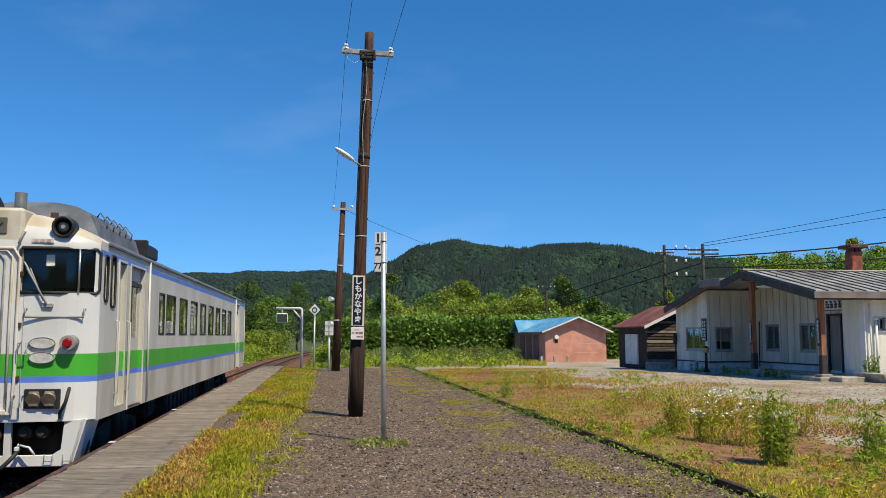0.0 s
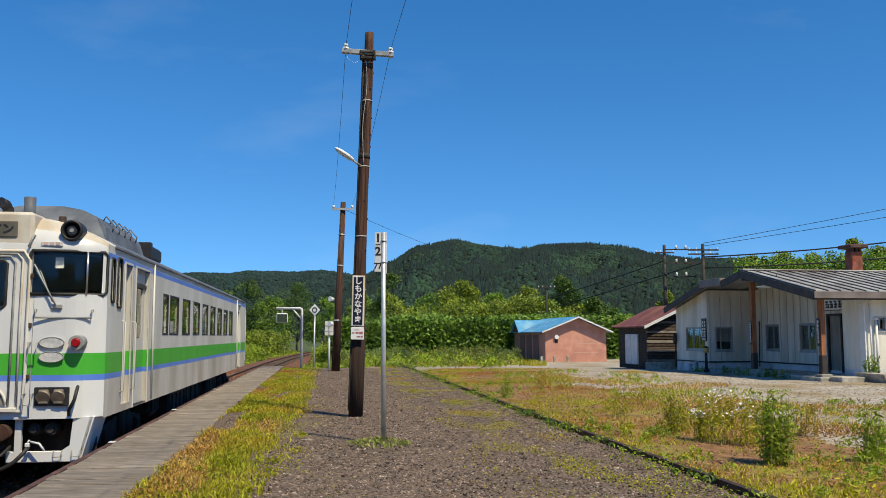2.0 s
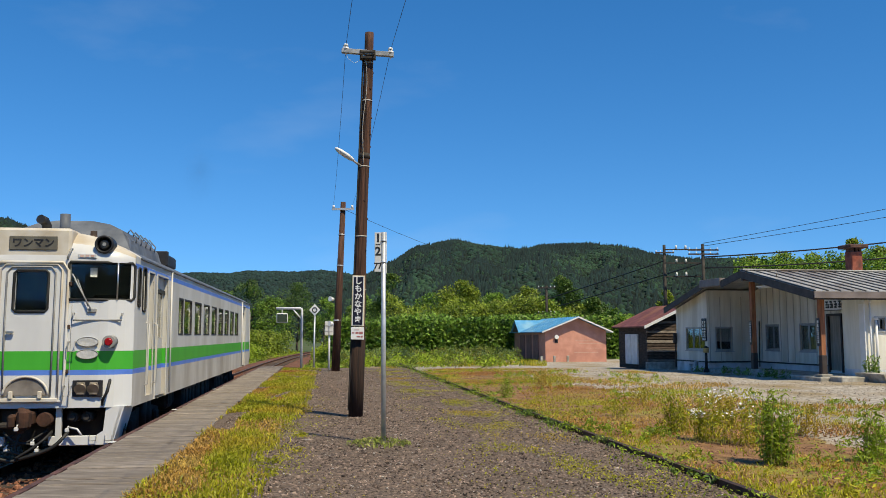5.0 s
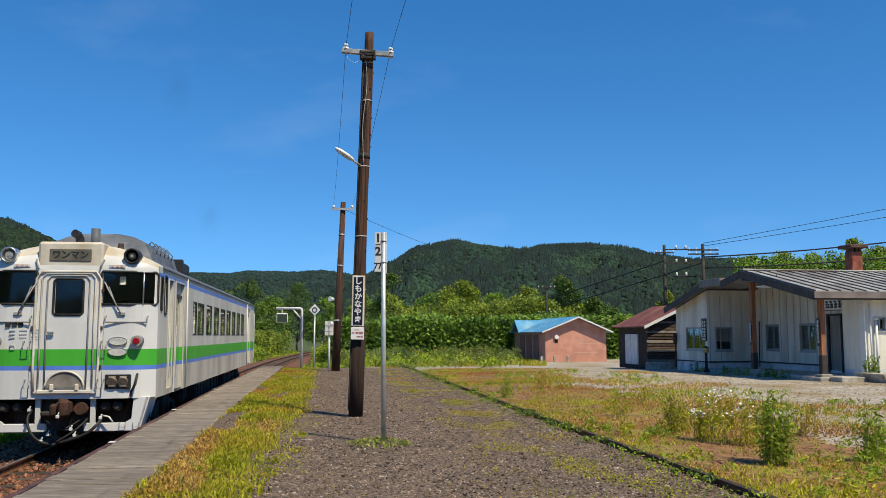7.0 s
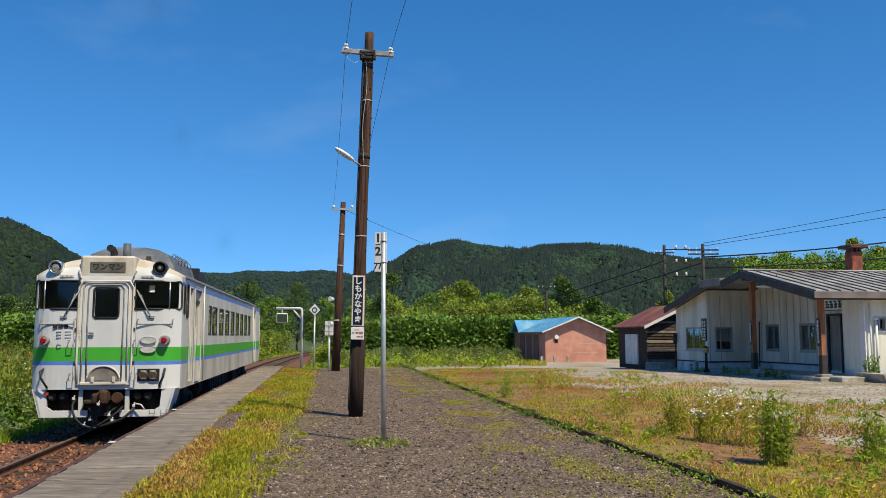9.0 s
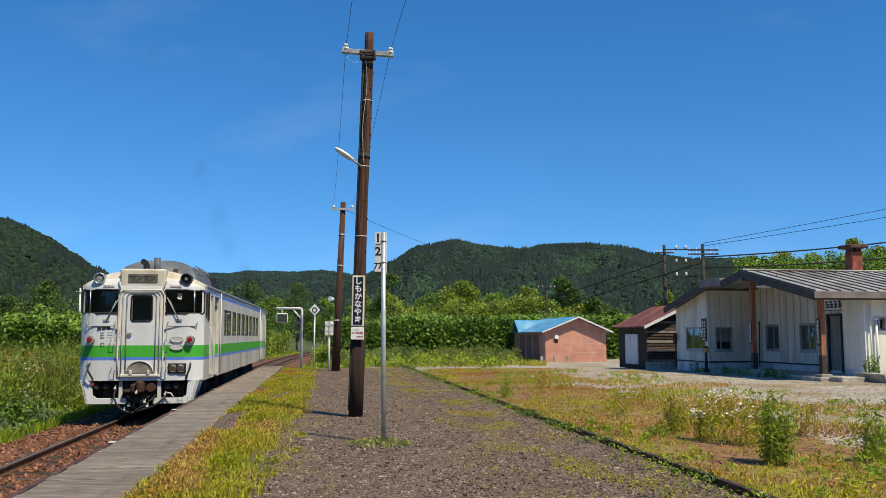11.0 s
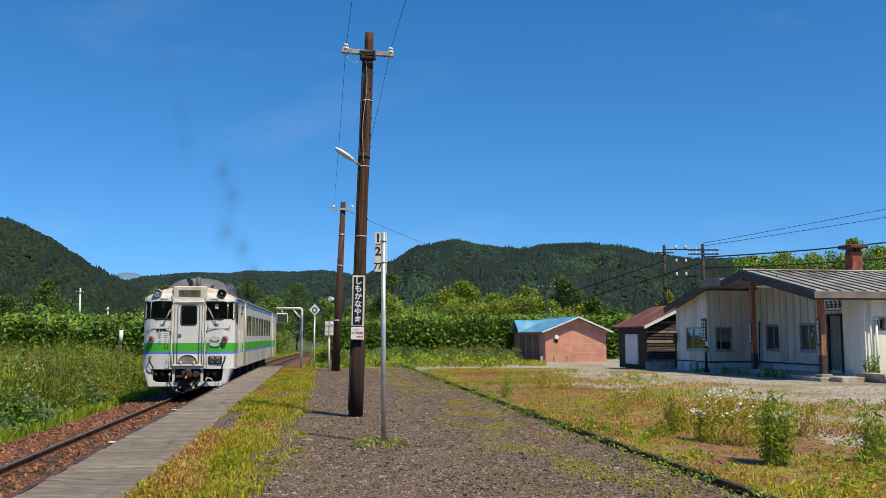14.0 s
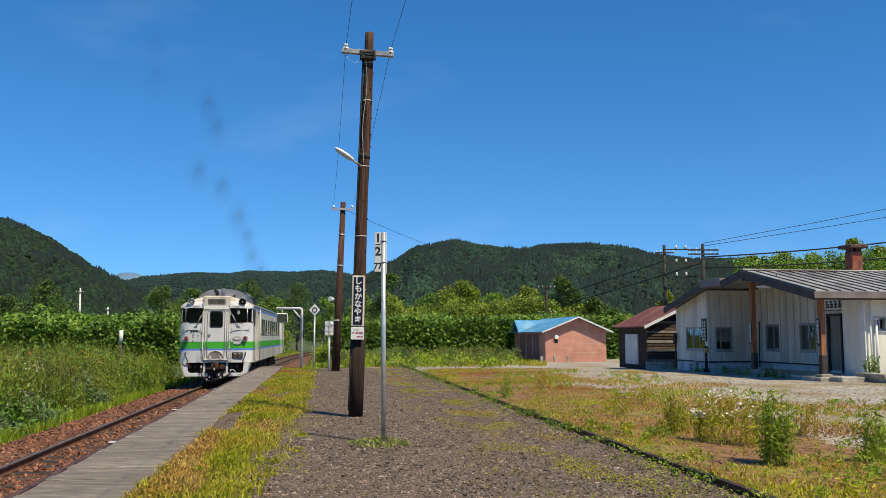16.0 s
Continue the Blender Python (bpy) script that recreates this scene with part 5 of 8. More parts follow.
def make_pink_shed():
    P = Matrix.Translation((6.52, 55.8, -0.38)) @ Matrix.Rotation(0.16, 4, "Z")
    sh = thing("pink_shed", "small pink mortar shed with a blue sheet roof", "shed", P)
    w, dpt, e, r = 4.05, 8.2, 2.02, 2.86
    bm = bmesh.new()
    prism(bm, [(0, 0), (w, 0), (w, e), (w * 0.52, r - 0.02), (0, e)], 0, dpt)
    part("wall", bm, M_PINK, sh)
    for a, b in ((-0.32, w * 0.52), (w * 0.52, w + 0.32)):
        bm = bmesh.new()
        za = e - 0.12 if a < 0 else r
        zb = r if a < 0 else e - 0.12
        prism(bm, [(a, za), (b, zb), (b, zb + 0.06), (a, za + 0.06)], -0.42, dpt + 0.3)
        part("roof_slope", bm, M_SKYROOF, sh)
        bm = bmesh.new()
        prism(bm, [(a, za - 0.02), (b, zb - 0.02), (b, zb + 0.075), (a, za + 0.075)], -0.45, -0.42)
        part("barge_board", bm, M_TRIM, sh)
        for k in range(16):
            y = -0.3 + k * 0.55
            bm = bmesh.new()
            prism(bm, [(a, za + 0.06), (b, zb + 0.06), (b, zb + 0.09), (a, za + 0.09)], y, y + 0.04)
            part("roof_seam", bm, M_SKYROOF, sh)
    # little cross gable over the side doors
    bm = bmesh.new()
    G = Matrix.Translation((-0.02, dpt * 0.78, 0)) @ Matrix.Rotation(math.pi / 2, 4, "Z")
    prism(bm, [(-1.0, e - 0.05), (1.0, e - 0.05), (0, r - 0.2)], -0.3, 0.32, m=G)
    part("cross_gable", bm, M_DKBROWN, sh)
    bm = bmesh.new()
    for q in (-1, 1):
        prism(bm, [(q * 1.15, e - 0.12), (0, r - 0.13), (0, r - 0.06), (q * 1.15, e - 0.05)], -2.0, 0.42, m=G)
    part("cross_roof", bm, M_SKYROOF, sh)
    # doors take the darkened pink of the shed's shaded side
    for y in (1.6, 3.4, 5.2):
        bm = bmesh.new()
        box(bm, -0.05, 0.0, y, y + 1.2, 0.05, 1.75, 0.01)
        part("side_door", bm, M_SHADED_PINK, sh)
    bm = bmesh.new()
    tube(bm, (0.72, 0, 1.62), (0.72, -0.14, 1.62), 0.12, 0.14, 14)
    vt = part("vent_hood", bm, M_WHITE, sh)
    bm = bmesh.new()
    box(bm, 0.62, 0.82, -0.03, 0.0, 1.25, 1.48, 0.01)
    part("flap", bm, M_BLACK, vt)
    for x0, z, x1 in ((1.9, 0.62, 3.5), (2.2, 1.2, 3.8), (2.6, 0.9, 3.6), (2.0, 1.4, 3.7)):
        bm = bmesh.new()
        box(bm, x0, x1, -0.006, 0.002, z, z + 0.025)
        part("crack_mend", bm, surf("pale_mortar", (0.52, 0.34, 0.27), (0.6, 0.42, 0.34), 4, 0.9, bump=0.1), sh)
    for x, h in ((-0.35, 0.42), (0.5, 0.45), (1.38, 0.45)):
        bm = bmesh.new()
        box(bm, x - 0.07, x + 0.07, -0.35, -0.22, -0.05, h, 0.02)
        part("corner_stump", bm, M_CONC, sh)


make_pink_shed()


def make_board_shed():
    P = ST @ Matrix.Translation((15.05, 36.3, -0.16))
    sh = thing("board_shed", "black weathered board shed with a faded red roof", "shed", P)
    w, dpt, e0, e1 = 3.4, 3.4, 2.0, 2.82
    bm = bmesh.new()
    prism(bm, [(0.05, 0), (w, 0), (w, 2.6), (1.9, e1 - 0.08), (0.05, e0)], 0.03, dpt)
    part("wall", bm, M_BOARD, sh)
    rng = random.Random(8)
    z = 0.35
    k = 0
    while z < 2.5:
        h = rng.uniform(0.09, 0.13)
        x0 = max(0.02, 0.02 + (z + h - e0) / (e1 - e0) * 1.9 if z + h > e0 else 0.02)
        bm = bmesh.new()
        vs = box(bm, x0, 3.3, -0.035, 0.03, z, z + h, 0.006)
        for v in vs:
            if v.co.z < z + 0.03 and v.co.y < 0:
                v.co.y -= 0.02
        part("board", bm, M_BOARD if k % 3 else surf("grey_board", (0.12, 0.10, 0.085), (0.26, 0.225, 0.195), 3, 0.9, bump=0.4, stretch=(1.5, 1.5, 12)), sh)
        z += h + 0.03
        k += 1
    bm = bmesh.new()
    box(bm, -0.02, w, -0.05, 0.1, -0.2, 0.34, 0.02)
    part("footing", bm, M_CONC, sh)
    for a, za, b, zb in ((-0.2, e0 - 0.16, 1.9, e1), (1.9, e1, w, 2.55)):
        bm = bmesh.new()
        prism(bm, [(a, za), (b, zb), (b, zb + 0.06), (a, za + 0.06)], -0.35, dpt + 0.3)
        part("roof_slope", bm, M_REDROOF, sh)
    bm = bmesh.new()
    prism(bm, [(-0.22, e0 - 0.22), (1.9, e1 - 0.06), (1.9, e1 + 0.07), (-0.22, e0 - 0.09)], -0.39, -0.35)
    part("barge_board", bm, M_TRIM, sh)
    bm = bmesh.new()
    box(bm, -0.02, 0.06, 1.0, 1.72, 0.2, 1.55, 0.01)
    box(bm, -0.02, 0.06, 1.76, 2.45, 0.2, 1.55, 0.01)
    part("side_door", bm, M_TRIM, sh, "faded white double door")


make_board_shed()

# ---- posts, poles and wires ----
M_ALU_PALE = surf("pale_cable", (0.36, 0.34, 0.32), (0.50, 0.48, 0.45), 6, 0.6, bump=0.05)


def make_main_pole():
    po = thing("utility_pole", "tall brown timber utility pole leaning slightly on the platform", "utility pole", Matrix.Translation((-1.47, 14.68, 0)))
    bm = bmesh.new()
    rng = random.Random(2)
    n, N = 18, 40
    rings = []
    for i in range(N + 1):
        k = i / N
        z = -0.3 + 6.87 * k
        r = 0.114 - 0.037 * k
        c = Vector((0.19 * k + 0.012 * math.sin(k * 9), 0, z))
        rings.append([bm.verts.new(c + Vector((math.cos(2 * math.pi * j / n), math.sin(2 * math.pi * j / n), 0)) * (r * (1 + 0.05 * noise.noise((math.cos(2 * math.pi * j / n) * 2, math.sin(2 * math.pi * j / n) * 2, z * 1.2))))) for j in range(n)])
    for a, b in zip(rings, rings[1:]):
        for j in range(n):
            bm.faces.new((a[j], a[(j + 1) % n], b[(j + 1) % n], b[j])).smooth = True
    bm.faces.new(rings[-1])
    part("mast", bm, M_POLE, po)
    bm = bmesh.new()
    tube(bm, (0.010, 0, -0.05), (0.055, 0, 1.30), 0.1215, 0.1135, 18)
    part("tarred_foot", bm, M_TARFOOT, po, "dark tarred foot of the pole")
    bm = bmesh.new()
    box(bm, -0.28, 0.62, -0.13, -0.05, 6.185, 6.265, 0.006, m=Matrix.Translation((0, 0, 0)) @ Matrix.Rotation(0.085, 4, "Y") @ Matrix.Translation((-0.52, 0, -0.045)))
    arm = part("cross_arm", bm, surf("weathered_zinc", (0.26, 0.28, 0.30), (0.40, 0.42, 0.44), 7, 0.6, metal=0.2, bump=0.05), po, "weathered galvanised cross arm")
    bm = bmesh.new()
    for z in (6.09, 6.19):
        box(bm, 0.055, 0.305, -0.155, -0.05, z - 0.022, z + 0.022, 0.006)
    for x in (0.07, 0.29):
        tube(bm, (x, -0.19, 6.14), (x, 0.12, 6.14), 0.012, 0.012, 8)
        box(bm, x - 0.025, x + 0.025, -0.15, -0.05, 6.06, 6.22, 0.006)
    part("arm_clamp", bm, M_UNDER, arm, "dark bolted clamp")
    for k_, (z, a) in enumerate(((5.85, 0.2), (5.55, -0.9), (5.05, 0.1), (4.75, -0.4), (4.55, 0.3), (3.6, -1.1), (3.3, 0.1), (2.75, -0.5))):
        bm = bmesh.new()
        q = (z + 0.3) / 6.87
        c, r = Vector((0.19 * q + 0.012 * math.sin(q * 9), 0, z)), 0.114 - 0.037 * q
        d = Vector((math.cos(a), math.sin(a), 0.15))
        tube(bm, c + d * (r - 0.01), c + d * (r + 0.012), 0.022, 0.012, 8)
        part("knot", bm, M_TARFOOT if k_ % 2 else M_POLE, po)
    bm = bmesh.new()
    pipe(bm, [(0.19 * q + 0.012 * math.sin(q * 9) - 0.03 + 0.02 * math.sin(q * 31), -(0.118 - 0.037 * q), 6.87 * q - 0.3) for q in [0.66 + 0.29 * i / 24 for i in range(25)]], 0.006, 6)
    part("earth_wire", bm, M_ALU_PALE, po, "pale earth wire")
    bm = bmesh.new()
    for x, z in ((-0.20, 6.245), (0.57, 6.175)):
        tube(bm, (x, -0.09, z - 0.1), (x, -0.09, z), 0.012, 0.012, 8)
        tube(bm, (x, -0.09, z), (x, -0.09, z + 0.035), 0.05, 0.052, 12)
        tube(bm, (x, -0.09, z + 0.035), (x, -0.09, z + 0.06), 0.032, 0.036, 12)
        tube(bm, (x, -0.09, z + 0.06), (x, -0.09, z + 0.10), 0.046, 0.03, 12)
    part("insulator", bm, M_WHITE, arm)
    for z in (6.02, 5.35, 4.35, 4.2, 3.0, 2.1):
        bm = bmesh.new()
        k = (z + 0.3) / 6.87
        x, r = 0.19 * k + 0.012 * math.sin(k * 9), 0.114 - 0.037 * k + 0.006
        tube(bm, (x, 0, z), (x, 0, z + (0.09 if z == 4.35 else 0.018)), r, r, 16)
        part("band", bm, M_UNDER if z == 4.35 else M_ALU_PALE, po)
    bm = bmesh.new()
    pts = []
    for i in range(30):
        z = 6.1 - 6.0 * i / 29
        k = (z + 0.3) / 6.87
        pts.append((0.19 * k - (0.12 - 0.037 * k) * 0.97, -(0.119 - 0.037 * k) * 0.35, z))
    pipe(bm, pts, 0.017, 6)
    part("cable", bm, M_UNDER, po)
    bm = bmesh.new()
    pipe(bm, [(-0.2, -0.1, 6.22), (-0.16, -0.1, 6.08), (-0.05, -0.1, 6.0), (0.04, -0.1, 6.05), (0.08, -0.09, 6.2)], 0.0035, 5)
    part("jumper_wire", bm, M_WHITE, po)
    # street light
    bm = bmesh.new()
    pipe(bm, [(0.06, -0.08, 4.22), (-0.04, -0.16, 4.28), (-0.10, -0.2, 4.33)], 0.02, 8)
    lp = part("lamp_bracket", bm, M_STEEL, po)
    bm = bmesh.new()
    n = 14
    prof = [(0, 0.03, 0.02), (0.06, 0.06, 0.038), (0.16, 0.078, 0.045), (0.28, 0.07, 0.04), (0.35, 0.045, 0.028), (0.38, 0.012, 0.01)]
    rings = []
    D = Vector((-0.80, -0.30, 0.50)).normalized()
    S = D.cross(Vector((0, 0, 1))).normalized()
    U = S.cross(D)
    for s0, w0, h0 in prof:
        c = Vector((-0.04, -0.16, 4.29)) + D * s0
        rings.append([bm.verts.new(c + S * (w0 * math.cos(2 * math.pi * j / n)) + U * (h0 * math.sin(2 * math.pi * j / n))) for j in range(n)])
    for a, b in zip(rings, rings[1:]):
        for j in range(n):
            bm.faces.new((a[j], a[(j + 1) % n], b[(j + 1) % n], b[j])).smooth = True
    bm.faces.new(rings[0][::-1])
    bm.faces.new(rings[-1])
    part("lamp_shade", bm, M_WHITE, lp, "white enamel street lamp head")


make_main_pole()


def make_name_sign():
    sg = thing("station_name_sign", "navy vertical station name sign with white kana on the pole", "sign", Matrix.Translation((-1.445, 14.53, 0)) @ pose(0, 0, 0, 0, 0.9, 0))
    bm = bmesh.new()
    box(bm, -0.106, 0.106, -0.02, 0.01, 1.49, 2.335, 0.004)
    part("board", bm, surf("cream_border", (0.62, 0.52, 0.36), (0.74, 0.66, 0.5), 6, 0.5, bump=0.05), sg)
    bm = bmesh.new()
    box(bm, -0.090, 0.090, -0.023, -0.02, 1.505, 2.32)
    part("inner_border", bm, M_WHITE, sg)
    bm = bmesh.new()
    box(bm, -0.080, 0.080, -0.028, -0.02, 1.515, 2.31, 0.001)
    part("panel", bm, M_NAVY, sg)
    for k, chx in enumerate("しもかなやま"):
        text("kana", chx, 0.128, M_WHITE, pose(0, -0.031, 2.24 - 0.129 * k, 90, 0, 0), sg)
    bm = bmesh.new()
    box(bm, -0.108, 0.108, -0.025, 0.005, 1.27, 1.475, 0.004)
    lab = part("small_plate", bm, M_WHITE, sg)
    bm = bmesh.new()
    for x0, x1, z0, z1 in ((-0.05, 0.03, 1.425, 1.435), (-0.09, -0.05, 1.37, 1.39), (-0.03, 0.02, 1.365, 1.395), (0.03, 0.09, 1.36, 1.40), (-0.01, 0.05, 1.31, 1.33), (0.06, 0.09, 1.305, 1.335)):
        box(bm, x0, x1, -0.028, -0.0255, z0, z1)
    part("print_bars", bm, surf("print_red", (0.34, 0.12, 0.12), (0.44, 0.18, 0.18), 4, 0.5, bump=0), lab)


make_name_sign()


def make_distance_post():
    po = thing("distance_post", "galvanised distance post with a white number plate", "distance post", Matrix.Translation((-0.745, 11.0, 0)) @ pose(0, 0, 0, 0, -0.2, 0))
    bm = bmesh.new()
    tube(bm, (0, 0, -0.2), (0, 0, 2.64), 0.030, 0.030, 14)
    part("post", bm, M_STEEL, po)
    bm = bmesh.new()
    box(bm, -0.115, -0.028, -0.008, 0.0, 2.14, 2.64, 0.001, m=Matrix.Rotation(0.0, 4, "Z"))
    box(bm, -0.03, 0.035, 0.03, 0.038, 2.12, 2.65)
    pl = part("plate", bm, surf("plate_silver", (0.55, 0.56, 0.56), (0.66, 0.66, 0.66), 5, 0.45, bump=0.03), po)
    for s, z, sz in (("1", 2.565, 0.15), ("2", 2.395, 0.15), ("77", 2.21, 0.105)):
        text("digit", s, sz, M_BLACK, pose(-0.072, -0.0095, z, 90, 0, 0), pl, 0.0005)
    bm = bmesh.new()
    box(bm, -0.10, -0.045, -0.010, -0.0082, 2.478, 2.49)
    part("bar", bm, M_BLACK, pl)
    for z in (2.25, 2.52):
        bm = bmesh.new()
        tube(bm, (0, 0, z), (0, 0, z + 0.025), 0.036, 0.036, 12)
        part("clamp", bm, M_STEEL, po)


make_distance_post()


def make_far_posts():
    po = thing("utility_pole", "brown timber utility pole at the platform end", "utility pole", Matrix.Translation((-4.07, 33.43, 0)))
    bm = bmesh.new()
    tube(bm, (-0.05, 0, -0.5), (0.20, 0, 6.5), 0.17, 0.10, 14)
    part("mast", bm, M_POLE, po)
    bm = bmesh.new()
    box(bm, -0.22, 0.62, -0.16, -0.08, 6.17, 6.25)
    arm = part("cross_arm", bm, M_STEEL, po)
    bm = bmesh.new()
    for x in (-0.16, 0.56):
        tube(bm, (x, -0.12, 6.25), (x, -0.12, 6.36), 0.05, 0.04, 8)
    part("insulator", bm, M_WHITE, arm)
    bm = bmesh.new()
    for x, z in ((-0.12, 2.72), (-0.13, 1.78)):
        tube(bm, (x, -0.1, z), (x - 0.12, -0.25, z + 0.02), 0.05, 0.10, 10)
    part("loudspeaker", bm, M_WHITE, po)
    bm = bmesh.new()
    for z in (1.9, 4.0, 5.2):
        k = z / 6.5
        tube(bm, (-0.05 + 0.25 * k, 0, z), (-0.05 + 0.25 * k, 0, z + 0.05), 0.172 - 0.06 * k, 0.17 - 0.06 * k, 12)
    part("band", bm, M_STEEL, po)

    mi = thing("mirror_post", "white pipe gantry with a platform mirror", "mirror", Matrix.Translation((-5.79, 35.78, 0)))
    bm = bmesh.new()
    pipe(bm, [(0, 0, -0.5), (0, 0, 2.38), (-0.03, 0, 2.44), (-0.08, 0, 2.46), (-1.05, -0.1, 2.46)], 0.05, 10)
    pipe(bm, [(0, 0, 2.0), (-0.38, -0.03, 2.44)], 0.03, 8)
    part("frame", bm, M_TRIM, mi)
    bm = bmesh.new()
    box(bm, -1.02, -0.56, -0.14, -0.06, 1.86, 2.26, 0.03)
    mr = part("mirror_case", bm, M_TRIM, mi, at=Matrix.Translation((-0.79, -0.1, 0)) @ Matrix.Rotation(0.19, 4, "Z") @ Matrix.Translation((0.79, 0.1, 0)))
    bm = bmesh.new()
    box(bm, -0.99, -0.59, -0.15, -0.138, 1.9, 2.22, 0.004)
    part("mirror_face", bm, surf("mirror", (0.75, 0.75, 0.75), (0.8, 0.8, 0.8), 2, 0.03, metal=1.0, bump=0), mr)
    bm = bmesh.new()
    pipe(bm, [(-0.8, -0.08, 2.26), (-0.8, -0.08, 2.46)], 0.025, 8)
    part("hanger", bm, M_TRIM, mi)

    dm = thing("diamond_sign", "white diamond marker on a grey post", "marker sign", Matrix.Translation((-5.37, 36.38, 0)))
    bm = bmesh.new()
    tube(bm, (0, 0, -0.5), (0.02, 0, 2.2), 0.035, 0.035, 10)
    part("post", bm, M_STEEL, dm)
    bm = bmesh.new()
    prism(bm, [(0.02, 2.17), (0.25, 2.41), (0.02, 2.66), (-0.21, 2.41)], -0.06, -0.035)
    pl = part("plate", bm, M_WHITE, dm)
    bm = bmesh.new()
    pipe(bm, [(0.02 + 0.095 * math.cos(math.pi * i / 10), -0.064, 2.41 + 0.095 * math.sin(math.pi * i / 10)) for i in range(21)], 0.022, 6)
    part("ring", bm, M_BLACK, pl)

    bd = thing("marker_board", "small grey rear-facing board on a post", "marker sign", Matrix.Translation((-4.5, 34.55, 0)))
    bm = bmesh.new()
    tube(bm, (0, 0, -0.3), (0, 0, 1.9), 0.045, 0.04, 10)
    part("post", bm, M_TRIM, bd)
    bm = bmesh.new()
    box(bm, -0.17, 0.17, -0.09, -0.055, 1.35, 1.90, 0.02)
    bb = part("board", bm, M_TRIM, bd)
    bm = bmesh.new()
    for z in (1.5, 1.72):
        box(bm, -0.14, 0.14, -0.10, -0.088, z, z + 0.03)
    box(bm, -0.025, 0.025, -0.11, -0.09, 1.36, 1.88)
    part("bracket", bm, M_STEEL, bb)


make_far_posts()


def wire(pts, r=0.006, sag=0.0, label="thin black overhead wire"):
    bm = bmesh.new()
    a, b = Vector(pts[0]), Vector(pts[1])
    pipe(bm, [a.lerp(b, i / 16) - Vector((0, 0, sag * 4 * (i / 16) * (1 - i / 16))) for i in range(17)], r, 5)
    tagged(part("wire", bm, M_BLACK), label, "wire", "overhead wires")


for (x0, z0), (x1, z1) in (((-1.67, 6.30), (-4.23, 6.34)), ((-0.90, 6.23), (-3.51, 6.34))):
    wire([(x0, 14.59, z0), (x1, 33.31, z1)], 0.0042, 0.25)
wire([(-1.67, 14.59, 6.30), (1.2, -4.0, 6.5)], 0.0042, 0.1)
wire([(-0.90, 14.59, 6.23), (2.0, -4.0, 6.4)], 0.0042, 0.1)
wire([(-3.8, 33.4, 6.2), (6.0, 62.0, 5.9)], 0.008, 0.4)


def far_pole(name, x, y, z0, h, arms, label, dx=1.2, mat=M_UNDER):
    po = thing(name, label, "utility pole", Matrix.Translation((x, y, z0)), "village utility poles")
    bm = bmesh.new()
    tube(bm, (0, 0, -0.3), (0, 0, h), 0.17, 0.11, 10)
    part("mast", bm, mat, po)
    for z in arms:
        bm = bmesh.new()
        box(bm, -dx, dx, -0.16, -0.08, z - 0.05, z + 0.05)
        ar = part("cross_arm", bm, M_DKBROWN, po)
        for k in (-1, -0.5, 0.5, 1):
            bm = bmesh.new()
            tube(bm, (k * dx * 0.92, -0.12, z + 0.05), (k * dx * 0.92, -0.12, z + 0.17), 0.042, 0.036, 8)
            part("insulator", bm, M_WHITE, ar)
    return po


far_pole("utility_pole", 16.6, 65, -0.8, 8.9, (8.3,), "dark timber pole with a cross arm behind the station", 0.7)
far_pole("utility_pole", 18.9, 63, -0.8, 8.75, (8.3, 8.0), "dark timber pole with cross arms behind the station", 1.1)
tr_ = thing("transformer_frame", "rack of grey insulators between two poles", "transformer")
for z in (5.6, 6.6, 7.6):
    bm = bmesh.new()
    box(bm, 16.3, 19.2, 63.9, 64.0, z, z + 0.09)
    bar = part("cross_bar", bm, M_UNDER, tr_)
    for x in (17.2, 17.9):
        bm = bmesh.new()
        tube(bm, (x, 63.9, z + 0.1), (x, 63.9, z + 0.34), 0.085, 0.07, 10)
        part("insulator", bm, M_TRIM, bar)
for z, x1, z1 in ((8.0, 60, 15.6), (7.8, 62, 14.4)):
    wire([(18.9, 63, z), (x1, 45, z1)], 0.018, 0.3)
wire([(16.6, 65, 6.9), (-6.0, 120, 1.2)], 0.05, 0.5)
wire([(18.9, 63, 6.6), (-5.0, 120, 0.5)], 0.05, 0.5)
wire([(18.9, 63, 7.0), (45, 50, 9.6)], 0.05, 0.6)
wire([(18.9, 63, 6.2), (45, 50, 8.2)], 0.05, 0.6)

NR = np.random.default_rng(21)


def cards(name, P, size, mat, up=0.3, asp=0.55, fold=0.25, turn=(0, 0)):
    """Leaves at points P: each a folded pair of triangles-and-back, randomly turned."""
    P = np.asarray(P, float)
    N = len(P)
    d = NR.normal(size=(N, 3))
    d /= np.linalg.norm(d, axis=1)[:, None]
    nrm = NR.normal(size=(N, 3))
    nrm[:, 2] = np.abs(nrm[:, 2]) + up * 2
    nrm[:, 0] += turn[0]
    nrm[:, 1] += turn[1]
    w = np.cross(d, nrm)
    w /= np.linalg.norm(w, axis=1)[:, None] + 1e-9
    nn = np.cross(w, d)
    s = (np.asarray(size) * NR.uniform(0.6, 1.3, N))[:, None]
    V = np.stack([P - d * s, P + w * s * asp + nn * s * fold, P + d * s, P - w * s * asp + nn * s * fold], 1).reshape(-1, 3)
    i = np.arange(N)[:, None] * 4
    F = np.concatenate([i + [0, 1, 2], i + [0, 2, 3]], 1).reshape(-1, 3)
    return mesh_np(name, V, F, mat)


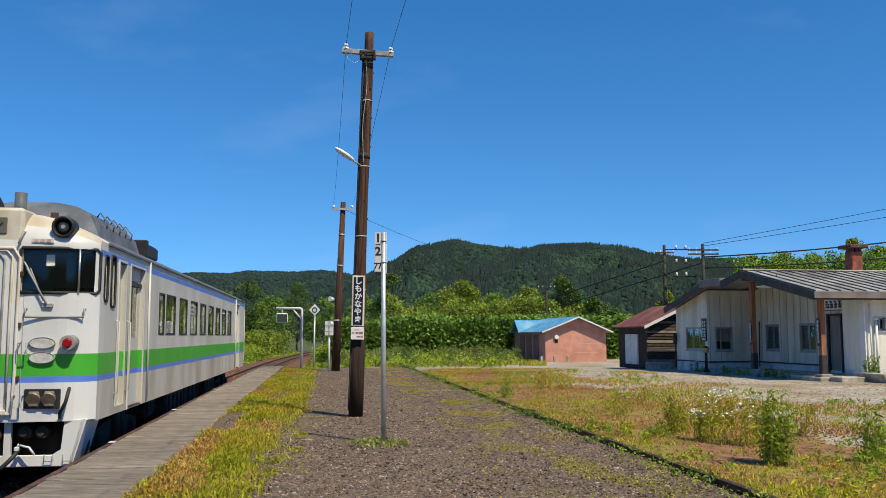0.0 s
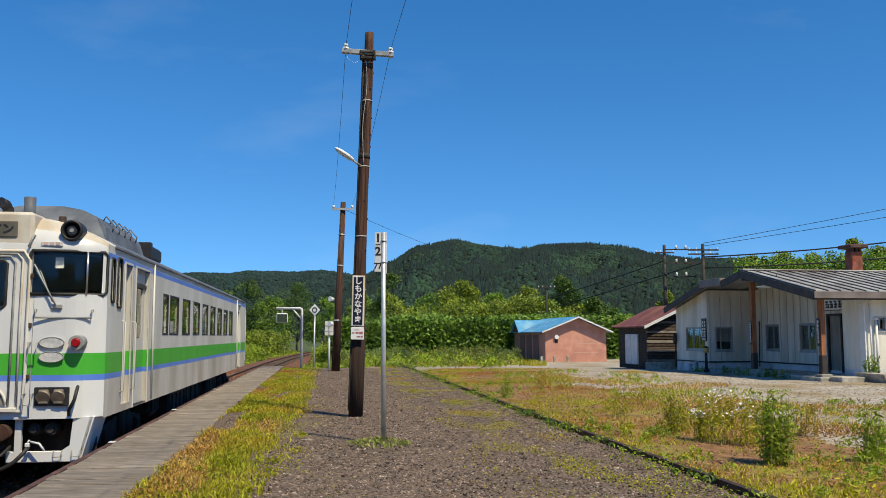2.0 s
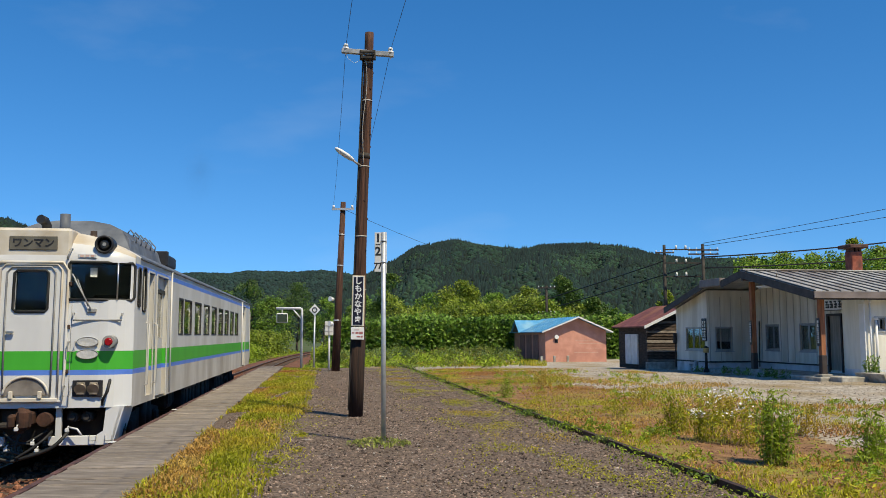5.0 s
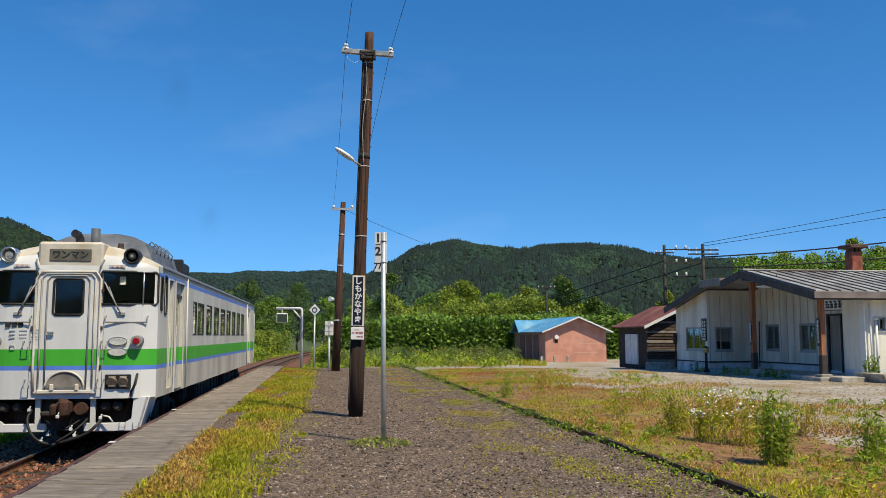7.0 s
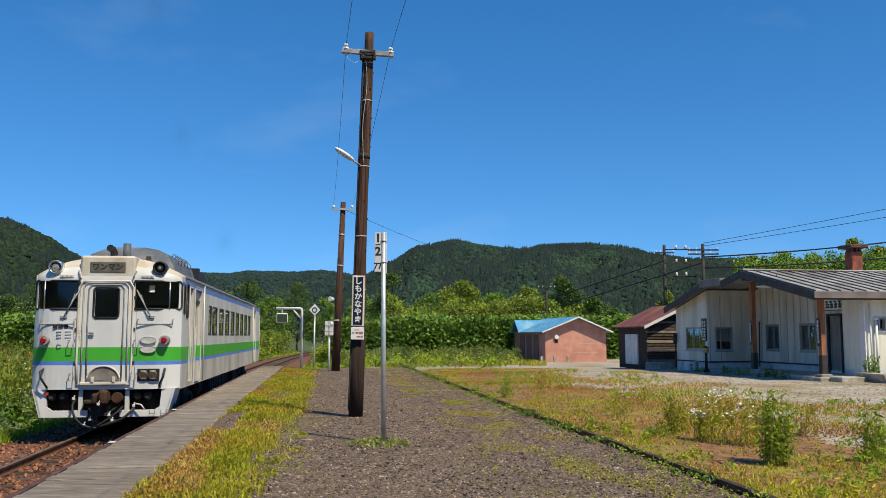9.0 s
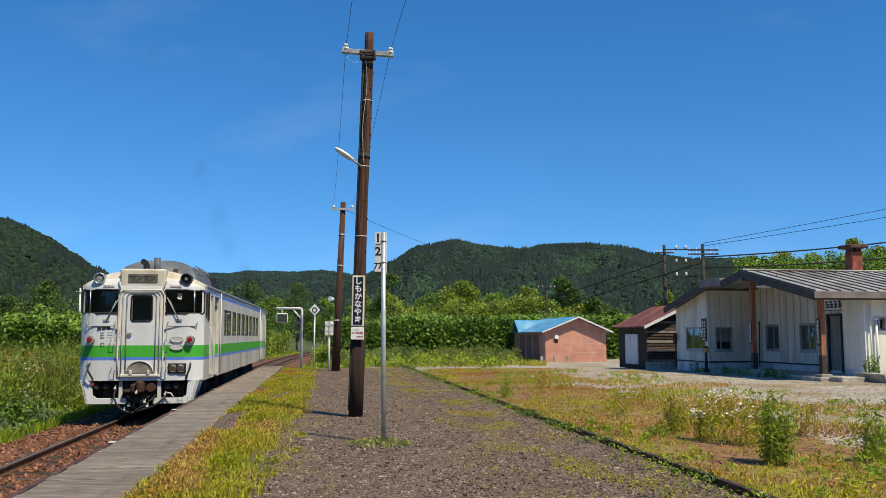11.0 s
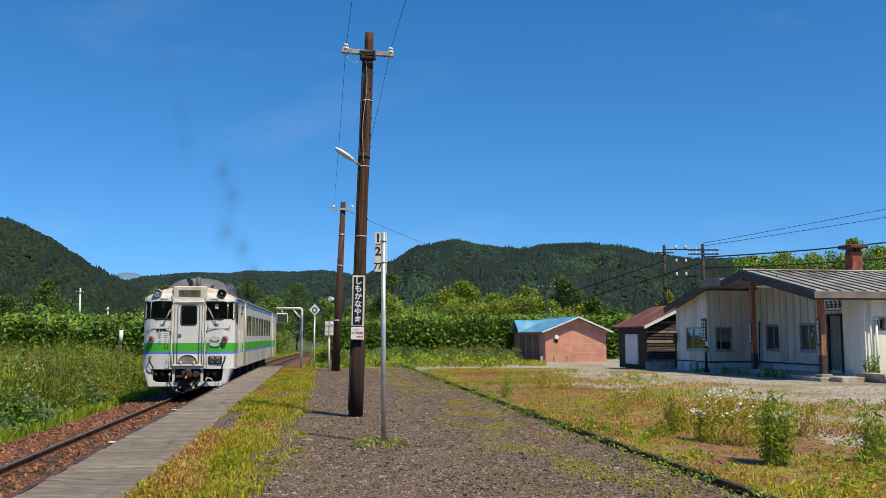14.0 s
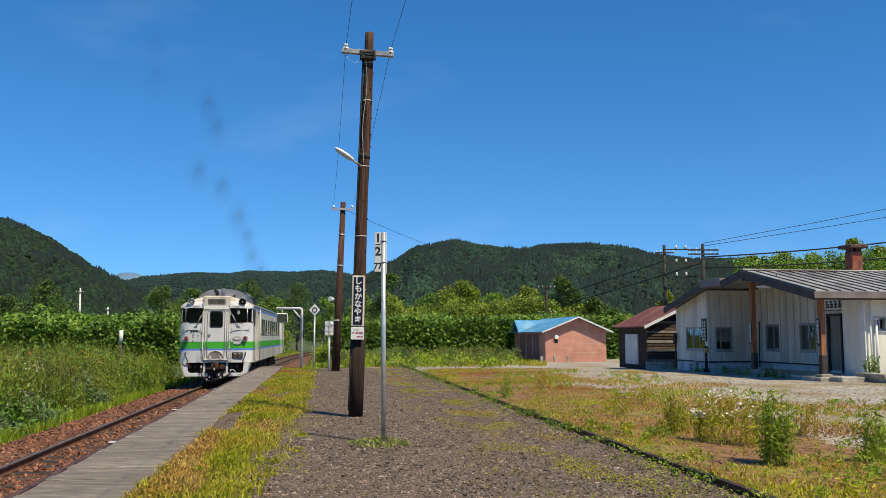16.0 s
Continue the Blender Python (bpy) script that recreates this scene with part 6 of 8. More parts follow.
def mesh_np(name, V, F, mat):
    me = bpy.data.meshes.new(name)
    me.vertices.add(len(V))
    me.vertices.foreach_set("co", np.ascontiguousarray(V, dtype=np.float32).ravel())
    k = F.shape[1]
    me.loops.add(F.size)
    me.loops.foreach_set("vertex_index", np.ascontiguousarray(F, dtype=np.int32).ravel())
    me.polygons.add(len(F))
    me.polygons.foreach_set("loop_start", np.arange(0, F.size, k, dtype=np.int32))
    me.update(calc_edges=True)
    me.materials.append(mat)
    return new(name, me)


# ---- hills: ridges all round the valley, as heights over the eye at a bearing ----
FOCAL = 1539.7


def ridge_fn(pts):
    xs, ys = [p[0] for p in pts], [p[1] for p in pts]

    def f(px):
        if px <= xs[0]:
            return ys[0]
        for (a, b), (c, d) in zip(zip(xs, ys), zip(xs[1:], ys[1:])):
            if px <= c:
                t = (px - a) / (c - a)
                t = t * t * (3 - 2 * t) * 0.5 + t * 0.5
                return b + (d - b) * t
        return ys[-1]
    return f


def hill(name, label, pts, x0, x1, d0, dr, d1, mat, ncol, nrow, trees, tree_r, seed, rough=0.05, mat_firs=None, cone=0.0):
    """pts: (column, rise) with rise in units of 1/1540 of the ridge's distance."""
    f = ridge_fn(pts)
    rng = random.Random(seed)

    def place(px, k):
        """k: 0 foot, 1 ridge, 2 back."""
        bear = (px - 784) / FOCAL
        dist = d0 + (dr - d0) * k if k <= 1 else dr + (d1 - dr) * (k - 1)
        top = f(px) / FOCAL * dr + 2.4 - tree_r * 1.1
        z = top * (k ** 0.85 if k <= 1 else 1 - (k - 1))
        fold = noise.noise((px * 0.012, k * 2.2, seed)) + 0.5 * noise.noise((px * 0.035, k * 4.5, seed + 7))
        w = math.sin(min(k, 1) * math.pi) if k < 1 else 0
        z += fold * rough * dr * w * 0.35 * min(1.0, top / 40)
        dist *= 1 + 0.06 * fold * w
        return Vector((bear * dist, dist, z - 1.1))
    bm = bmesh.new()
    cols = [x0 + (x1 - x0) * i / ncol for i in range(ncol + 1)]
    ks = [2.0 * j / nrow for j in range(nrow + 1)]
    g = [[bm.verts.new(place(c, k)) for k in ks] for c in cols]
    for a, b in zip(g, g[1:]):
        for j in range(nrow):
            bm.faces.new((a[j], b[j], b[j + 1], a[j + 1])).smooth = True
    hl = tagged(part(name, bm, mat), label, "hill", kind="backdrop")
    # tree crowns over the slope: pointed conifers and round broadleaf trees, as one wood each
    if not trees:
        return
    sets = {True: ([], []), False: ([], [])}
    for i in range(trees):
        px, k = rng.uniform(x0, x1), (rng.random() ** 0.8) * 1.03
        if i % 7 == 0:
            k = rng.uniform(0.95, 1.01)
        p = place(px, k)
        firs = noise.noise((px * 0.010, k * 2.6, seed + 20)) + 0.5 * noise.noise((px * 0.04, k * 7, seed + 4)) + rng.gauss(0, 0.22) > cone
        r = tree_r * (rng.uniform(0.45, 0.85) if firs else rng.uniform(0.6, 1.35))
        sets[firs][0].append((p.x, p.y, p.z - r * 0.5))
        sets[firs][1].append(r)
    for firs, (vs, rs) in sets.items():
        if not vs:
            continue
        P, R = np.array(vs), np.array(rs)
        N, n = len(R), (5 if firs else 4)
        tall = R * (NR.uniform(2.4, 3.9, N) if firs else NR.uniform(1.0, 1.6, N))
        rows = []
        for z, q in (((0.0, 0.9),) if firs else ((0.05, 0.8), (0.62, 0.82))):
            a = 2 * np.pi * (np.arange(n)[None] + NR.random((N, 1))) / n
            e = q * NR.uniform(0.75, 1.25, (N, n)) * R[:, None]
            rows.append(np.stack([P[:, None, 0] + e * np.cos(a), P[:, None, 1] + e * np.sin(a), P[:, None, 2] + (tall[:, None] * (z + NR.uniform(-0.1, 0.1, (N, n))))], 2))
        apex = P + np.stack([NR.normal(0, 0.1, N) * R, NR.normal(0, 0.1, N) * R, tall], 1)
        V = np.concatenate(rows + [apex[:, None]], 1).reshape(-1, 3)
        tri = []
        for j in range(n):
            k = (j + 1) % n
            tri += [(j, k, n)] if firs else [(j, k, n + k), (j, n + k, n + j), (n + j, n + k, 2 * n)]
        F = (np.arange(N)[:, None, None] * ((n if firs else 2 * n) + 1) + np.array(tri)[None]).reshape(-1, 3)
        wood = mesh_np("hill_wood", V, F, mat_firs if firs else mat)
        tagged(wood, "dense dark conifers on the hillside" if firs else "dense green broadleaf forest on the hillside", "forest", kind="stuff")


# very low greens hold the canopies' self-shade; the forest's blue shift holds haze
M_HAZY_FOREST = surf("forest", (0.006, 0.022, 0.014), (0.015, 0.041, 0.023), 0.02, 0.95, bump=0.0, coord="World", rnd=0.7, island=True, c=(0.021, 0.051, 0.023), scale2=0.011)
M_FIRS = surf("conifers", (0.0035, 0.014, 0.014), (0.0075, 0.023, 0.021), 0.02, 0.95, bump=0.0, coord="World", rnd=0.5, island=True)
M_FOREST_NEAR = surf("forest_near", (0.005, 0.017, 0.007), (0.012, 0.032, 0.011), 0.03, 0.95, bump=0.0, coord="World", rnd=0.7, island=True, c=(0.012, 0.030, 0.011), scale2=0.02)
# bluer again: aerial haze of the far ridge mixed into its base colour
M_HAZY_FOREST_FAR = surf("hazy_forest_far", (0.008, 0.025, 0.022), (0.016, 0.040, 0.033), 0.02, 0.95, bump=0.0, coord="World", rnd=0.45, island=True)
# air haze painted straight into the mountain's pale blue
M_HAZEHILL = surf("haze_blue_mountain", (0.10, 0.19, 0.30), (0.14, 0.24, 0.36), 0.01, 1.0, bump=0.0, coord="World")

hill("hill", "wooded hill behind the station", [(560, 70), (640, 104), (690, 130), (740, 158), (805, 170), (850, 163), (910, 155), (985, 161), (1045, 163), (1100, 158), (1165, 143), (1230, 135), (1300, 138), (1450, 120), (1700, 105)], 560, 1750, 420, 1150, 1900, M_HAZY_FOREST, 110, 44, 46000, 2.5, 3, 0.06, M_FIRS, 0.0)
hill("hill", "lower wooded ridge beyond the fields", [(120, 70), (200, 95), (260, 108), (345, 114), (400, 112), (440, 117), (520, 115), (570, 118), (640, 108), (720, 90)], 120, 720, 900, 1700, 2400, M_HAZY_FOREST_FAR, 60, 30, 13000, 3.4, 5, 0.04, M_FIRS, 0.45)
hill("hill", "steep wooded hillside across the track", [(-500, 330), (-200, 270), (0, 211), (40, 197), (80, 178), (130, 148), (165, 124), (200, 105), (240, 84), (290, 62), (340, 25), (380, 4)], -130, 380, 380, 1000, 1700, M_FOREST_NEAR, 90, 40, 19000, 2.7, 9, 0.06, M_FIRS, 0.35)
hill("far_mountain", "distant mountain with haze painted in as pale blue", [(150, 90), (195, 106), (215, 113), (235, 113), (260, 105), (300, 95)], 150, 310, 2800, 3300, 3600, M_HAZEHILL, 24, 12, 0, 1, 12, 0.02)


def back_hills():
    """The wooded valley side behind the viewer, which shows in panes and mirror."""
    bm = bmesh.new()
    rows = []
    for i in range(61):
        a = radians(75 + 210 * i / 60)
        h = 50 + 26 * noise.noise((i * 0.13, 0, 40)) + 9 * noise.noise((i * 0.5, 2, 41))
        rows.append([bm.verts.new((math.sin(a) * d, math.cos(a) * d, z * (1 + 0.15 * noise.noise((i * 0.7, d * 0.02, 3))) - 1.2)) for d, z in ((190, 0), (230, 0.45 * h), (290, 0.8 * h), (380, h), (560, 0))])
    for r, q in zip(rows, rows[1:]):
        for k in range(4):
            bm.faces.new((r[k], r[k + 1], q[k + 1], q[k])).smooth = True
    tagged(part("hill", bm, M_HAZY_FOREST), "wooded valley side behind the platform", "hill", kind="backdrop")


back_hills()

# ---- plants ----
def leafy(name, a, b, rnd=0.45, trans=0.35, c=None, scale=0.6):
    """Leaf green with light coming through, varied leaf by leaf."""
    m = surf(name, a, b, scale, 0.46, bump=0.0, rnd=rnd, island=True, coord="World", c=c, scale2=0.25, spec=0.38)
    n, l = m.node_tree.nodes, m.node_tree.links
    bs, out = n["Principled BSDF"], n["Material Output"]
    src = bs.inputs["Base Color"].links[0].from_socket
    tr = n.new("ShaderNodeBsdfTranslucent")
    l.new(src, tr.inputs["Color"])
    mx = n.new("ShaderNodeMixShader")
    mx.inputs[0].default_value = trans
    l.new(bs.outputs[0], mx.inputs[1])
    l.new(tr.outputs[0], mx.inputs[2])
    l.new(mx.outputs[0], out.inputs["Surface"])
    return m


M_LEAF = leafy("leaf_green", (0.095, 0.19, 0.024), (0.215, 0.34, 0.05), trans=0.4, rnd=0.65)
M_WILLOW = leafy("willow_green", (0.14, 0.205, 0.020), (0.27, 0.335, 0.040), trans=0.4, rnd=0.55)
M_MUGWORT = leafy("grey_green_leaf", (0.085, 0.14, 0.05), (0.19, 0.265, 0.105), trans=0.3, rnd=0.6)
M_TALLWEED = leafy("tall_weed_green", (0.125, 0.195, 0.022), (0.29, 0.355, 0.048), c=(0.25, 0.22, 0.055), trans=0.4, rnd=0.6)
M_LEAF_BRIGHT = leafy("leaf_bright", (0.21, 0.31, 0.022), (0.32, 0.42, 0.045), trans=0.45)
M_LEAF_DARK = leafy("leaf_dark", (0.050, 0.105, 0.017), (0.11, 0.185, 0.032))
M_LEAF_MID = leafy("leaf_mid", (0.065, 0.135, 0.019), (0.15, 0.235, 0.038))
M_WEED = leafy("weed_green", (0.055, 0.115, 0.02), (0.19, 0.27, 0.05), c=(0.20, 0.20, 0.08), trans=0.4, rnd=0.65)
M_GRASS = leafy("grass_green", (0.34, 0.355, 0.022), (0.50, 0.455, 0.038), c=(0.46, 0.27, 0.04), scale=0.5, trans=0.45)
M_GRASS_G = leafy("grass_fresh", (0.20, 0.30, 0.022), (0.34, 0.44, 0.035), scale=0.5, trans=0.45)
M_TUFT = leafy("pale_weed", (0.22, 0.27, 0.05), (0.38, 0.40, 0.10), c=(0.36, 0.30, 0.14), scale=6, trans=0.4)
M_STRAW = leafy("dry_grass", (0.46, 0.265, 0.055), (0.57, 0.39, 0.10), c=(0.38, 0.15, 0.04), scale=0.7)
M_BARK = surf("bark", (0.05, 0.04, 0.032), (0.12, 0.10, 0.08), 4, 0.9, bump=0.5, stretch=(4, 4, 0.8))
M_STEM = surf("stem", (0.20, 0.22, 0.05), (0.34, 0.24, 0.09), 5, 0.8, bump=0)
M_PETAL = surf("white_petal", (0.75, 0.75, 0.72), (0.85, 0.85, 0.82), 8, 0.6, bump=0)
M_ORANGE = surf("orange_petal", (0.65, 0.16, 0.04), (0.75, 0.26, 0.06), 8, 0.6, bump=0)
def blades(name, P, h, mat, width=0.006, lean=0.35):
    """Grass blades: a bent strip of three triangles each."""
    P = np.asarray(P, float)
    N = len(P)
    h = (np.asarray(h) * NR.uniform(0.5, 1.25, N))[:, None]
    a = NR.uniform(0, 2 * np.pi, N)
    out = np.stack([np.cos(a), np.sin(a), np.zeros(N)], 1)
    b = NR.uniform(0, 2 * np.pi, N)
    side = np.stack([np.cos(b), np.sin(b), np.zeros(N)], 1) * (width * NR.uniform(0.7, 1.4, N))[:, None]
    ln = (lean * NR.uniform(0.2, 1.4, N))[:, None]
    mid = P + out * h * ln * 0.35 + np.array([0, 0, 1]) * h * 0.6
    tip = P + out * h * ln + np.array([0, 0, 1]) * h * (1 - 0.25 * ln)
    V = np.stack([P - side, P + side, mid + side * 0.8, mid - side * 0.8, tip], 1).reshape(-1, 3)
    i = np.arange(N)[:, None] * 5
    F = np.concatenate([i + [0, 1, 2], i + [0, 2, 3], i + [3, 2, 4]], 1).reshape(-1, 3)
    return mesh_np(name, V, F, mat)


def bearing(px, dist):
    return (px - 784) / FOCAL * dist


# ---- trees ----
def tree(px, top, dist, wide, mat, label, leaf=0.16, count=2600, seed=0, shape=1.0):
    """top: rise of the crown's top over the eye at that bearing; wide: the crown's width, both in 1/1540 of the distance."""
    rng = random.Random(seed * 17 + int(px))
    x, y = bearing(px, dist), dist
    z0 = ground_z(x, y)
    H = EYE + top / FOCAL * dist - z0
    R = wide / FOCAL * dist / 2
    tr = thing("tree", label, "tree", Matrix.Translation((x, y, z0)), "trees round the station")
    bm = bmesh.new()
    rr = 0.03 * H * 0.55 + 0.04
    pts = [Vector((rng.uniform(-.05, .05) * H * k, rng.uniform(-.05, .05) * H * k, H * k * 0.85 - 0.2)) for k in (0, 0.2, 0.4, 0.6, 0.8, 1.0)]
    for i, (p, q) in enumerate(zip(pts, pts[1:])):
        tube(bm, p, q, rr * (1 - i * 0.18), rr * (1 - (i + 1) * 0.18), 8)
    ends = []
    for i in range(9):
        k = rng.uniform(0.25, 0.85)
        a = rng.uniform(0, 6.28)
        p = pts[min(4, int(k * 5))]
        r = R * rng.uniform(0.5, 0.85) * (1.1 - 0.5 * k)
        q = p + Vector((math.cos(a) * r, math.sin(a) * r, H * 0.14))
        tube(bm, p, q, rr * 0.4, rr * 0.12, 6)
        ends.append(q)
    part("trunk", bm, M_BARK, tr)
    clumps = [(e, R * rng.uniform(0.32, 0.5)) for e in ends]
    for i in range(16):
        k = rng.random() ** 0.8
        a = rng.uniform(0, 6.28)
        prof = math.sin(math.pi * (0.18 + 0.80 * k)) ** 0.7
        r = R * prof * rng.uniform(0.35, 0.85)
        clumps.append((Vector((math.cos(a) * r, math.sin(a) * r, H * (0.22 + 0.72 * k) * 1.0)), R * rng.uniform(0.22, 0.42)))
    clumps.append((Vector((0, 0, H * 0.94)), R * 0.22))
    P = []
    for i in range(count):
        c, r = clumps[rng.randrange(len(clumps))]
        v = Vector((rng.gauss(0, 1), rng.gauss(0, 1), rng.gauss(0, 1))).normalized() * r * rng.uniform(0.55, 1.05)
        q = c + Vector((v.x, v.y, v.z * 0.85 * shape))
        if q.z > 0.15:
            P.append((q.x, q.y, min(q.z, H * 1.03)))
    ob = cards("crown", P, leaf * np.ones(len(P)), mat, up=0.6, turn=(0.4, -0.7))
    ob.parent = tr


for i, (px, top, dist, wide, mat, lab, cnt) in enumerate([
    (445, 100, 112, 84, M_LEAF_DARK, "round dark green tree by the track curve", 2800),
    (527, 90, 132, 74, M_LEAF_DARK, "dense dark green tree by the track curve", 2800),
    (690, 112, 96, 62, M_LEAF_DARK, "tall dark green tree beyond the platform end", 2600),
    (644, 74, 110, 64, M_LEAF, "green tree beyond the platform end", 2200),
    (816, 97, 90, 92, M_WILLOW, "bright yellow-green willow over the thicket", 3400),
    (760, 72, 96, 96, M_LEAF, "mid-green tree behind the thicket", 2600),
    (878, 74, 98, 92, M_LEAF, "mid-green tree behind the thicket", 2600),
    (930, 86, 92, 84, M_WILLOW, "light green tree behind the thicket", 2600),
    (992, 106, 86, 84, M_LEAF_DARK, "dark green tree behind the pink shed", 3000),
    (960, 70, 84, 70, M_LEAF, "green tree behind the pink shed", 2000),
    (1052, 66, 82, 72, M_LEAF_DARK, "dark leafy tree behind the pink shed", 2400),
    (1085, 46, 74, 56, M_LEAF, "low green tree between the sheds", 1600),
    (1180, 84, 74, 36, M_WILLOW, "young light green tree by the poles", 1200),
    (1335, 142, 72, 90, M_WILLOW, "bright green tree behind the station roof", 2800),
    (1385, 146, 74, 90, M_WILLOW, "bright green tree behind the station roof", 2800),
    (1440, 148, 73, 96, M_WILLOW, "bright green tree behind the station roof", 2800),
    (1514, 178, 75, 58, M_WILLOW, "slender bright green tree behind the chimney", 1800),
    (1560, 160, 72, 90, M_WILLOW, "bright green tree behind the chimney", 2600),
    (84, 100, 92, 96, M_LEAF_DARK, "dark green tree in front of the hillside", 2600),
    (16, 66, 92, 110, M_LEAF_DARK, "dark green tree in front of the hillside", 2200),
    (292, 90, 112, 76, M_LEAF_MID, "green tree across the track", 2200),
    (346, 84, 110, 82, M_LEAF_MID, "green tree across the track", 2000),
    (395, 76, 112, 92, M_LEAF_MID, "green tree across the track", 2000),
    (575, 66, 125, 60, M_LEAF, "green tree beyond the track curve", 1800),
    (480, 68, 112, 84, M_LEAF, "green tree by the track curve", 2000),
]):
    tree(px, top, dist, wide * 1.15, mat, lab, 0.105 if dist < 80 else 0.135, int(cnt * 2.5), i)


# ---- thickets: tall broad-leaved growth, as one mass each ----
def thicket(name, label, px0, px1, d0, d1, ztop, n, leaf, mat, seed, core=True, heave=0.8):
    rng = random.Random(seed)
    P = []

    def top(x, y):
        return ztop + heave * noise.noise((x * 0.28, y * 0.28, seed)) + 0.5 * noise.noise((x * 1.1, y * 1.1, seed + 3))
    for i in range(n):
        d = d0 + (d1 - d0) * rng.random() ** 2.0
        x = bearing(rng.uniform(px0, px1), d)
        lat = lat_of(x, d)
        if -3.2 < lat < 2.6:
            continue
        g = ground_z(x, d)
        t = top(x, d)
        k = rng.random() ** (0.3 if d > d0 + 1.2 else 0.8)
        P.append((x, d, g + (t - g) * k))
    tagged(cards(name, P, leaf * np.ones(len(P)), mat, up=0.55, asp=0.62, turn=(0.5, -0.9)), label, "thicket", kind="stuff")
    # a dark sheet under the leaves stands in for the thicket's inner shade
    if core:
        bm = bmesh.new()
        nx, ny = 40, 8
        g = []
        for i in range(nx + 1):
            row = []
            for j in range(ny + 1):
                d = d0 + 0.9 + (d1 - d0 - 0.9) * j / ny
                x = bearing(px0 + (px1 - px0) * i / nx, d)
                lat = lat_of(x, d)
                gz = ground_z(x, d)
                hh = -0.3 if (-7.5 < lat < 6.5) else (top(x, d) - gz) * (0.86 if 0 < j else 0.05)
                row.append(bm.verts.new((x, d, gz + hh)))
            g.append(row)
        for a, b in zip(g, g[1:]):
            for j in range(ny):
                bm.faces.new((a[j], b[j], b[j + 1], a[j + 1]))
        tagged(part(name + "_inside", bm, M_LEAF_DARK), "dark sheet standing in for the shade inside the thicket", "thicket", kind="stuff")


thicket("knotweed_thicket", "broad-leaved green knotweed thicket beyond the yard", 585, 1120, 64, 78, 2.6, 40000, 0.15, M_LEAF, 4)
thicket("knotweed_thicket", "broad-leaved green knotweed thicket across the track", -160, 330, 44, 62, 2.3, 34000, 0.14, M_LEAF, 8)
thicket("knotweed_thicket", "leafy growth along the track curve", 330, 600, 92, 118, 1.7, 16000, 0.15, M_WILLOW, 15)
thicket("tree_belt", "willow growth behind the knotweed thicket", 680, 1062, 82, 92, 4.2, 24000, 0.135, M_WILLOW, 33, True, 2.2)
thicket("tree_belt", "green foliage behind the station roof", 1300, 1620, 68, 76, 7.5, 22000, 0.13, M_LEAF, 27, True, 1.1)
thicket("field_weeds", "pale green weeds along the track curve", 400, 590, 70, 95, 0.3, 12000, 0.09, M_GRASS_G, 19, False)


def clumps(name, label, spots, mat, per, leaf, asp=0.4, up=0.3, upright=0.0):
    """Bushy weeds: leaves on the outer part of many small domes (x, y, ground, radius, height)."""
    S = np.repeat(np.asarray(spots, float), per, axis=0)
    N = len(S)
    a = NR.uniform(0, 2 * np.pi, N)
    e = np.arcsin(NR.uniform(0.02, 1.0, N))
    k = NR.uniform(0.55, 1.08, N) * (1 + 0.25 * np.sin(3 * a + S[:, 0] * 9) * NR.random(N))
    P = np.stack([S[:, 0] + S[:, 3] * k * np.cos(e) * np.cos(a), S[:, 1] + S[:, 3] * k * np.cos(e) * np.sin(a), S[:, 2] + S[:, 4] * (k * np.sin(e) * (1 - upright) + upright * NR.random(N) ** 0.7)], 1)
    tagged(cards(name, P, leaf * np.ones(N), mat, up=up, asp=asp, turn=(0.3, -0.6)), label, "weeds", kind="stuff")


_g, _w = [], []
for _i in range(9000):
    _d = random.uniform(47, 60)
    _x = bearing(596 + 370 * random.random() ** 1.2, _d)
    if noise.noise((_x * 0.4, _d * 0.4, 31)) > -0.2 and lat_of(_x, _d) > 3:
        _g.append((_x, _d, ground_z(_x, _d)))
for _i in range(520):
    _d = random.uniform(56, 64)
    _x = bearing(590 + 325 * random.random(), _d)
    _c = noise.noise((_x * 0.5, _d * 0.5, 77))
    if lat_of(_x, _d) > 3 and _c > -0.3:
        _w.append((_x, _d, ground_z(_x, _d), random.uniform(0.25, 0.5), max(0.25, 0.75 + 0.7 * _c + random.uniform(-0.2, 0.2))))
_lo, _bu = [], []
for _i in range(1500):
    _s = 38 + 85 * random.random() ** 1.1
    _a = random.choice((-1, 1)) * (2.7 + 11 * random.random() ** 1.3)
    _p = on_track(_s, _a)
    if _a > 0 and _p.y < 42:
        continue
    _lo.append((_p.x, _p.y, ground_z(_p.x, _p.y), random.uniform(0.3, 0.6), random.uniform(0.2, 0.5) + 0.05 * max(0, abs(_a) - 5)))
for _i in range(110):
    _s = 84 + 40 * random.random()
    _a = random.choice((-1, -1, 1)) * random.uniform(6, 20)
    _p = on_track(_s, _a)
    _bu.append((_p.x, _p.y, ground_z(_p.x, _p.y), random.uniform(0.9, 1.7), random.uniform(1.2, 2.8)))
for _i in range(60):
    _d = random.uniform(104, 116)
    _x = bearing(random.uniform(430, 540), _d)
    if lat_of(_x, _d) < -4:
        _bu.append((_x, _d, ground_z(_x, _d), random.uniform(0.9, 1.5), random.uniform(1.2, 2.6)))
clumps("low_weeds", "yellow-green low growth beside the curving track", _lo[::2], M_TALLWEED, 34, 0.12, 0.35, 0.5, 0.2)
clumps("low_weeds", "fresh green low growth beside the curving track", _lo[1::2], M_GRASS_G, 34, 0.12, 0.35, 0.5, 0.2)
clumps("bushes", "light green bushes beside the curving track", _bu, M_WILLOW, 150, 0.14, 0.5, 0.5, 0.0)
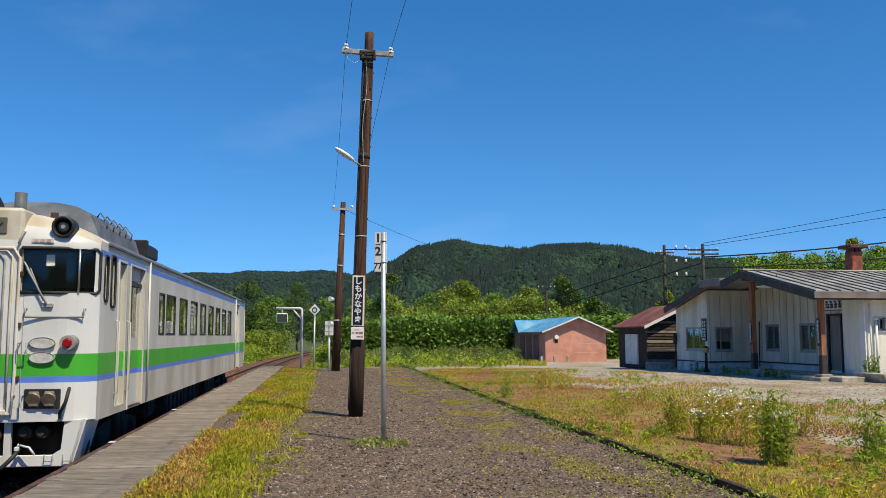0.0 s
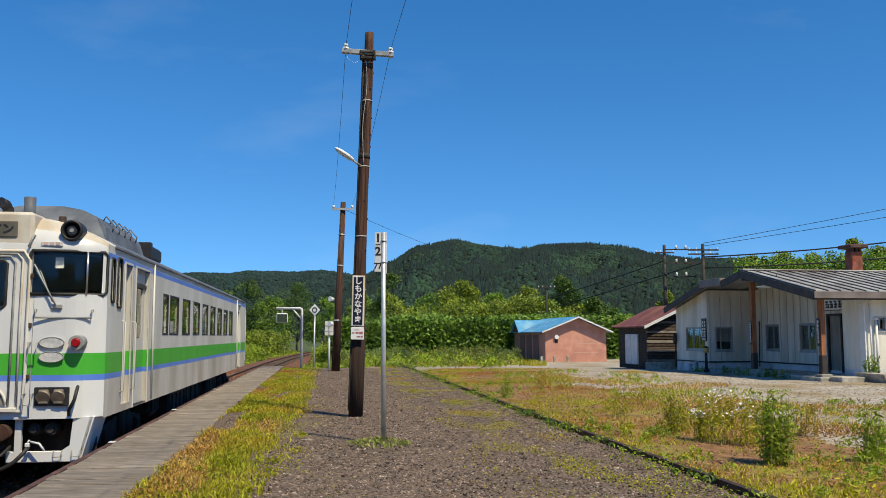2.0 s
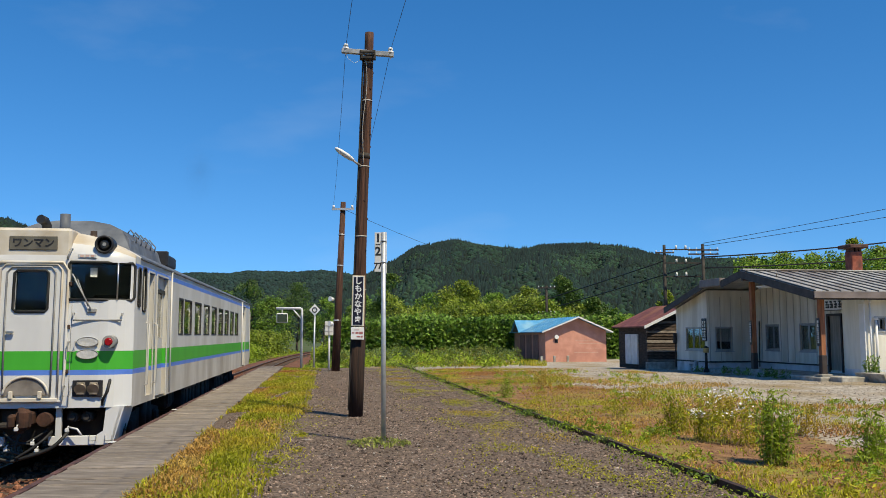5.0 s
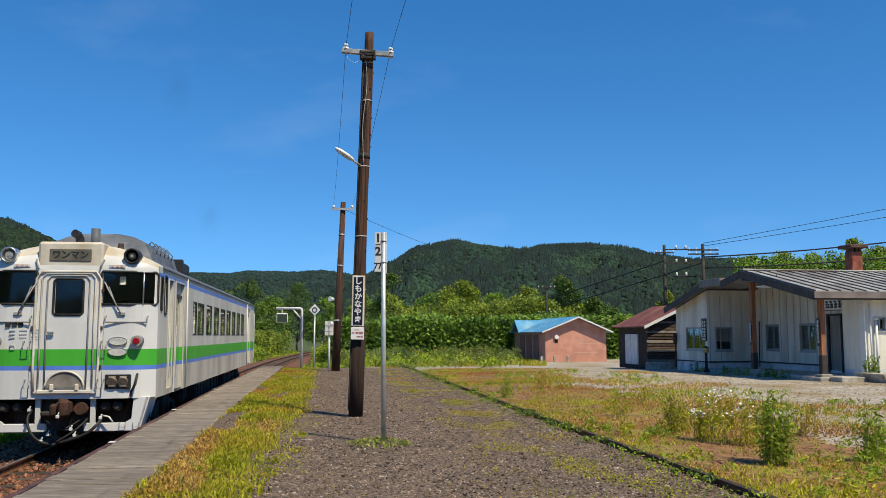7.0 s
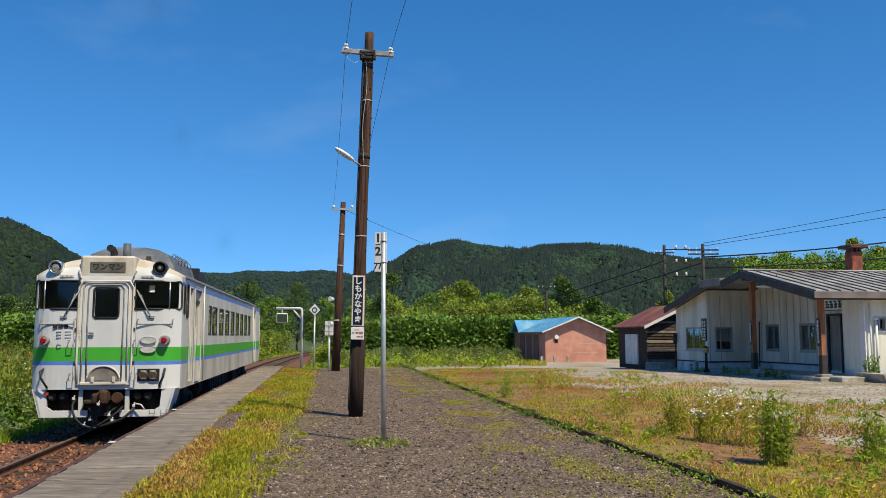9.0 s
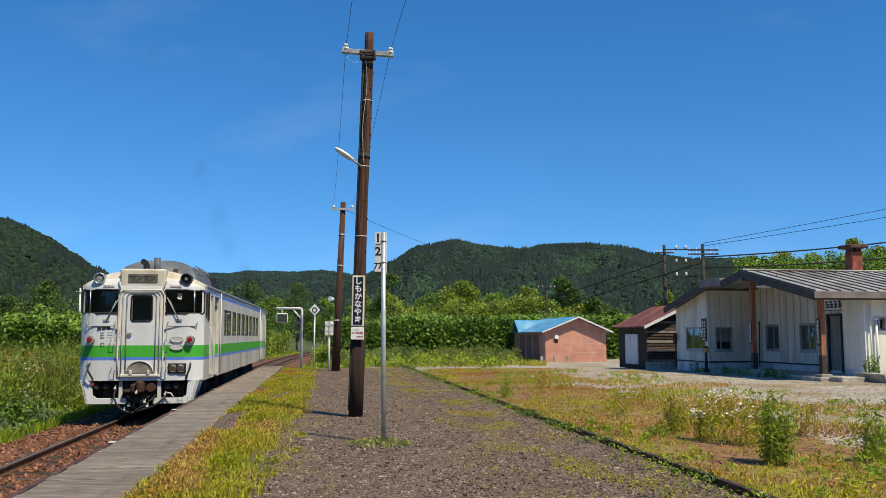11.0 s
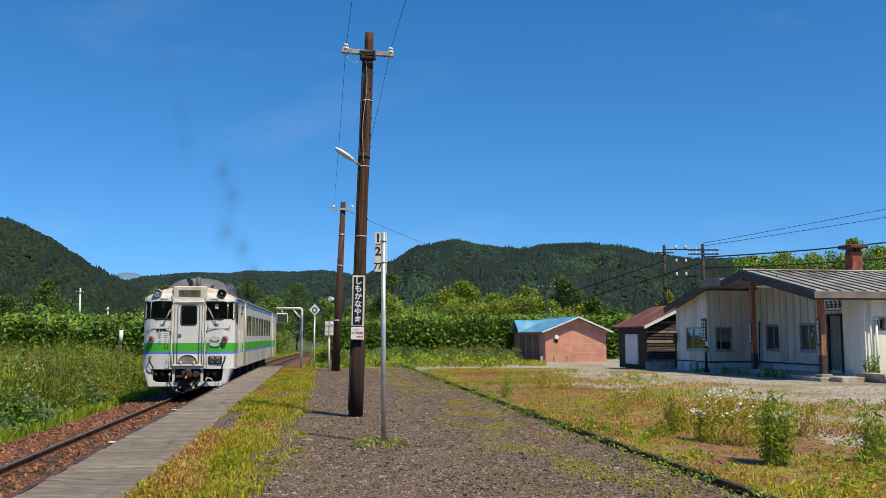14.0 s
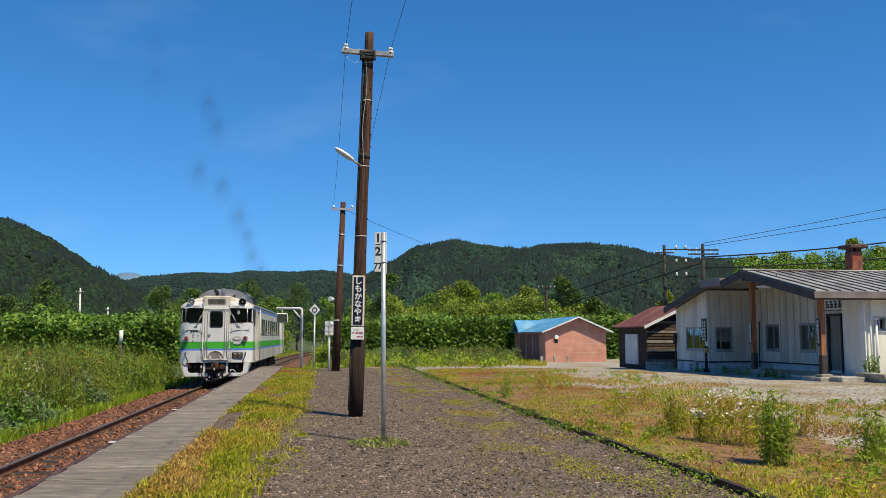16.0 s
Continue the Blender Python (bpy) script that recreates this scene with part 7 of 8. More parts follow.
tagged(blades("tall_grass", _g, 0.20 * np.ones(len(_g)), M_GRASS, 0.014, 0.6), "bright short grass in front of the thicket", "grass", kind="stuff")
clumps("weed_bank", "mounds of yellow-green weeds in front of the thicket", _w[::2], M_TALLWEED, 46, 0.085, 0.3, 0.3, 0.5)
clumps("weed_bank", "mounds of grey-green weeds in front of the thicket", _w[1::3], M_MUGWORT, 46, 0.085, 0.35, 0.3, 0.4)


# ---- weeds left of the track ----
def make_left_weeds():
    rng = random.Random(31)
    Q, tall, grey, broad, low = [], [], [], [], []
    for i in range(30000):
        s = 9 + 34 * rng.random() ** 1.3
        a = -2.15 - 1.7 * rng.random() ** 1.3
        if noise.noise((s * 0.5, a * 0.8, 51)) + rng.gauss(0, 0.1) < -0.02:
            continue
        p = on_track(s, a)
        Q.append((p.x, p.y, ground_z(p.x, p.y) + 0.02 + 0.12 * smooth(2.5, 2.0, -a)))
    tagged(blades("grass_verge", Q, 0.36 * np.ones(len(Q)), M_GRASS_G, 0.009, 0.5), "bright green grass along the ballast", "grass", kind="stuff")
    for i in range(3900):
        s = 8.5 + 38 * rng.random() ** 1.2
        a = -2.75 - 13.5 * rng.random() ** 1.15
        p = on_track(s, a)
        if p.y > 46:
            continue
        g = ground_z(p.x, p.y)
        c = noise.noise((s * 0.33, a * 0.45, 2))
        d = noise.noise((s * 0.6, a * 0.7, 61)) + rng.gauss(0, 0.12)
        rise = smooth(2.5, 5.4 - 2.0 * smooth(20, 31, s), -a)
        if -a < 4.0 - 1.3 * smooth(22, 31, s) + 1.3 * c:
            kind = grey if d > -0.12 else (broad if d < -0.25 else low)
            kind.append((p.x, p.y, g, rng.uniform(0.18, 0.42), 0.32 + 0.6 * rise + 0.35 * c + rng.uniform(-0.1, 0.2)))
        else:
            kind = broad if d < -0.42 else (grey if d > 0.42 else tall)
            kind.append((p.x, p.y, g, rng.uniform(0.2, 0.42), 0.75 + 0.65 * rise + 0.45 * c + rng.uniform(-0.15, 0.2)))
    clumps("tall_weeds", "yellow-green tall weeds beside the track", tall, M_TALLWEED, 34, 0.092, 0.2, 0.15, 0.5)
    clumps("mugwort", "grey-green mugwort beside the ballast", grey, M_MUGWORT, 44, 0.075, 0.42, 0.45, 0.15)
    clumps("leafy_weeds", "broad-leaved dark green weeds beside the ballast", broad, M_LEAF, 38, 0.095, 0.55, 0.5, 0.15)
    clumps("low_weeds", "fresh green low weeds beside the ballast", low, M_WEED, 44, 0.055, 0.35, 0.4, 0.3)
    B = [t[:3] for t in tall for _ in range(5)]
    B = np.array(B) + np.stack([NR.normal(0, 0.2, len(B)), NR.normal(0, 0.2, len(B)), np.zeros(len(B))], 1)
    H = np.array([t[4] for t in tall for _ in range(5)]) * 1.12
    tagged(blades("tall_grass", B, H, M_TALLWEED, 0.009, 0.25), "tall grass stems among the weeds", "grass", kind="stuff")
    for nm, lab, mat, n, spots, size, turn in (
            ("orange_flowers", "orange wild flowers among the weeds", M_ORANGE, 24, ((6, 27, 3.2), (38, 29, 2.4), (160, 34, 3.2), (190, 35, 1.6), (143, 30, 1.5), (290, 37, 2.0)), 0.032, 0),
            ("white_flowers", "white umbel flowers among the weeds", M_PETAL, 60, ((68, 27, 2.6), (80, 27.5, 1.5), (292, 37, 1.2)), 0.02, 0),
            ("mauve_flowers", "faded mauve flower heads among the weeds", surf("mauve_petal", (0.24, 0.17, 0.20), (0.36, 0.27, 0.30), 8, 0.7, bump=0), 70, ((110, 24, 3.0), (50, 21, 3.0), (20, 19, 2.4)), 0.03, 0)):
        O = []
        for px, d0, w in spots:
            for k in range(n):
                d = d0 + rng.gauss(0, 1.2)
                x = bearing(px, d0) + rng.gauss(0, w * 0.12)
                if lat_of(x, d) < -3.2:
                    O.append((x, d, ground_z(x, d) + 0.75 + 0.75 * smooth(3.0, 6.5, -lat_of(x, d)) + rng.uniform(-0.05, 0.2)))
        tagged(cards(nm, O, size * np.ones(len(O)), mat, up=0.8, asp=0.8), lab, "flowers", kind="stuff")


make_left_weeds()


# ---- grass on the platform and in the yard ----
def make_grass():
    rng = random.Random(41)
    G, D, Gh = [], [], []
    for i in range(52000):
        s = 5.5 + 31 * rng.random() ** 1.35
        u = rng.random()
        wide = 1.0 + 0.4 * smooth(10, 18, s) + 0.25 * noise.noise((s * 0.6, 0, 5))
        a = 2.58 + wide * u + abs(rng.gauss(0, 0.07))
        n_ = noise.noise((s * 0.55, a * 1.6, 9))
        if n_ < -0.34 or rng.random() > 1.05 - 0.85 * u ** 2.2:
            continue
        p = on_track(s, a, 0)
        orange = noise.noise((s * 0.35, a * 1.5, 12)) + (0.5 - u) * 0.5 + rng.gauss(0, 0.11) > 0.12
        (D if orange else G).append((p.x, p.y, -0.02))
    tagged(blades("platform_grass", G, 0.085 * np.ones(len(G)), M_GRASS, 0.0075, 0.8), "yellow-green grass along the deck", "grass", kind="stuff")
    tagged(blades("platform_dry_grass", D, 0.06 * np.ones(len(D)), M_STRAW, 0.007, 0.9), "rusty dry grass along the deck", "grass", kind="stuff")
    # yard: mossy strip beside the kerb rail
    G, D, K = [], [], []
    for i in range(112000):
        s = 4.0 + 34 * rng.random() ** 1.35
        a = 7.95 + 8.5 * rng.random() ** 1.2
        p = on_track(s, a, 0)
        n1 = noise.noise((p.x * 0.45, p.y * 0.32, 4)) + 0.5 * noise.noise((p.x * 1.4, p.y * 1.1, 6))
        dens = 0.95 - 0.13 * max(0, a - 11.0)
        if n1 + rng.gauss(0, 0.12) < -0.22 + (1 - dens) * 1.0:
            continue
        g = ground_z(p.x, p.y)
        green = noise.noise((p.x * 0.5, p.y * 0.4, 14)) + rng.gauss(0, 0.10) + 0.22 * (1 - smooth(8.6, 10.2, a)) > 0.14
        (G if green else D).append((p.x, p.y, g))
    tagged(blades("yard_grass", G, 0.075 * np.ones(len(G)), M_GRASS, 0.006, 0.8), "yellow-green grass patches in the yard", "grass", kind="stuff")
    tagged(blades("yard_dry_grass", D, 0.07 * np.ones(len(D)), M_STRAW, 0.007, 0.8), "rust-coloured dry moss and grass in the yard", "grass", kind="stuff")
    # creeping weeds along the kerb rail and thin weeds on the platform
    for i in range(6500):
        s = 4.5 + 34 * rng.random() ** 1.4
        a = 7.72 + rng.gauss(0, 0.14) - 0.25 * rng.random() ** 2
        if noise.noise((s * 1.1, 0, 3)) + rng.gauss(0, 0.1) < 0.06:
            continue
        p = on_track(s, a, 0)
        K.append((p.x, p.y, 0.01 + 0.10 * rng.random()))
    tagged(cards("kerb_weeds", K, 0.022 * np.ones(len(K)), M_GRASS_G, up=0.8, asp=0.5), "small creeping weeds along the kerb rail", "weeds", kind="stuff")
    K = []
    for i in range(34000):
        s = 4.5 + 34 * rng.random() ** 1.4
        a = 6.75 + rng.gauss(0, 0.42)
        if noise.noise((s * 0.8, a * 1.5, 8)) + rng.gauss(0, 0.15) < 0.1:
            continue
        p = on_track(s, a, 0)
        K.append((p.x, p.y, 0.02 * rng.random()))
    for i in range(5000):
        s = 5 + 14 * rng.random()
        a = 3.5 + abs(rng.gauss(0, 0.35))
        if noise.noise((s * 0.9, a * 1.2, 18)) < 0.05:
            continue
        p = on_track(s, a, 0)
        K.append((p.x, p.y, 0.02 * rng.random()))
    tagged(cards("platform_moss", K, 0.0135 * np.ones(len(K)), M_GRASS, up=0.8, asp=0.5), "thin yellow-green weeds in the platform gravel", "weeds", kind="stuff")
    K = []
    for i in range(300):
        a, r = rng.uniform(0, 6.28), 0.42 * rng.random() ** 0.6
        K.append((-0.80 + r * math.cos(a) * 0.95, 10.85 + r * math.sin(a) * 0.8, 0.01 + 0.10 * rng.random() * (1.1 - r * 2)))
    tagged(cards("weed_tuft", K, 0.03 * np.ones(len(K)), M_TUFT, up=0.6, asp=0.4), "small green weed tuft at the foot of the distance post", "weeds", kind="stuff")


make_grass()


def weed_plant(px, py_ground, h, wide, stems, mat, label, flowers=0, seed=0, leaf=0.035):
    """A clump of upright leafy stems; placed by bearing and distance on the yard."""
    x, y = px, py_ground
    rng = random.Random(seed)
    z0 = ground_z(x, y)
    wp = thing("weed_plant", label, "weed", Matrix.Translation((x, y, z0)), "tall weeds in the yard")
    bm = bmesh.new()
    P, FL = [], []
    for i in range(stems):
        a, r = rng.uniform(0, 6.28), wide * rng.random() ** 0.7
        b = Vector((math.cos(a) * r, math.sin(a) * r, -0.03))
        hh = h * rng.uniform(0.55, 1.05)
        t = b + Vector((rng.gauss(0, 0.06) * h, rng.gauss(0, 0.06) * h, hh))
        tube(bm, b, t, 0.004, 0.002, 4, caps=False)
        for k in range(int(hh / 0.018)):
            q = b.lerp(t, rng.uniform(0.12, 1.02))
            aa = rng.uniform(0, 6.28)
            l = rng.uniform(0.01, 0.075)
            P.append((q.x + math.cos(aa) * l, q.y + math.sin(aa) * l, q.z + rng.uniform(-0.02, 0.02)))
        if flowers and i % 2 == 0:
            for k in range(flowers):
                FL.append((t.x + rng.gauss(0, 0.05), t.y + rng.gauss(0, 0.05), t.z + rng.gauss(0, 0.03)))
    tagged(part("stem", bm, M_STEM, wp), kind="stuff")
    fo = cards("foliage", P, leaf * np.ones(len(P)), mat, up=0.4, asp=0.28)
    fo.parent = tagged(fo, kind="stuff") and wp
    if FL:
        bl = cards("blossom", FL, 0.017 * np.ones(len(FL)), M_PETAL, up=0.9, asp=0.9)
        bl.parent = tagged(bl, kind="stuff") and wp


for k, (x, y, h, w, st_, mat, lab, fl) in enumerate([
    (3.52, 9.35, 0.80, 0.19, 36, M_LEAF_BRIGHT, "bushy bright green weed clump in the yard", 0),
    (3.75, 11.1, 0.70, 0.26, 17, M_GRASS, "white-flowered daisy weeds in the yard", 12),
    (3.45, 11.4, 0.68, 0.24, 20, M_GRASS, "white-flowered daisy weeds in the yard", 10),
    (3.18, 12.3, 0.62, 0.14, 16, M_GRASS, "slender yellow-green weeds in the yard", 0),
    (3.42, 12.6, 0.58, 0.10, 10, M_GRASS, "slender yellow-green weeds in the yard", 0),
    (4.65, 9.6, 0.68, 0.18, 15, M_LEAF_BRIGHT, "leafy green weeds in the yard", 0),
    (4.95, 9.9, 0.60, 0.2, 14, M_LEAF_BRIGHT, "leafy green weeds in the yard", 0),
    (1.38, 19.3, 0.62, 0.12, 12, M_LEAF_BRIGHT, "green weed stalks beside the kerb", 0),
    (2.55, 23.0, 0.55, 0.3, 14, M_GRASS, "sparse weeds on the yard gravel", 0),
    (3.1, 24.0, 0.5, 0.3, 12, M_GRASS, "sparse weeds on the yard gravel", 0),
    (4.3, 13.5, 0.55, 0.25, 16, M_GRASS, "sparse yellow-green weeds in the yard", 0),
    (4.9, 12.2, 0.5, 0.25, 14, M_GRASS, "sparse yellow-green weeds in the yard", 0),
    (2.9, 14.8, 0.42, 0.2, 10, M_GRASS, "sparse yellow-green weeds in the yard", 0),
    (4.0, 17.5, 0.45, 0.3, 12, M_GRASS, "sparse weeds on the yard gravel", 0),
]):
    weed_plant(x, y, h, w, st_, mat, lab, fl, k)
for k, (u, v) in enumerate([(15.3, 29.5), (15.25, 28.2), (15.35, 27.0), (15.3, 31.6), (17.2, 24.0), (15.3, 26.1)]):
    p = ST @ Vector((u, v, 0))
    weed_plant(p.x, p.y, 0.30 if k != 4 else 0.8, 0.35, 9, M_LEAF, "green weeds against the station footing", 0, 60 + k, 0.06)


# ---- low leafy clumps scattered over the yard, the verge and the grass strip ----
def make_low_clumps():
    rng = random.Random(71)
    A, B, C = [], [], []
    for i in range(2600):
        s = 4.5 + 30 * rng.random() ** 1.3
        a = 7.95 + 7.5 * rng.random() ** 1.1
        p = on_track(s, a)
        c = noise.noise((p.x * 0.6, p.y * 0.5, 88)) + rng.gauss(0, 0.15)
        if c < 0.27:
            continue
        (A if rng.random() < 0.6 else B).append((p.x, p.y, ground_z(p.x, p.y), rng.uniform(0.05, 0.14), rng.uniform(0.06, 0.2) + 0.12 * max(0, c - 0.3)))
    for i in range(90):
        p = Vector((rng.gauss(4.9, 0.5), rng.gauss(8.7, 0.6), 0))
        A.append((p.x, p.y, ground_z(p.x, p.y), rng.uniform(0.06, 0.13), rng.uniform(0.12, 0.28)))
    for i in range(130):
        s = 5.5 + 26 * rng.random() ** 1.2
        a = 2.9 + 1.1 * rng.random()
        if noise.noise((s * 0.5, a, 90)) < 0.05:
            continue
        p = on_track(s, a)
        C.append((p.x, p.y, -0.01, rng.uniform(0.05, 0.12), rng.uniform(0.05, 0.13)))
    K = []
    for i in range(330):
        s = 4.5 + 26 * rng.random() ** 1.2
        if noise.noise((s * 1.4, 3, 91)) + rng.gauss(0, 0.08) < 0.14:
            continue
        p = on_track(s, 7.70 + rng.gauss(0, 0.09))
        K.append((p.x, p.y, 0.0, rng.uniform(0.04, 0.10), rng.uniform(0.05, 0.11)))
    clumps("kerb_weeds", "leafy green weeds against the kerb rail", K, M_WEED, 24, 0.026, 0.45, 0.5, 0.2)
    clumps("low_weeds", "fresh green low weeds in the yard", A, M_GRASS_G, 26, 0.032, 0.3, 0.3, 0.4)
    clumps("low_weeds", "yellow-green low weeds in the yard", B, M_GRASS, 26, 0.03, 0.3, 0.3, 0.4)
    clumps("low_weeds", "fresh green tufts in the platform grass", C, M_GRASS, 26, 0.03, 0.25, 0.3, 0.5)


make_low_clumps()


# ---- loose stones on platform and yard ----
def stones(name, label, n, place, r0, r1, mat, seed):
    rng = np.random.default_rng(seed)
    P = np.array([place(rng) for _ in range(n)])
    lump = np.array([(1.35, 0.2, 0), (-0.2, 1.35, 0.1), (-1.3, -0.25, 0), (0.25, -1.35, -0.1), (0.15, 0.1, 1.25), (-0.1, -0.1, -1.25)])
    faces = np.array([(0, 1, 4), (1, 2, 4), (2, 3, 4), (3, 0, 4), (1, 0, 5), (2, 1, 5), (3, 2, 5), (0, 3, 5)])
    q = rng.normal(size=(n, 4))
    q /= np.linalg.norm(q, axis=1)[:, None]
    w, x, y, z = q.T
    R = np.stack([1 - 2 * (y * y + z * z), 2 * (x * y - z * w), 2 * (x * z + y * w), 2 * (x * y + z * w), 1 - 2 * (x * x + z * z), 2 * (y * z - x * w), 2 * (x * z - y * w), 2 * (y * z + x * w), 1 - 2 * (x * x + y * y)], 1).reshape(n, 3, 3)
    s = rng.uniform(r0, r1, n) * (0.6 + 0.8 * rng.random(n) ** 3)
    C = lump[None] * rng.uniform(0.6, 1.2, (n, 6, 3)) * s[:, None, None]
    V = np.einsum("nij,nkj->nki", R, C) * np.array([1, 1, 0.6]) + P[:, None, :]
    F = (np.arange(n)[:, None, None] * 6 + faces[None]).reshape(-1, 3)
    tagged(mesh_np(name, V.reshape(-1, 3), F, mat), label, "gravel", kind="stuff")


def on_platform(rng):
    s = 4.2 + 30 * rng.random() ** 1.9
    p = on_track(s, 2.75 + 5.0 * rng.random())
    return (p.x, p.y, 0.02 * noise.noise((p.x * 0.8, p.y * 0.8, 3)) - 0.008)


def in_yard(rng):
    s = 4.0 + 32 * rng.random() ** 1.6
    p = on_track(s, 7.9 + 13 * rng.random())
    return (p.x, p.y, ground_z(p.x, p.y) + 0.002)


M_STONE = surf("platform_stone", (0.068, 0.047, 0.036), (0.345, 0.255, 0.198), 6, 0.85, bump=0.2, rnd=0.85, island=True, coord="World")
M_STONE_Y = surf("yard_stone", (0.20, 0.165, 0.13), (0.40, 0.35, 0.30), 6, 0.85, bump=0.2, rnd=0.6, island=True, coord="World")
stones("platform_stones", "small dark brown gravel stones on the platform", 54000, on_platform, 0.0065, 0.017, M_STONE, 3)
stones("yard_stones", "loose pale gravel stones in the yard", 15000, in_yard, 0.010, 0.026, M_STONE_Y, 4)


stones("pale_stones", "scattered pale pebbles in the platform gravel", 4200, on_platform, 0.006, 0.013, surf("pale_pebble", (0.34, 0.31, 0.28), (0.50, 0.47, 0.43), 6, 0.8, bump=0.1, rnd=0.3, island=True, coord="World"), 9)
stones("dark_stones", "scattered dark pebbles in the platform gravel", 3500, on_platform, 0.007, 0.013, surf("dark_pebble", (0.045, 0.036, 0.030), (0.09, 0.072, 0.060), 6, 0.85, bump=0.1, rnd=0.3, island=True, coord="World"), 10)


def on_verge(rng):
    s = 4.0 + 32 * rng.random() ** 1.6
    p = on_track(s, 7.9 + 4.6 * rng.random())
    return (p.x, p.y, ground_z(p.x, p.y) + 0.025)


stones("verge_stones", "rust-brown stones in the earth beside the kerb rail", 12000, on_verge, 0.007, 0.02, surf("rust_stone", (0.16, 0.075, 0.04), (0.36, 0.20, 0.11), 6, 0.85, bump=0.2, rnd=0.6, island=True, coord="World"), 6)


# ---- earth verge beside the kerb rail ----
def make_verge():
    bm = bmesh.new()
    rows = []
    for i in range(230):
        s = -22 + i * 0.25
        edge = 11.6 + 1.3 * noise.noise((s * 0.25, 0, 2)) + 0.5 * noise.noise((s * 1.3, 0, 7))
        row = []
        for k in range(7):
            a = 7.86 + (edge - 7.86) * k / 6
            p = on_track(s, a)
            row.append(bm.verts.new((p.x, p.y, ground_z(p.x, p.y) + (0.022 if k < 6 else -0.05) + 0.012 * noise.noise((p.x * 2, p.y * 2, 1)))))
        rows.append(row)
    for r, q in zip(rows, rows[1:]):
        for k in range(6):
            bm.faces.new((r[k], r[k + 1], q[k + 1], q[k])).smooth = True
    m = surf("mossy_earth", (0.15, 0.072, 0.032), (0.30, 0.165, 0.075), 6, 0.95, bump=0.8, c=(0.24, 0.25, 0.025), scale2=0.8, bscale=40)
    tagged(part("yard_verge", bm, m), "rust-brown earth with moss beside the kerb rail", "ground", kind="structure")


make_verge()

# ---- exhaust smoke: faint soft puffs, each rising by itself ----
M_SOOT = bpy.data.materials.new("soot_haze")
M_SOOT.use_nodes = True
_n, _l = M_SOOT.node_tree.nodes, M_SOOT.node_tree.links
_tc = _n.new("ShaderNodeTexCoord")
_mp = _n.new("ShaderNodeMapping")
_mp.inputs["Scale"].default_value = (1.0, 0.0, 1.0)
_l.new(_tc.outputs["Object"], _mp.inputs[0])
_gr = _n.new("ShaderNodeTexGradient")
_gr.gradient_type = "QUADRATIC_SPHERE"
_l.new(_mp.outputs[0], _gr.inputs[0])
_nz = _n.new("ShaderNodeTexNoise")
_nz.inputs["Scale"].default_value, _nz.inputs["Detail"].default_value = 2.2, 3
_l.new(_tc.outputs["Object"], _nz.inputs["Vector"])
_mu = _n.new("ShaderNodeMath")
_mu.operation = "MULTIPLY"
_l.new(_gr.outputs["Fac"], _mu.inputs[0])
_l.new(_nz.outputs[0], _mu.inputs[1])
_ga = _n.new("ShaderNodeMath")
_ga.operation = "MULTIPLY"
_ga.inputs[1].default_value = 0.30
_l.new(_mu.outputs[0], _ga.inputs[0])
_t = _n.new("ShaderNodeBsdfTransparent")
_m = _n.new("ShaderNodeMixShader")
_n["Principled BSDF"].inputs["Base Color"].default_value = (0.035, 0.035, 0.037, 1)
_n["Principled BSDF"].inputs["Roughness"].default_value = 1.0
_l.new(_ga.outputs[0], _m.inputs[0])
_l.new(_t.outputs[0], _m.inputs[1])
_l.new(_n["Principled BSDF"].outputs[0], _m.inputs[2])
_l.new(_m.outputs[0], _n["Material Output"].inputs["Surface"])
STACK = 19.3
M_SOOT_THIN = M_SOOT.copy()
M_SOOT_THIN.name = "soot_haze_thin"
M_SOOT_THIN.node_tree.nodes[_ga.name].inputs[1].default_value = 0.12
smoke_puffs = []
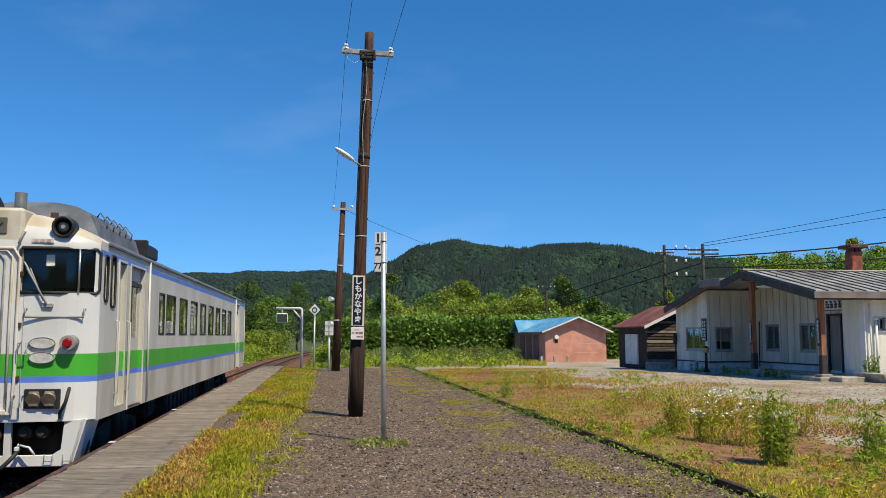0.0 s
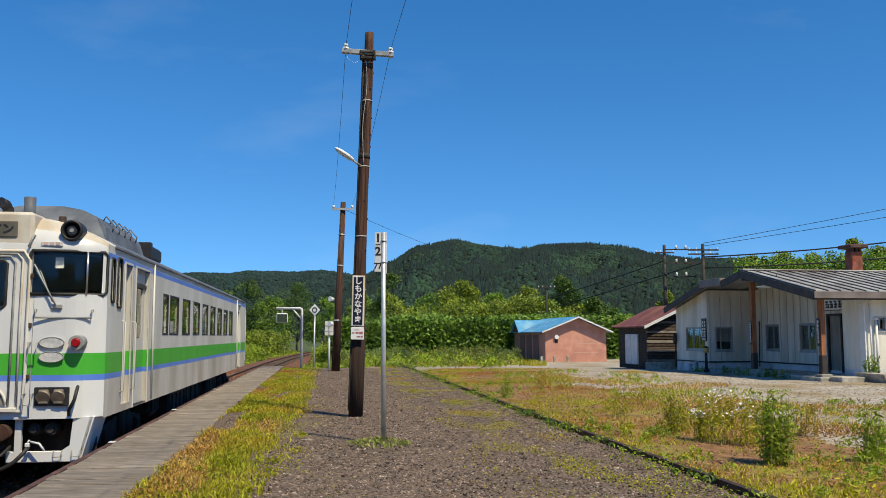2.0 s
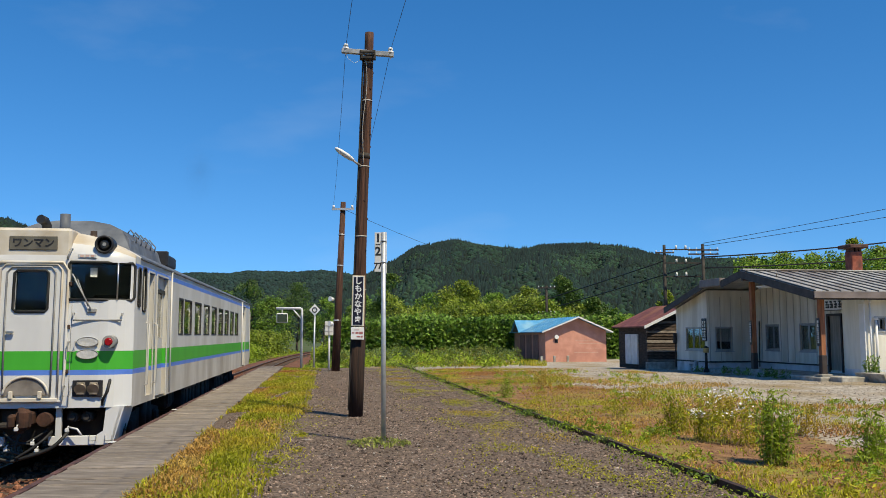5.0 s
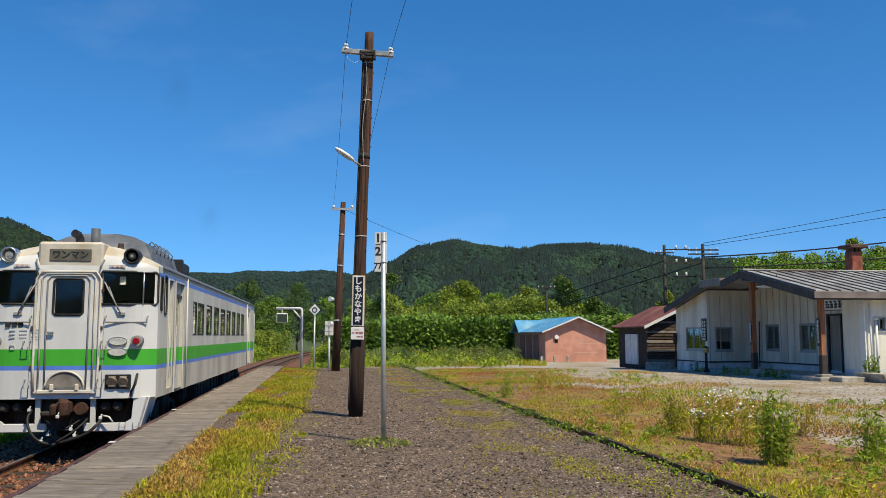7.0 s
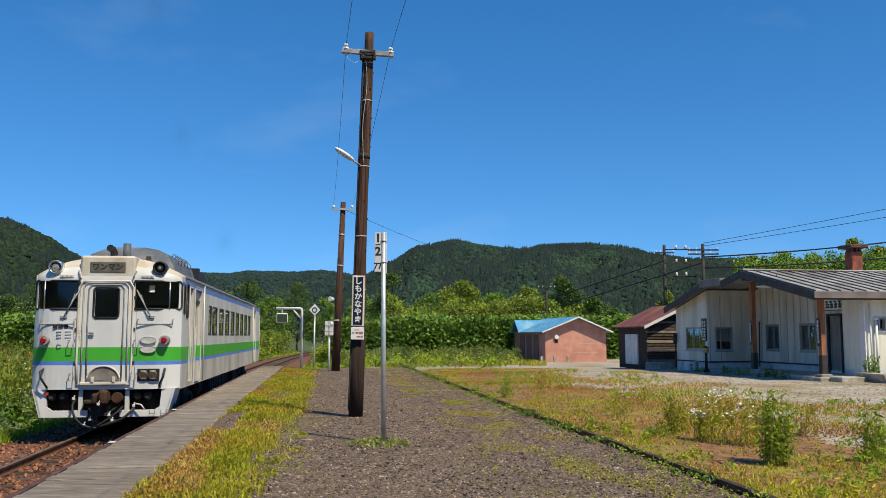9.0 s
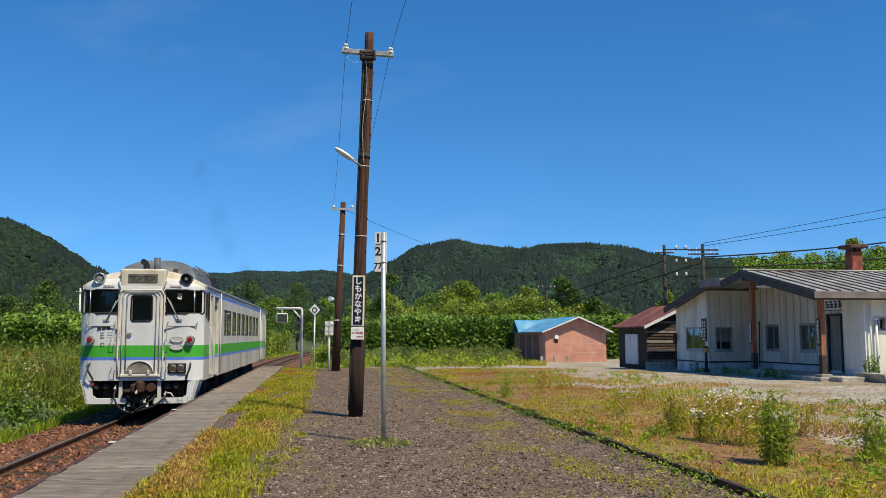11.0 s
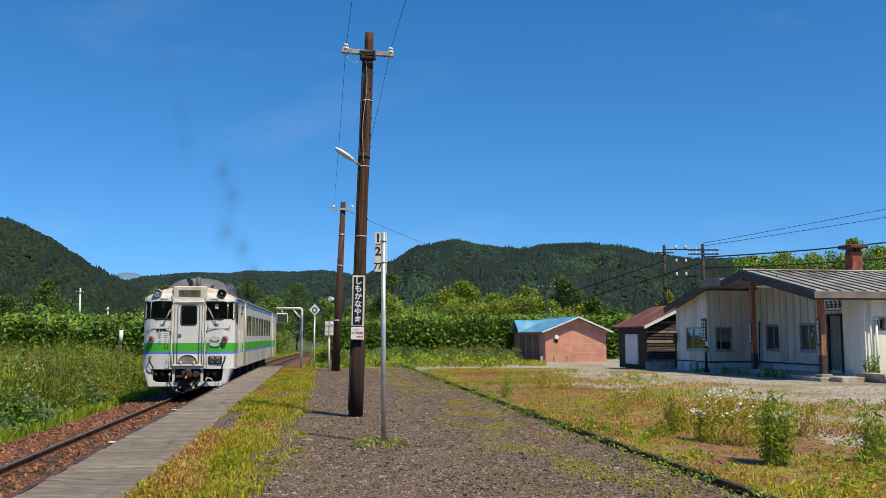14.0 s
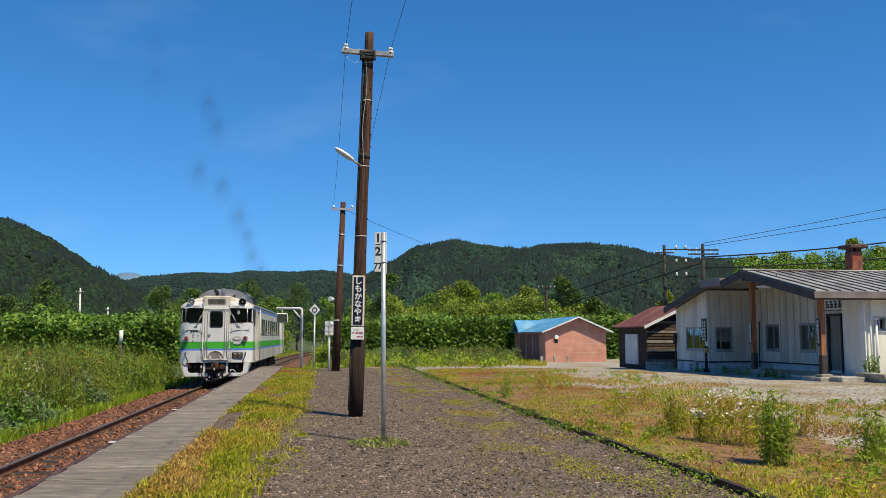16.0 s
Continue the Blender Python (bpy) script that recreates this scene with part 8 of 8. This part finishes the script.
for i, te in enumerate([2.2, 5.2, 7.6, 8.8, 9.6, 10.3, 11.0, 11.7, 12.3, 12.9, 13.5, 14.1, 14.7, 15.3]):
    bm = bmesh.new()
    bmesh.ops.create_icosphere(bm, subdivisions=3, radius=1.0)
    for v in bm.verts:
        v.co.y *= 0.35
    pf = part("smoke_puff", bm, M_SOOT if te > 10 else M_SOOT_THIN, smooth=True)
    r_ = NR.uniform(0.66, 0.86)
    pf.scale = (r_, r_, r_ * 1.7)
    tagged(pf, "faint dark diesel exhaust smoke drifting upward", "smoke", "exhaust smoke", "stuff")
    smoke_puffs.append((pf, te, NR.uniform(-0.72, -0.38), NR.uniform(0.92, 1.08), 1.25 * i))


def puff_pose(t, te, drift, quick, back):
    """Rides inside the car until it leaves the stack, then climbs where it was let out."""
    if t <= te:
        return Matrix.Translation(on_track(travel(t) + STACK - back * min(1, max(0, (te - t) / 0.6)), 0.0, RAIL + 2.05))
    k = t - te
    out = min(1, k / 0.4)
    p = on_track(travel(te) + STACK + 1.6 * (1 - math.exp(-k)), 0.9 * out)
    z = RAIL + 2.05 + out * 1.5 + quick * 1.6 * k
    return Matrix.Translation((p.x + drift * k, p.y, z))


mp_ = thing("marker_post", "short white-topped marker post among the weeds", "marker post", Matrix.Translation((bearing(217, 38), 38, -0.6)))
bm = bmesh.new()
tube(bm, (0, 0, -0.1), (0, 0, 1.62), 0.06, 0.06, 10)
part("post", bm, M_BARK, mp_)
bm = bmesh.new()
tube(bm, (0, 0, 1.62), (0, 0, 2.2), 0.085, 0.085, 12)
part("cap", bm, M_WHITE, mp_)
far_pole("utility_pole", bearing(142, 118), 118, -1.05, 8.9, (8.3,), "pale concrete utility pole before the hillside", 0.5, M_TRIM)
far_pole("utility_pole", bearing(192, 150), 150, -1.05, 7.4, (6.9,), "pale concrete utility pole before the hillside", 0.4, M_TRIM)
far_pole("utility_pole", bearing(967, 80), 80, -1.0, 6.9, (6.7, 4.4), "utility pole half hidden by trees", 0.8)



def motions():
    walk(railcar, [(i * 0.5, car_pose(i * 0.5)) for i in range(33)])
    for ws, y in railcar_wheels:
        walk(ws, [(i * 0.1, pose(0, y, 0.43, -math.degrees((travel(i * 0.1) - travel(0)) / 0.43))) for i in range(161)])

    for pf, te, drift, quick, back in smoke_puffs:
        ts = sorted({i * 0.5 for i in range(33)} | {round(te - 0.6, 2), round(te, 2), min(16.0, round(te + 0.4, 2))})
        walk(pf, [(t, puff_pose(t, te, drift, quick, back)) for t in ts])


motions()
